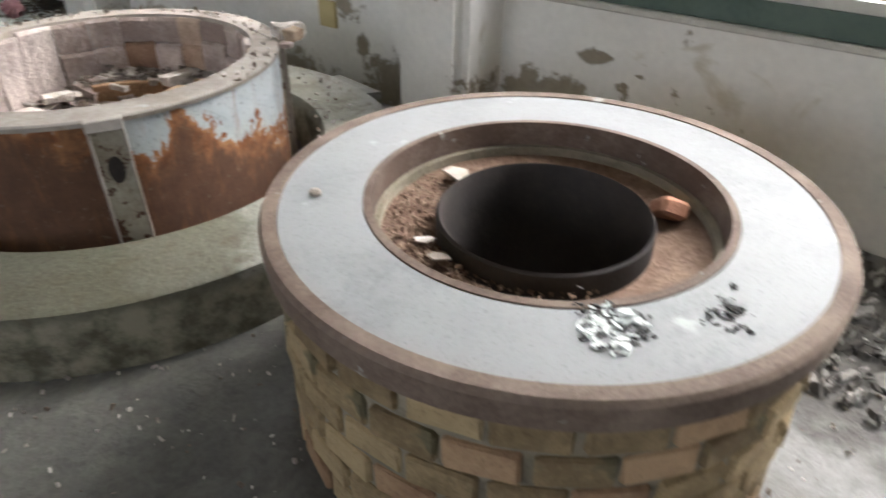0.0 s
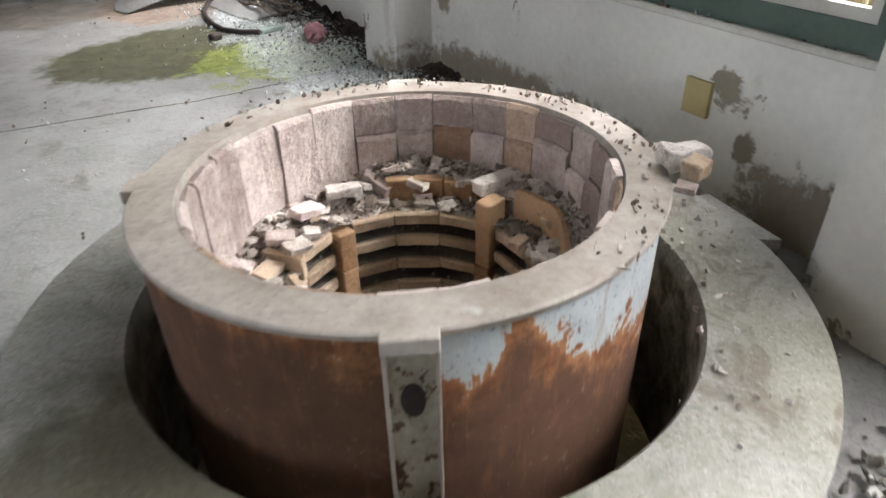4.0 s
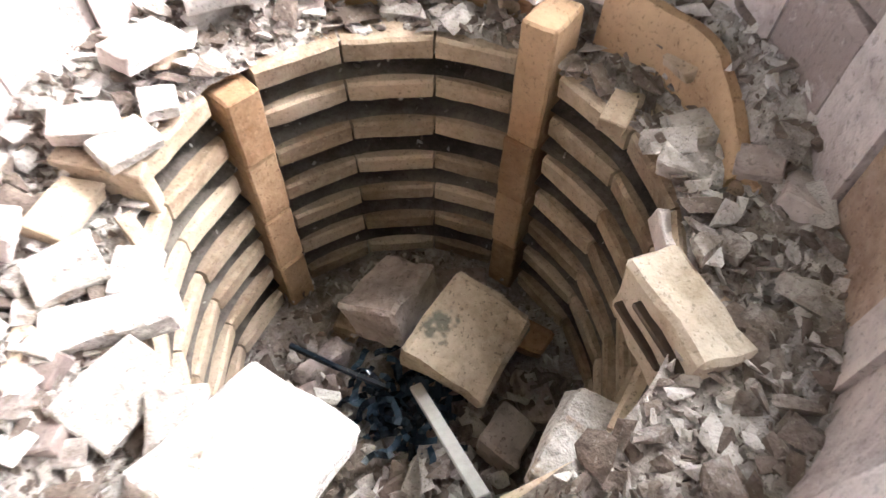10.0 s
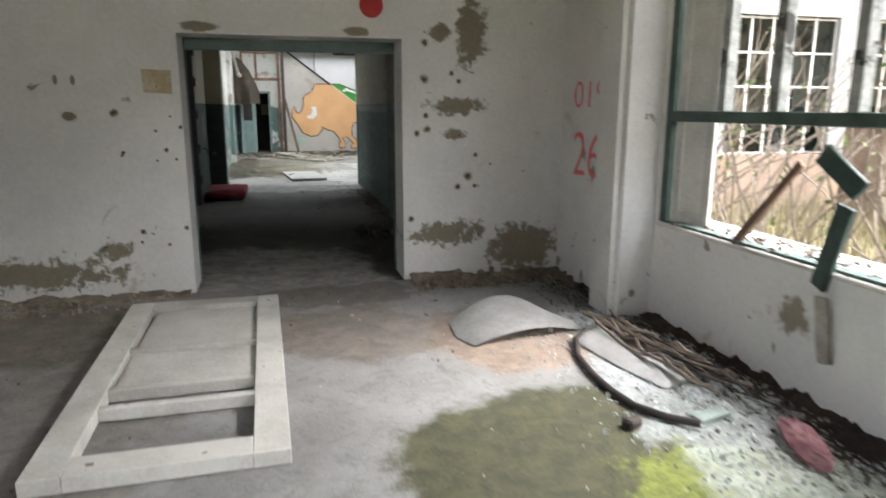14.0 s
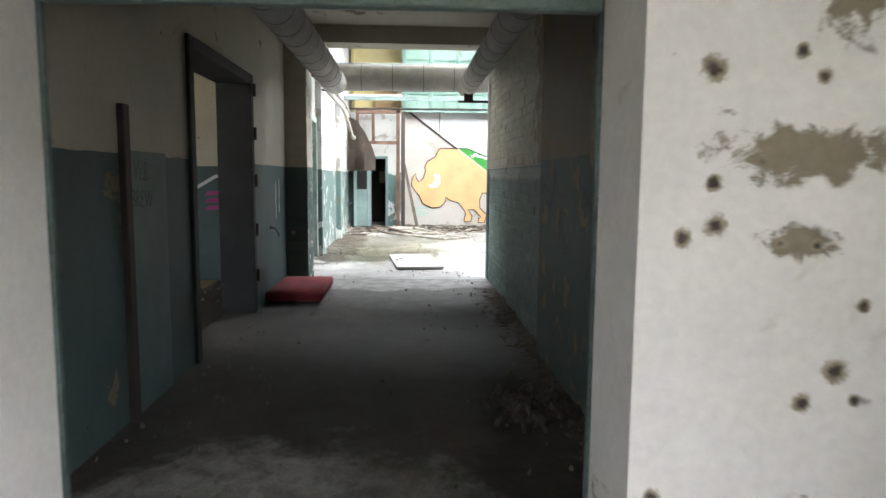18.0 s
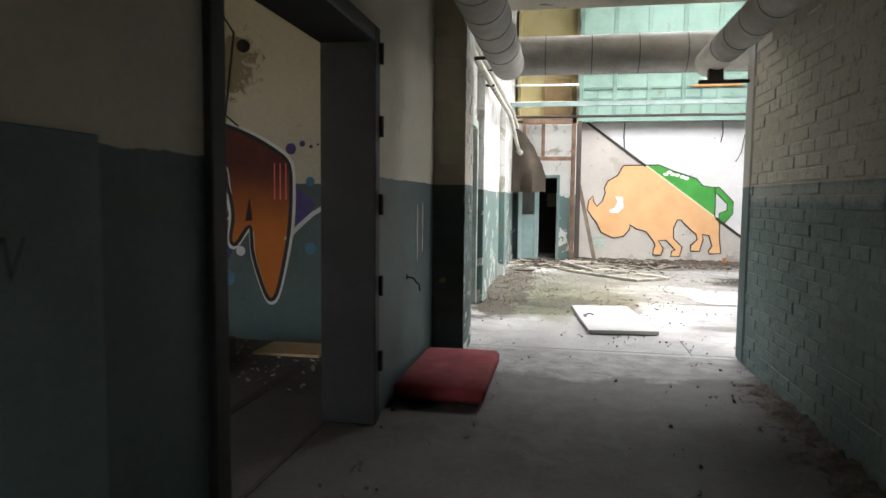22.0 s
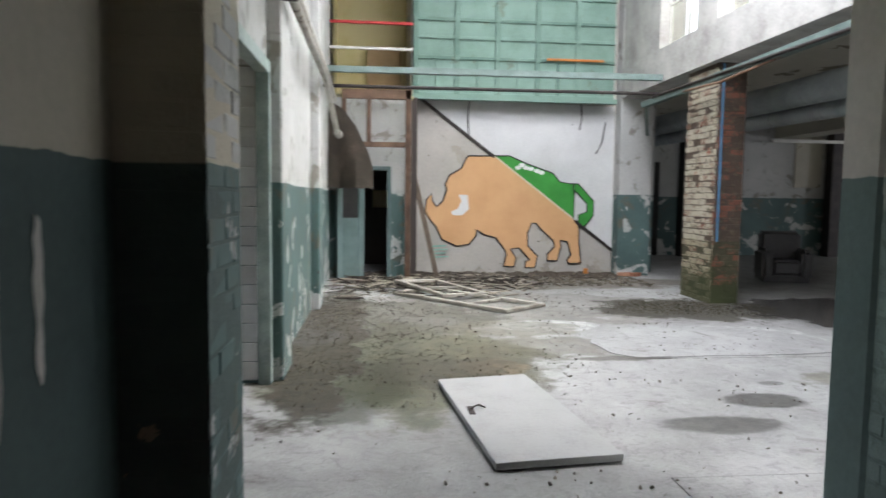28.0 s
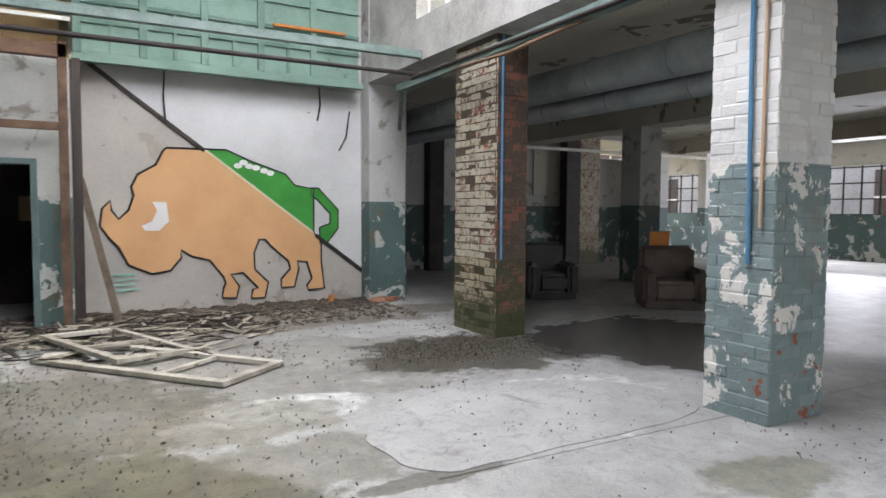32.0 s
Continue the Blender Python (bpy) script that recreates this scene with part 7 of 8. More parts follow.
solo("steel_pipe", tube([(3.24, 22.4, 3.16), (3.24, 14.6, 3.10)], 0.022, 8), DARK_STEEL, "dark pipe along the columns", "pipe", smooth=50)
solo("steel_brace", box((0, -0.03, -0.03), (1.7, 0.03, 0.03), 0.003, pose(3.30, 22.8, 3.10, 0, 12, 66)), STEEL_GREEN, "grey-green steel brace at the pier", "brace")
solo("bent_conduit", tube([(3.28, 21.6, 3.10), (3.20, 20.2, 3.02), (3.28, 19.2, 3.10), (3.4, 18.0, 3.26)], 0.018, 8), WOOD_BROWN, "bent rusty conduit near the brick column", "conduit", smooth=60)
lagged_pipe("wing_pipe", [(4.75, 13.4, 2.96), (4.75, 28.9, 3.10)], 0.20, PIPE_GREY, "thick grey pipe under the wing's ceiling", 1.2)
lagged_pipe("wing_pipe", [(5.0, 13.4, 2.70), (5.0, 28.9, 2.84)], 0.13, PIPE_GREY, "grey pipe below a thicker one", 1.2)
for k, (x, z, r) in enumerate(((-1.90, 3.05, 0.040), (-1.93, 3.25, 0.032))):
    solo("wall_pipe", tube([(x, 14.7, z), (x, 20.6 + k, z - 0.06), (x + 0.03, 22.6, z - 0.55 + 0.3 * k)], r, 12), PIPE_DIRTY, "dirty cream heating pipe along the hall wall", "pipe", "wall pipes", 50)
    solo("pipe_bracket", box((HW, 17.2, z - r - 0.03), (x + 0.05, 17.24, z - r), 0.002), DARK_STEEL, "steel bracket of the wall pipe", "bracket")
solo("pipe_flange", tube([(-1.87, 22.60, 2.50), (-1.84, 22.70, 2.46)], 0.062, 12), PIPE_DIRTY, "white pipe flange at the pipe's end", "flange", smooth=50)

# ---- hall: doorway in the west wall ----
pier = tagged(link("tiled_reveal", boxes(((-2.66, 17.125, 0), (-2.16, 17.40, 2.46))), MORTAR), "white tiled reveal of the doorway", "reveal")
pier["kind"] = "structure"
tile = box((0.003, -0.006, 0.003), (0.247, 0.006, 0.149), 0.003)
tile_me = bpy.data.meshes.new("tile")
tile.to_mesh(tile_me)
tile.free()
tile_me.materials.append(mottled("white_tile", (0.50, 0.50, 0.49), (0.66, 0.66, 0.65), 5, 60, 0.4, 0.001, 0.3))
for r in range(16):
    for i in range(2):
        shared_part("tile", tile_me, pose(-2.66 + 0.25 * i, 17.122, 0.02 + 0.152 * r), pier)
hframe = base("hall_door_frame", (-2.1, 16.2, 0), "pale grey-green door frame without a leaf", "door frame")
for nm, lo, hi in (("jamb", (-2.15, 17.06, 0), (-2.05, 17.15, 2.50)), ("jamb", (-2.15, 15.20, 0), (-2.05, 15.28, 2.50)), ("head", (-2.15, 15.28, 2.40), (-2.05, 17.06, 2.50))):
    part(nm, box(lo, hi, 0.005), MINT_STEEL, hframe)
bars = base("lobby_window", (-5.05, 16.3, 0.8), "small barred window of the room beside the hall", "window")
for i in range(5):
    part("bar", box((-5.07, 15.2 + 0.54 * i, 0.8), (-5.03, 15.25 + 0.54 * i, 2.3)), DARK_STEEL, bars)
for z in (0.8, 1.3, 1.8, 2.26):
    part("bar", box((-5.065, 15.2, z), (-5.035, 17.4, z + 0.04)), DARK_STEEL, bars)

# ---- hall: columns ----
def brick_column(name, x0, y0, x1, y1, top, material, label, seed, near, south=None):
    ob = tagged(link(name, boxes(((x0 + 0.01, y0 + 0.01, 0), (x1 - 0.01, y1 - 0.01, top))), south or material), label, "column")
    ob["kind"] = "structure"
    bh, bl = 0.0885, 0.225
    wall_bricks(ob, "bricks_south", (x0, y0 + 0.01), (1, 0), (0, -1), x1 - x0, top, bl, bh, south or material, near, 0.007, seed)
    wall_bricks(ob, "bricks_west", (x0 + 0.01, y0), (0, 1), (-1, 0), y1 - y0, top, bl, bh, material, near, 0.007, seed + 1)
    return ob


brick_column("column_painted", 3.46, 17.42, 4.08, 17.96, 3.42, BRICK_COLUMN, "brick column painted white over grey-teal with flaking spots", 21, lambda a, z: z < 2.9)
brick_column("column_worn", 3.53, 20.86, 3.97, 21.78, 3.42, BRICK_WORN, "worn brick column with whitewash, moss and bare red brick", 31, lambda a, z: z < 2.9, BRICK_SHADED)
solo("blue_conduit", tube([(3.44, 17.62, 3.4), (3.435, 17.62, 2.6), (3.44, 17.60, 1.1)], 0.016, 10), BLUE_PIPE, "blue conduit down the painted column", "conduit", smooth=60)
solo("orange_conduit", tube([(3.445, 17.52, 3.4), (3.445, 17.52, 1.35)], 0.013, 10), mottled("tan_conduit", (0.4, 0.25, 0.15), (0.55, 0.40, 0.28), 4), "tan conduit down the painted column", "conduit", smooth=60)
solo("blue_conduit", tube([(3.60, 20.84, 3.4), (3.60, 20.84, 0.9)], 0.014, 10), BLUE_PIPE, "blue conduit down the worn brick column", "conduit", smooth=60)
for x in (9.6, 15.4):
    for y in (14.4, 17.7, 21.15, 24.6):
        ob = tagged(link("column_wing", box((x, y, 0), (x + 0.6, y + 0.55, 3.62), 0.01), HALL if (int(x) + int(y)) % 3 == 0 else BRICK_WORN), "distant column in the dim wing", "column")
        ob["kind"] = "structure"
for y in (27.6,):
    setting("column_row_%d" % int(y), box((3.45, y, 0), (4.05, y + 0.55, 3.62), 0.01), BRICK_WORN, "distant brick column")
setting("beam_wing", boxes(*[((x - 0.05, 13.3, 3.2), (x + 0.65, 29.0, 3.62)) for x in (9.6, 15.4)]), CEIL, "concrete beams of the wing")


# east wall of the wing with its windows
def wing_wall():
    x0, x1 = 20.0, 20.3
    bays = [14.6 + 3.4 * i for i in range(6)]
    pairs = [((x0, 13.0, 0), (x1, 34, 0.9)), ((x0, 13.0, 2.9), (x1, 34, 3.62))]
    edges = [13.0] + [v for b in bays for v in (b, b + 2.2)] + [34.0]
    pairs += [((x0, a, 0.9), (x1, b, 2.9)) for a, b in zip(edges[::2], edges[1::2])]
    pairs += [((x0, b, 0.9), (x1, b + 2.2, 1.4)) for b in bays[1:]]
    setting("wall_wing_east", boxes(*pairs), HALL, "far white over teal wall with windows")
    for b in bays:
        w = base("wing_window", (x0 + 0.15, b + 1.1, 0.9), "steel window with many small panes, far off", "window", "wing windows")
        part("frame", boxes(*([((x0 + 0.13, b + 0.02 + 0.54 * i, 0.9), (x0 + 0.17, b + 0.06 + 0.54 * i, 2.9)) for i in range(5)] + [((x0 + 0.135, b, 0.9 + 0.48 * i), (x0 + 0.165, b + 2.2, 0.94 + 0.48 * i)) for i in range(5)])), DARK_STEEL, w)


wing_wall()


def armchair(name, at, turn, cloth, label, w=0.85):
    ob = base(name, at, label, "armchair")
    m = Matrix.Translation(at) @ pose(0, 0, 0, 0, 0, turn)
    for nm, lo, hi in (("seat", (-w / 2 + 0.16, -0.40, 0.12), (w / 2 - 0.16, 0.28, 0.42)), ("backrest", (-w / 2 + 0.06, 0.20, 0.12), (w / 2 - 0.06, 0.44, 0.92)), ("armrest", (-w / 2, -0.42, 0.05), (-w / 2 + 0.19, 0.36, 0.60)), ("armrest", (w / 2 - 0.19, -0.42, 0.05), (w / 2, 0.36, 0.60)), ("base_frame", (-w / 2 + 0.04, -0.38, 0.0), (w / 2 - 0.04, 0.40, 0.13))):
        bm = box(lo, hi)
        bevel(bm, 0.06 if nm != "base_frame" else 0.01, 3)
        bmesh.ops.subdivide_edges(bm, edges=list(bm.edges), cuts=1)
        for v in bm.verts:
            v.co += 0.012 * noise.noise_vector(v.co * 7)
        bmesh.ops.transform(bm, matrix=m, verts=bm.verts)
        part(nm, bm, cloth, ob, smooth=60)
    return ob


armchair("armchair", (6.35, 23.5, 0), -20, LEATHER, "collapsed black leather armchair on the wet floor")
armchair("armchair", (7.35, 21.75, 0), -35, BROWN_CLOTH, "filthy brown armchair with torn cover", 0.95)
setting("pier_wing_brick", box((11.48, 28.62, 0), (12.18, 29.0, 3.6), 0.01), BRICK_WORN, "worn brick pier in the wing")
setting("pier_wing_white", box((13.65, 28.5, 0), (14.4, 29.0, 3.2), 0.01), HALL, "white over teal pier in the wing")
setting("post_wing_1", box((10.95, 28.55, 0), (11.42, 28.85, 3.6), 0.01), DARK_STEEL, "dark steel post in the wing")
setting("post_wing_2", box((6.75, 28.5, 0), (7.15, 28.8, 3.6), 0.01), DARK_STEEL, "dark post in the wing")
# flat black sheet paints the darkness of an open doorway
setting("door_wing", box((5.45, 28.94, 0), (6.30, 29.0, 2.5), 0.01), BLACK_PAINT, "black sheet standing for a dark doorway in the wing")
setting("trim_wing_panel", box((10.15, 28.96, 1.87), (10.93, 29.0, 3.6), 0.01), CEIL, "brown stained panel on the wing's wall")
solo("wing_rail", box((9.0, 28.2, 3.02), (16.0, 28.26, 3.10), 0.004), WOOD_WHITE, "pale rail under the wing's windows", "rail")
solo("orange_rag", block(0.30, 0.04, 0.22, pose(7.32, 21.96, 0.93, 10, 0, -35), 0.01), ORANGE_CLOTH, "orange rag on the armchair's back", "rag")

# ---- hall: things on the floor ----
slab = base("door_slab", (-0.3, 16.2, 0), "pale flush door leaf lying flat on the floor", "door")
sb = plate([(-0.59, 15.30), (0.15, 15.38), (-0.03, 17.07), (-0.75, 16.95)], 0.042, Matrix.Translation((0, 0, 0.012)))
bevel(sb, 0.003)
part("leaf", sb, mottled("dusty_pale_board", (0.24, 0.24, 0.225), (0.37, 0.37, 0.355), 2.5, 40, 0.75, 0.002), slab)
part("underside", plate([(-0.57, 15.33), (0.13, 15.41), (-0.05, 17.04), (-0.73, 16.93)], 0.012, Matrix.Identity(4)), DARK_STEEL, slab)
hd = base("lock_plate", (-0.60, 16.2, 0.054), "bent dark door handle on the fallen door", "handle")
part("plate", box((-0.62, 16.10, 0.054), (-0.58, 16.26, 0.060), 0.002), DARK_STEEL, hd)
part("lever", tube([(-0.60, 16.20, 0.058), (-0.58, 16.21, 0.07), (-0.54, 16.24, 0.075), (-0.50, 16.21, 0.065)], 0.006, 8), DARK_STEEL, hd, smooth=60)


OLD_WOOD = mottled("weathered_pale_wood", (0.22, 0.20, 0.165), (0.46, 0.43, 0.37), 4, 50, 0.85, 0.003, spots=((0.14, 0.11, 0.08), 7, 0.6))


def fallen_frame(name, m, w, l, bars, label, mt=WOOD_WHITE, thick=0.045, rail=0.10):
    ob = base(name, m.translation, label, "window frame")
    pieces = [((0, 0, 0), (rail, l, thick)), ((w - rail, 0, 0), (w, l, thick)), ((rail, 0, 0), (w - rail, rail, thick)), ((rail, l - rail, 0), (w - rail, l, thick))] + [((rail, b, 0.004), (w - rail, b + 0.05, thick - 0.004)) for b in bars]
    for i, (lo, hi) in enumerate(pieces):
        part("stile" if i < 2 else "rail", box(lo, hi, 0.004, m), mt, ob)
    return ob


fallen_frame("window_sash", pose(0.42, 20.10, 0.012, 0, 0, 40) @ pose(0, 0, 0), 0.85, 2.2, (0.7, 1.35), "pale weathered window frame lying on the floor", mt=OLD_WOOD, rail=0.09)
fallen_frame("window_sash", pose(-0.30, 21.15, 0.06, 1, 2, 24), 0.8, 1.6, (0.75,), "pale weathered window frame lying over another", mt=OLD_WOOD, rail=0.08)
floor_door = fallen_frame("panelled_door", pose(-1.92, 3.86, 0.004, 0, 0, 1), 1.06, 2.48, (0.62, 0.85, 1.45), "pale wooden door frame with panels lying on the floor", rail=0.16, thick=0.075)
PANEL_PAINT = mottled("dusty_panel_paint", (0.40, 0.39, 0.355), (0.58, 0.57, 0.53), 3, 40, 0.8, 0.003, speck=0.3)
for lo, hi in (((-1.765, 4.77, 0.012), (-1.015, 5.30, 0.052)), ((-1.765, 5.36, 0.012), (-1.015, 6.17, 0.052))):
    part("panel", box(lo, hi, 0.004), PANEL_PAINT, floor_door, "dusty pale panel")
solo("tin_can", lathe([(0, 0), (0.045, 0), (0.045, 0.12), (0.04, 0.124), (0, 0.122)], 16, centre=(2.86, 24.42)), ORANGE_CLOTH, "small orange can by the mural wall", "can", smooth=50)
for i, (x, y, rz) in enumerate(((3.62, 24.22, 10), (3.78, 24.18, 30), (3.52, 24.15, -15))):
    solo("loose_brick", block(0.22, 0.11, 0.07, pose(x, y, 0.0, 0, 0, rz), 0.004), RED_BRICK, "loose red brick by the pier", "brick", "bricks by the pier")

# ---- room: a crack across the screed ----
crack_rng = random.Random(31)
line = [(-3.2, 2.95), (-0.73, 2.705), (0.33, 2.578), (0.95, 2.60)]
cbm = bm_new()
for (xa, ya), (xb, yb) in zip(line, line[1:]):
    n = max(2, int((xb - xa) / 0.12))
    for i in range(n):
        f0, f1 = i / n, (i + 1) / n
        w = crack_rng.uniform(0.0015, 0.005)
        o = crack_rng.uniform(-0.006, 0.006)
        p0, p1 = (xa + (xb - xa) * f0, ya + (yb - ya) * f0 + o), (xa + (xb - xa) * f1, ya + (yb - ya) * f1 + o)
        vs = [cbm.verts.new((x, y + s * w, z)) for z in (0.0, 0.0015) for (x, y), s in ((p0, -1), (p1, -1), (p1, 1), (p0, 1))]
        for f in ((4, 5, 6, 7), (0, 1, 5, 4), (2, 3, 7, 6), (1, 2, 6, 5), (3, 0, 4, 7)):
            cbm.faces.new([vs[k] for k in f])
crack = setting("floor_crack", cbm, DIRT, "dark hairline crack across the screed")
solo("dry_leaf", plate([(-0.05, 0.0), (-0.01, -0.03), (0.05, -0.012), (0.03, 0.02), (-0.02, 0.03)], 0.006, pose(-0.04, 1.70, 0.001, 0, 0, 30)), DIRT, "dark dry leaf clump on the floor", "leaf")

# ---- room: things on the floor ----
def buckled_sheet(name, cx, cy, sx, sy, rz, lift, label):
    bm = bm_new()
    n = 10
    vs = [[bm.verts.new((sx * (i / n - 0.5) * (1 - 0.25 * abs(j / n - 0.4)), sy * (j / n - 0.5), 0.012 + lift * max(0, math.sin(math.pi * i / n)) * (0.4 + 0.6 * j / n) * 0.8)) for j in range(n + 1)] for i in range(n + 1)]
    for i in range(n):
        for j in range(n):
            bm.faces.new((vs[i][j], vs[i + 1][j], vs[i + 1][j + 1], vs[i][j + 1]))
    bmesh.ops.solidify(bm, geom=bm.faces[:], thickness=0.006)
    bmesh.ops.transform(bm, matrix=pose(cx, cy, 0, 0, 0, rz), verts=bm.verts)
    return solo(name, bm, mottled(name + "_skin", (0.40, 0.40, 0.38), (0.66, 0.66, 0.64), 4, 40, 0.7, 0.002, spots=((0.2, 0.15, 0.1), 5, 0.66)), label, "sheet", smooth=50)


buckled_sheet("buckled_sheet", 0.70, 5.36, 0.92, 0.5, 8, 0.20, "buckled pale sheet of board on the floor")
buckled_sheet("buckled_sheet", 1.24, 4.62, 0.40, 0.85, 12, 0.06, "bent pale sheet beneath the window")
solo("rubber_hose", tube([(1.10, 5.06, 0.05), (0.99, 4.97, 0.03), (0.88, 4.7, 0.022), (0.84, 4.42, 0.022), (0.835, 4.2, 0.022), (0.86, 4.0, 0.022), (0.95, 3.84, 0.024), (1.06, 3.73, 0.03)], 0.02, 10), DARK_STEEL, "dark curved hose on the floor", "hose", smooth=60)
solo("green_slab", block(0.08, 0.22, 0.03, pose(1.06, 1.80, 0.006, 0, 0, 62), 0.004), mottled("grey_green_slab", (0.07, 0.11, 0.10), (0.16, 0.21, 0.20), 5), "grey-green tile block among debris", "tile block")
solo("green_slab", block(0.20, 0.08, 0.03, pose(1.17, 3.81, 0.006, 0, 0, 12), 0.004), MINT_STEEL, "grey-green tile block by the hose", "tile block")
solo("dark_stone", block(0.09, 0.07, 0.05, pose(0.75, 3.83, 0, 0, 0, 20), 0.012), DARK_STEEL, "small dark stone on the floor", "stone")
solo("wall_box", boxes(((WX - 0.02, 0.20, 0.36), (WX + 0.01, 0.32, 0.50))), mottled("ochre_box", (0.35, 0.28, 0.12), (0.5, 0.42, 0.22), 4), "broken ochre wall socket box", "socket")

rng = random.Random(17)


def bits(n, x0, x1, y0, y1, s0, s1, z=0.004, tilt=180.0, pull=None):
    out = []
    while len(out) < n:
        x, y = rng.uniform(x0, x1), rng.uniform(y0, y1)
        if pull and rng.random() > pull(x, y):
            continue
        s = rng.uniform(s0, s1) ** 1.0
        out.append(tumbled(rng, x, y, z + s * 0.15, s, tilt))
    return out


strew("window_debris", FLAKES, bits(6500, 0.5, 1.72, 1.0, 5.6, 0.005, 0.03, pull=lambda x, y: ((x - 0.5) / 1.3) ** 1.6), DEBRIS, "pale glass and plaster crumbs under the windows", "debris")
strew("window_litter", LUMPS, bits(6500, 1.0, 1.76, 0.9, 6.4, 0.004, 0.024, pull=lambda x, y: ((x - 1.0) / 0.75) ** 3), DIRT, "dark rotten litter along the wall", "litter")
strew("furnace_grit", ROCKS, bits(1500, -1.6, 1.7, -3.4, -0.7, 0.004, 0.018), RUBBLE, "scattered grit on the floor", "grit")
strew("pale_heap", FLAKES, bits(2200, 0.85, 1.75, -3.2, -0.95, 0.012, 0.06, 0.015), mottled("grey_shards", (0.09, 0.085, 0.075), (0.46, 0.45, 0.42), 8, 60, 0.9, 0.004, isl=0.8), "heap of greyish plaster flakes by the wall", "rubble")
strew("room_crumbs", ROCKS, bits(420, -3.5, 1.4, 0.9, 6.7, 0.006, 0.022), RUBBLE, "scattered crumbs on the floor", "crumbs")
strew("wall_foot_rubble", ROCKS, bits(260, 0.3, 1.66, 6.45, 6.83, 0.02, 0.10), mottled("brown_plaster_lumps", (0.12, 0.09, 0.06), (0.34, 0.29, 0.22), 8), "brown plaster lumps along the wall's foot", "rubble")
strew("wall_foot_rubble_west", ROCKS, bits(220, -4.4, -1.7, 6.4, 6.83, 0.015, 0.06), mottled("brown_plaster_crumbs", (0.14, 0.11, 0.08), (0.36, 0.31, 0.24), 8), "brown plaster crumbs along the wall's foot", "rubble")
strew("corridor_debris", FLAKES, bits(260, CW, CE, 7.3, 14.3, 0.01, 0.045, pull=lambda x, y: 0.08 + 0.9 * abs((x + 0.67) / 1.4) ** 3), mottled("brown_chips", (0.07, 0.055, 0.04), (0.22, 0.18, 0.13), 8), "brown paint chips and leaves on the corridor floor", "debris")
strew("hall_debris", FLAKES, bits(3200, -2.0, 4.0, 14.6, 24.4, 0.004, 0.03, pull=lambda x, y: (0.12 + 0.88 * ((y - 14.5) / 10) ** 2) * (0.15 + 0.85 * max(0, 2 * noise.noise(Vector((x * 1.3, y * 1.3, 4)))))), mottled("dark_chips", (0.07, 0.06, 0.045), (0.3, 0.27, 0.22), 8), "dark chips and leaves on the hall floor", "debris")
strew("moss_bed", LUMPS, bits(3600, 1.7, 4.4, 19.6, 21.4, 0.004, 0.016, pull=lambda x, y: max(0, 1 - ((x - 3.1) / 1.3) ** 2 - ((y - 20.6) / 0.8) ** 2)), MOSS, "moss and litter round the brick column", "moss")
strew("west_moss", LUMPS, bits(3400, -2.05, 0.1, 17.0, 22.8, 0.003, 0.013, pull=lambda x, y: max(0, 1 - (x + 2.05) / 2.1) ** 2 * (0.2 + 0.8 * max(0, noise.noise(Vector((x * 3, y * 3, 1))) + 0.4))), MOSS, "mossy crumbs along the hall wall", "moss")
strew("north_litter", FLAKES, bits(1200, -1.6, 3.6, 22.7, 24.5, 0.02, 0.10, 0.004, 25), mottled("brown_litter", (0.05, 0.04, 0.03), (0.24, 0.20, 0.15), 8), "splinters and litter below the mural", "litter")
strew("rim_dust", FLAKES, [tumbled(rng, F1[0] + r * math.cos(a), F1[1] + r * math.sin(a), 0.592, s) for a, r, s in [(rng.uniform(-1.4, 2.2), rng.uniform(0.60, 0.695), rng.uniform(0.006, 0.026)) for _ in range(190)]], RUBBLE, "crumbs lying on the furnace rim", "crumbs")
strew("plinth_crumbs", FLAKES, [tumbled(rng, F1[0] + r * math.cos(a), F1[1] + r * math.sin(a), 0.236, s) for a, r, s in [(rng.uniform(-1.3, 1.2), rng.uniform(0.80, 1.08), rng.uniform(0.008, 0.035)) for _ in range(140)]], WHITE_STONE, "whitish flakes on the plinth", "crumbs")

strew("brown_chips", FLAKES, bits(2600, 0.25, 1.75, 0.9, 2.5, 0.006, 0.03, pull=lambda x, y: max(0, 1 - ((x - 1.15) / 0.75) ** 2 - ((y - 1.6) / 0.75) ** 2) * (0.3 + max(0, noise.noise(Vector((x * 5, y * 5, 8)))))), mottled("brown_plaster_flakes", (0.055, 0.042, 0.03), (0.22, 0.17, 0.125), 8, isl=0.7), "brown crumbled plaster chips on the floor", "chips")
strew("west_litter", FLAKES, bits(2800, -2.05, 0.9, 16.4, 22.6, 0.003, 0.020, pull=lambda x, y: max(0, 1 - (x + 2.05) / 2.9) ** 1.3 * (0.15 + max(0, 1.6 * noise.noise(Vector((x * 2.2, y * 2.2, 6)))))), mottled("mossy_chips", (0.05, 0.046, 0.028), (0.21, 0.195, 0.135), 8, isl=0.6), "mossy chips and dead leaves along the hall wall", "litter")

for nm, shapes, n, mt, lab in (("sill_debris", FLAKES, 900, DEBRIS, "glass splinters and plaster crumbs on the window sills"), ("sill_litter", LUMPS, 700, DIRT, "dark rotten litter on the window sills")):
    strew(nm, shapes, bits(n, 1.76, 2.1, -0.9, 5.3, 0.008, 0.045, SILL - 0.002, pull=lambda x, y: 0.0 if 2.25 < y < 2.85 or -0.97 < y < -0.38 else max(0.05, noise.noise(Vector((x * 4, y * 4, 2))) + 0.35)), mt, lab, "debris")

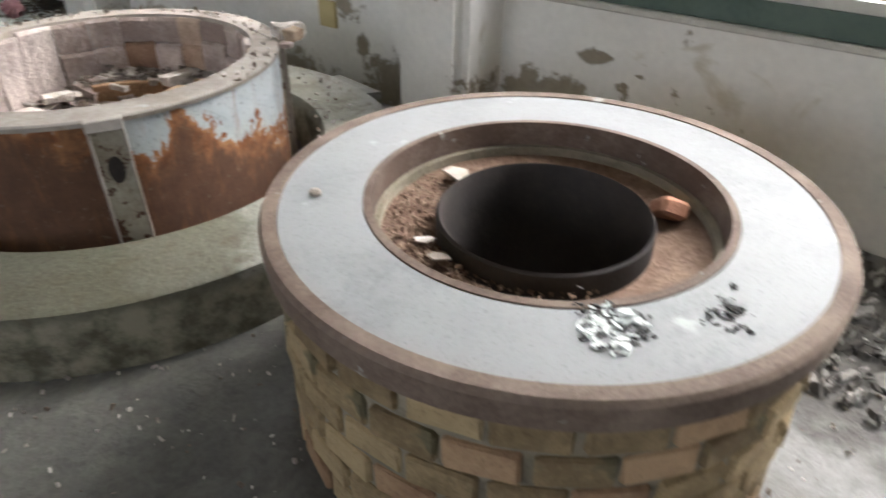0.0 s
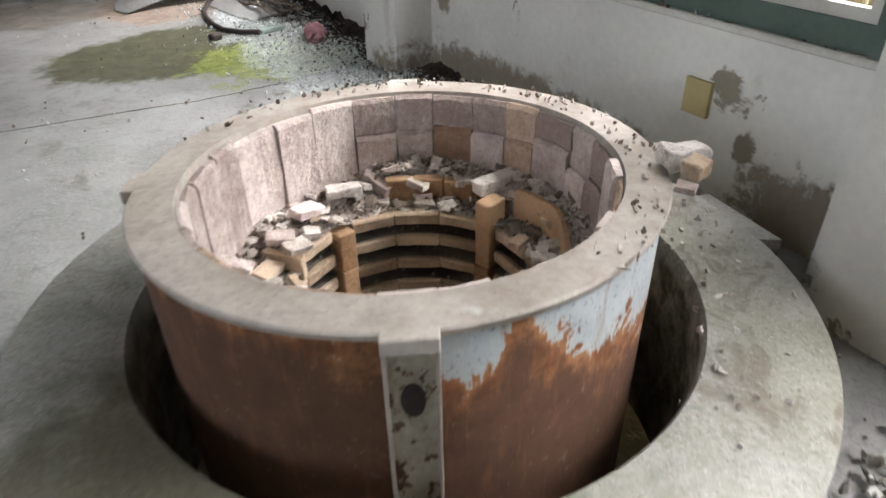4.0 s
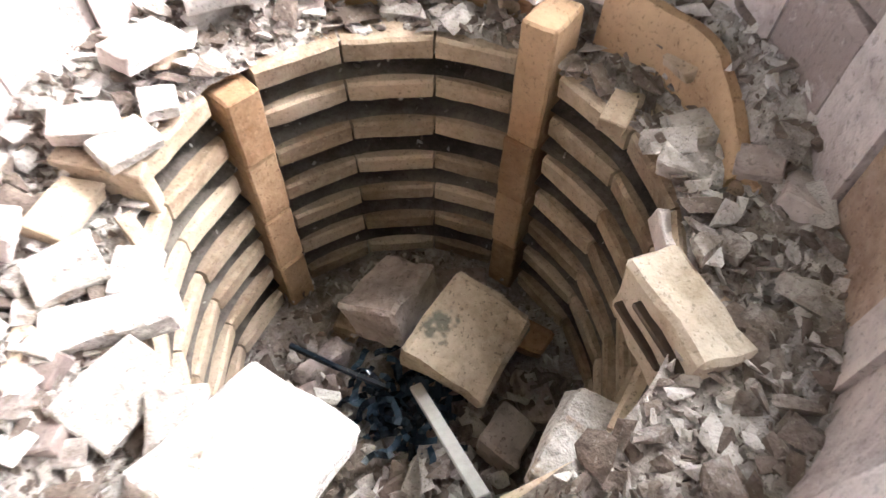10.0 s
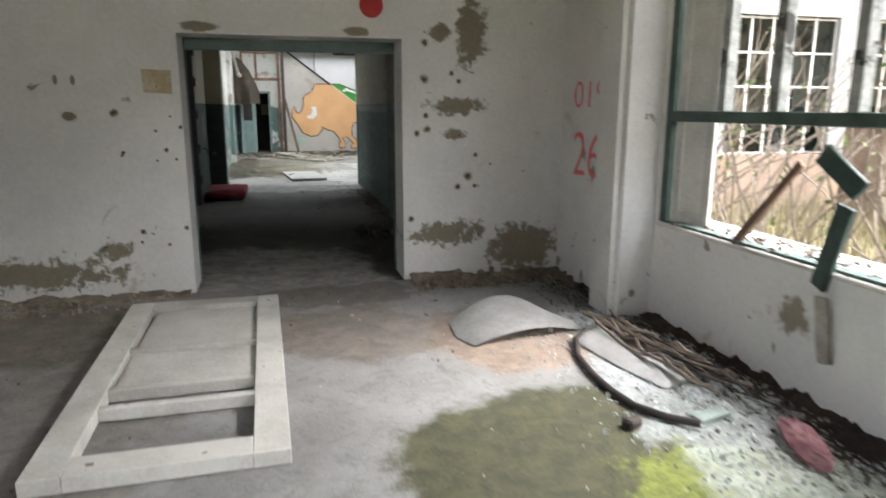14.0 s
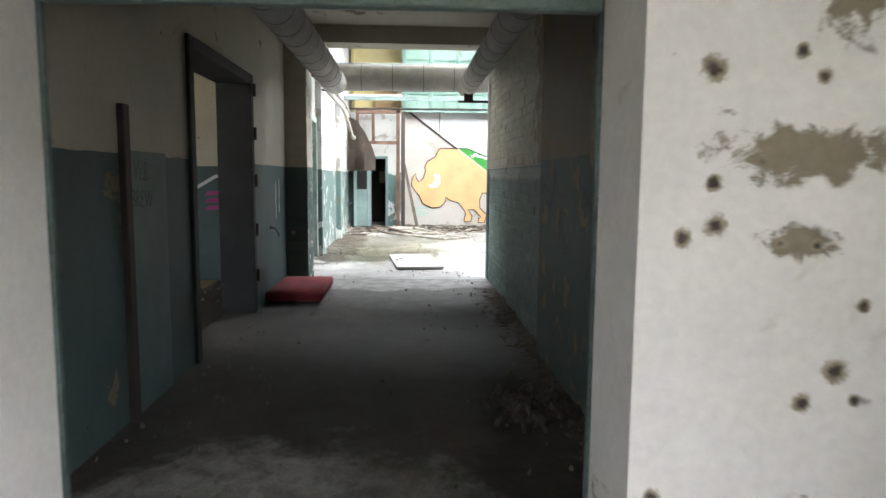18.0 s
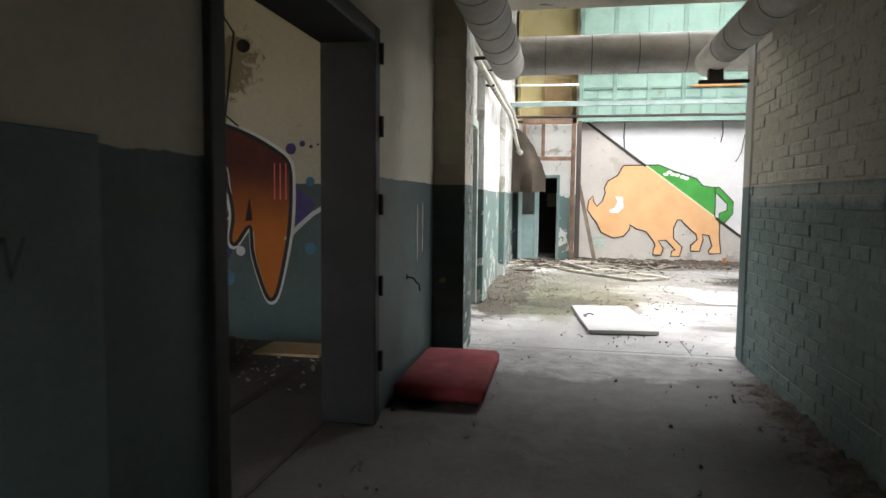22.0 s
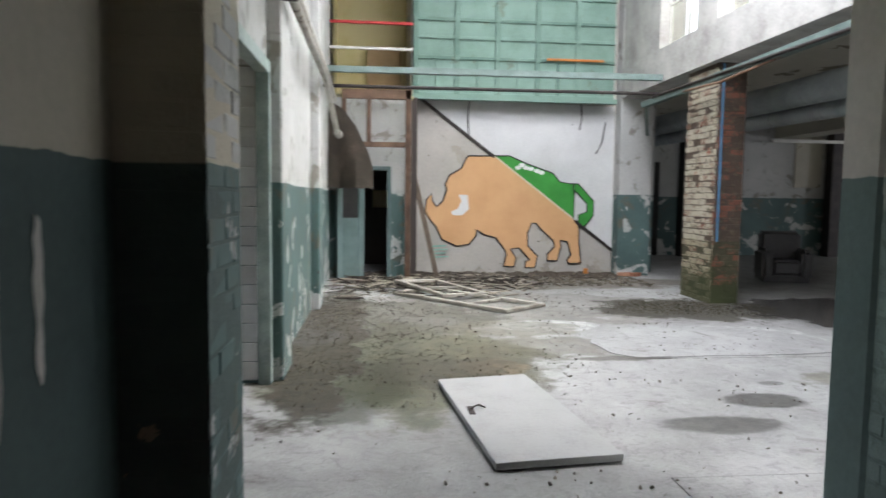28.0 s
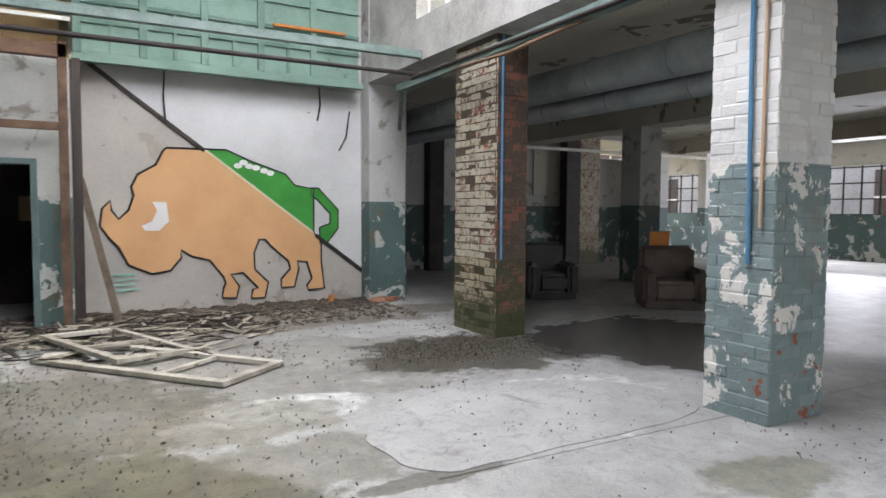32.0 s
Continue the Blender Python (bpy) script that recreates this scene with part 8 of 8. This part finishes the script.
# stone pile on the corridor floor, splinters under the mural
heap_rows = [tumbled(rng, rng.gauss(0.30, 0.12), rng.gauss(9.1, 0.22), 0.012 + rng.uniform(0, 0.02), rng.choice((0.02, 0.035, 0.05, 0.075))) for _ in range(150)]
strew("corridor_rubble", ROCKS, heap_rows, mottled("dark_rubble", (0.04, 0.034, 0.026), (0.16, 0.135, 0.10), 8, isl=0.5), "small heap of dark rubble on the corridor floor", "rubble")
STICK = [rough_cuboid(random.Random(k)) for k in range(5)]
sticks = []
for _ in range(420):
    x, y, l = rng.uniform(-1.9, 1.4), rng.triangular(21.2, 24.4, 23.2), rng.uniform(0.10, 0.55)
    sticks.append(pose(x, y, 0.015 + rng.uniform(0, 0.05), rng.uniform(-20, 20), rng.uniform(-7, 7), rng.gauss(10, 50)) @ Matrix.Diagonal((l, rng.uniform(0.015, 0.06), rng.uniform(0.012, 0.03), 1)))
strew("splinters", STICK, sticks, mottled("grey_brown_splinters", (0.04, 0.032, 0.024), (0.34, 0.30, 0.24), 6, 60, 0.9, 0.004, isl=0.9), "broken laths and splinters below the mural", "splinters")


def bank(name, x0, x1, y0, y1, h, side, material, label, seed):
    """A low uneven bank of litter, highest along one side."""
    nx, ny = 22, max(10, int((y1 - y0 + x1 - x0) / 0.03))
    bm = bm_new()
    rows = []
    for j in range(ny + 1):
        row = []
        for i in range(nx + 1):
            u, v = i / nx, j / ny
            x, y = x0 + (x1 - x0) * (u if side == "x" else v), y0 + (y1 - y0) * (v if side == "x" else u)
            q = Vector((x * 5, y * 5, seed))
            z = h * u ** 1.5 * (0.7 + 0.9 * noise.noise(q)) + 0.022 * noise.noise(q * 3.1) + 0.016 * noise.noise(q * 8) + 0.010 * noise.noise(q * 19) - 0.016 + 0.016 * u
            row.append(bm.verts.new((x, y, z)))
        rows.append(row)
    for a, b in zip(rows, rows[1:]):
        for i in range(nx):
            bm.faces.new((a[i], a[i + 1], b[i + 1], b[i]))
    bmesh.ops.recalc_face_normals(bm, faces=bm.faces)
    return solo(name, bm, material, label, "litter", kind="stuff")


bank("litter_bank", 1.36, 1.78, 0.9, 6.3, 0.05, "x", mottled("wet_rotten_litter", (0.014, 0.010, 0.007), (0.085, 0.062, 0.045), 9, 70, 0.95, 0.012, speck=0.5), "bank of dark rotten litter under the windows", 1.3)
bank("plaster_bank", 0.25, 1.66, 6.35, 6.86, 0.055, "y", mottled("brown_plaster_dust", (0.08, 0.065, 0.045), (0.26, 0.22, 0.165), 7, 70, 0.95, 0.008, speck=0.5), "bank of fallen brown plaster at the wall's foot", 2.7)
bank("plaster_bank", -4.6, -1.6, 6.45, 6.86, 0.05, "y", mottled("grey_plaster_dust", (0.11, 0.09, 0.065), (0.32, 0.28, 0.22), 7, 70, 0.95, 0.008, speck=0.5), "bank of fallen plaster at the wall's foot", 4.1)
bank("litter_bank", -1.9, 3.6, 23.2, 24.62, 0.05, "y", mottled("brown_dust", (0.04, 0.032, 0.023), (0.16, 0.13, 0.10), 7, 70, 0.95, 0.008, speck=0.5), "bank of splinters and dust below the mural", 5.2)
bank("litter_bank", 0.35, 0.72, 8.2, 13.6, 0.04, "x", mottled("corridor_dust", (0.04, 0.033, 0.025), (0.14, 0.115, 0.085), 7, 70, 0.95, 0.008, speck=0.5), "dust and chips along the corridor wall", 6.6)

# ---- the smashed third window ----
def bar_between(name, p, q, w, thick, material, label, category, group=""):
    """A flat broken board between two points, its width in the window's plane."""
    p, q = Vector(p), Vector(q)
    up = (q - p).normalized()
    side = Vector((1, 0, 0)).cross(up).normalized()
    m = Matrix((Vector((1, 0, 0)), side, up)).transposed().to_4x4()
    m.translation = p
    bm = box((-thick / 2, -w / 2, 0), (thick / 2, w / 2, (q - p).length), 0.004)
    bmesh.ops.subdivide_edges(bm, edges=list(bm.edges), cuts=2, use_grid_fill=True)
    for v in bm.verts:
        v.co += 0.008 * noise.noise_vector(v.co * 14 + p * 9)
    bmesh.ops.transform(bm, matrix=m, verts=bm.verts)
    return solo(name, bm, material, label, category, group)


for p, q, w, mt, lab in (
    ((1.74, 3.65, 1.14), (1.72, 3.88, 1.31), 0.11, WOOD_GREEN, "dark broken casement corner hanging in the window"),
    ((1.75, 3.84, 0.64), (1.72, 3.70, 1.07), 0.10, WOOD_GREEN, "dark broken window post leaning in the opening"),
    ((1.76, 3.11, 0.24), (1.76, 3.125, 1.10), 0.09, WOOD_GREEN, "dark broken casement stile hanging over the sill"),
    ((1.80, 4.55, 0.72), (1.80, 4.09, 1.24), 0.045, WOOD_BROWN, "thin broken lath across the window"),
    ((1.75, 3.74, 0.27), (1.74, 3.80, 0.60), 0.08, OLD_WOOD, "grey splintered board hanging below the sill")):
    bar_between("broken_casement", p, q, w, 0.03, mt, lab, "window fragment", "window fragments")
shutter = base("casement_leaf", (1.86, 5.10, SILL), "flaking white casement leaf folded outward", "casement")
mm = pose(1.86, 5.10, SILL, 0, 0, 18)
for nm, lo, hi in (("stile", (-0.016, -0.15, 0), (0.016, -0.09, 2.2)), ("stile", (-0.016, 0.09, 0), (0.016, 0.15, 2.2)), ("rail", (-0.015, -0.09, 0), (0.015, 0.09, 0.10)), ("rail", (-0.015, -0.09, 0.70), (0.015, 0.09, 0.76)), ("rail", (-0.015, -0.09, 2.10), (0.015, 0.09, 2.2)), ("panel", (-0.006, -0.09, 0.10), (0.006, 0.09, 0.70)), ("panel", (-0.006, -0.09, 0.76), (0.006, 0.09, 2.10))):
    part(nm, box(lo, hi, 0.003, mm), WOOD_WHITE, shutter)
wr = random.Random(23)
wires = base("dead_creeper", (1.4, 4.4, 0), "tangle of dark dead creeper stems on the litter", "creeper")
for k in range(12):
    y, x, pts = 5.1 + wr.uniform(-0.2, 0.2), 1.28 + wr.uniform(-0.12, 0.12), []
    for j in range(9):
        pts.append((x, y, 0.05 + wr.uniform(0, 0.07)))
        x, y = min(1.7, x + wr.uniform(-0.03, 0.075)), y - wr.uniform(0.08, 0.22)
    part("stem", tube(pts, 0.006 + 0.005 * (k % 3), 5), TWIG if k % 3 else DARK_STEEL, wires)
rag = bm_new()
bmesh.ops.create_icosphere(rag, subdivisions=4, radius=0.5)
for v in rag.verts:
    v.co += 0.16 * noise.noise_vector(v.co * 3.5) + 0.07 * noise.noise_vector(v.co * 9)
bmesh.ops.transform(rag, matrix=pose(1.40, 3.45, 0.035, 0, 0, 70) @ Matrix.Diagonal((0.42, 0.16, 0.10, 1)), verts=rag.verts)
solo("pink_rag", rag, mottled("faded_pink_cloth", (0.20, 0.09, 0.10), (0.42, 0.24, 0.25), 9, 80, 0.95, 0.004), "crumpled faded pink rag on the litter", "rag", smooth=70)
solo("rotten_stain_board", block(0.04, 0.20, 0.10, pose(1.72, 2.20, 0.62, 12, 0, 0), 0.02), DIRT, "rotten dark sill end", "sill end")

# ---- clerestory windows above the beam ----
for y0, y1 in ((14.6, 17.4), (17.95, 20.8), (21.4, 22.7)):
    w = base("clerestory_window", (3.65, (y0 + y1) / 2, 3.98), "white steel clerestory window", "window", "clerestory windows")
    n = max(2, int((y1 - y0) / 0.55))
    for i in range(n + 1):
        y = y0 + (y1 - y0) * i / n
        part("mullion", box((3.62, y - 0.02, 3.98), (3.67, y + 0.02, 6.2), 0.003), WOOD_WHITE, w)
    for z in (3.99, 4.7, 5.45, 6.16):
        part("bar", box((3.625, y0, z), (3.665, y1, z + 0.04), 0.003), WOOD_WHITE, w)
    # panes added here to dim the light on the hall's west wall
    for z0, z1 in ((4.03, 4.7), (4.74, 5.45), (5.49, 6.16)):
        for i in range(n):
            part("pane", box((3.643, y0 + (y1 - y0) * i / n + 0.02, z0), (3.647, y0 + (y1 - y0) * (i + 1) / n - 0.02, z1)), DIMMING_GLASS, w)

# ---- outside the windows ----
def shrub(at, h, seed, leaves):
    r2 = random.Random(seed)
    ob = base("shrub", at, "leafless tangled shrub with a few leaves outside the window", "shrub", "shrubs outside")
    tips = []
    for i in range(14):
        p = Vector(at) + Vector((r2.uniform(-0.3, 0.3), r2.uniform(-0.3, 0.3), 0))
        dvec = Vector((r2.uniform(-0.25, 0.5), r2.uniform(-0.5, 0.5), 1)).normalized()
        pts = [p]
        for j in range(6):
            dvec = (dvec + Vector((r2.uniform(-0.24, 0.32), r2.uniform(-0.35, 0.35), r2.uniform(-0.25, 0.1)))).normalized()
            pts.append(pts[-1] + dvec * h / 6)
        tips += pts[2:]
        part("branch", tube(pts, [0.018 - 0.0024 * k for k in range(7)], 5), TWIG, ob)
    lm = bm_new()
    for i in range(leaves):
        p = r2.choice(tips) + Vector([r2.uniform(-0.25, 0.25) for _ in range(3)])
        m = tumbled(r2, p.x, p.y, p.z, 0.06)
        lm.faces.new([lm.verts.new(m @ Vector(v)) for v in ((-0.7, 0, 0), (0, -0.4, 0.1), (0.8, 0, 0), (0, 0.4, 0.1))])
    part("foliage", lm, LEAF, ob)["kind"] = "stuff"


for i, (x, y, h, n) in enumerate(((3.3, 5.9, 2.9, 30), (3.4, 4.1, 2.6, 30), (3.5, 7.4, 3.2, 30), (4.4, 7.6, 3.4, 30), (4.0, 9.0, 3.6, 30), (5.0, 10.0, 3.8, 30), (3.6, 4.6, 2.6, 60), (4.2, 2.9, 2.8, 120), (3.3, 1.6, 2.0, 260), (4.8, 0.2, 2.4, 240), (3.9, -1.8, 2.2, 200), (5.2, 6.2, 3.0, 60), (6.0, 3.6, 3.2, 80))):
    shrub((x, y, -0.62), h, 40 + i, n)
blades = []
r3 = random.Random(9)
gv, gf = [], []
for _ in range(26000):
    x, y = r3.uniform(2.3, 9.9), r3.uniform(-9, 12.6)
    a, h, lean = r3.uniform(0, 6.28), r3.uniform(0.2, 0.75), r3.uniform(-0.25, 0.25)
    n = len(gv)
    gv += [(x - 0.008 * math.cos(a), y - 0.008 * math.sin(a), -0.62), (x + 0.008 * math.cos(a), y + 0.008 * math.sin(a), -0.62), (x + lean, y + lean * 0.6, -0.62 + h)]
    gf.append((n, n + 1, n + 2))
gme = bpy.data.meshes.new("dry_grass")
gme.from_pydata(gv, [], gf)
gme.materials.append(GRASS)
tagged(new("dry_grass", gme), "dry straw-coloured grass outside", "grass", "", "stuff")
setting("wall_wing_outside", boxes(((1.03, 12.70, -0.7), (20.3, 12.98, 0.58)),), YARD_BRICK, "brown brick plinth of the wing outside")
setting("wall_wing_render", boxes(((1.03, 12.72, 3.3), (20.3, 12.98, 4.6)), *[((a, 12.72, 0.58), (b, 12.98, 3.3)) for a, b in zip([1.03] + [v[1] for v in SOUTH_BAYS], [v[0] for v in SOUTH_BAYS] + [20.3])]), FAR_RENDER, "pale rendered outer wall of the wing")
for a, b in SOUTH_BAYS:
    w = base("wing_window", ((a + b) / 2, 12.85, 0.9), "steel window with many small panes, far off", "window", "wing windows")
    part("frame", boxes(*([((a + (b - a) * i / 5 - 0.025, 12.82, 0.6), (a + (b - a) * i / 5 + 0.025, 12.87, 3.3)) for i in range(6)] + [((a, 12.825, 0.6 + 0.66 * i), (b, 12.865, 0.64 + 0.66 * i)) for i in range(5)])), WOOD_WHITE, w)
    # panes added to keep the sun off the wing's floor
    for i in range(5):
        part("pane", box((a + (b - a) * i / 5 + 0.026, 12.843, 0.64), (a + (b - a) * (i + 1) / 5 - 0.026, 12.847, 3.27)), DIMMING_GLASS, w)
setting("wall_yard", boxes(((10.0, -30, -0.7), (10.35, 12.0, 1.15)), ((9.95, -30, 1.15), (10.4, 12.0, 1.24))), YARD_BRICK, "low red brick yard wall outside")
far = base("far_building", (26, 4, -0.7), "pale grey industrial building beyond the yard", "building")
part("wall", boxes(((26, -40, -0.7), (34, 45, 11.0))), FAR_RENDER, far)
part("roof", box((25.6, -40.4, 11.0), (34.4, 45.4, 11.4), 0.02), DARK_STEEL, far)
for i in range(22):
    for z in (1.0, 4.4, 7.8):
        w = part("window", box((25.95, -38 + 3.8 * i, z), (26.02, -36 + 3.8 * i, z + 2.1)), DARK_STEEL, far)
        part("bar", boxes(((25.92, -37.04 + 3.8 * i, z), (25.95, -36.96 + 3.8 * i, z + 2.1)), ((25.925, -38 + 3.8 * i, z + 1.0), (25.95, -36 + 3.8 * i, z + 1.1))), WOOD_WHITE, w)


# ---- bricks of the walls, last ----
wall_bricks(bpy.data.objects["wall_corridor_east"], "bricks_rest", (CE, 10.46), (0, 1), (-1, 0), 3.82, 3.42, 0.25, 0.0935, BRICK_CORRIDOR, lambda a, z: z < 2.3 and a > 0.4, 0.007, 51)
wall_bricks(bpy.data.objects["pillar_corridor_end"], "bricks_south", (HW, 14.1), (1, 0), (0, -1), 0.30, 3.2, 0.25, 0.0935, BRICK_PILLAR, lambda a, z: z < 3.0, 0.005, 53)
wall_bricks(bpy.data.objects["pillar_corridor_end"], "bricks_east", (-1.78, 14.1), (0, 1), (1, 0), 0.52, 3.2, 0.25, 0.0935, HALL, lambda a, z: False, 0.004, 54)
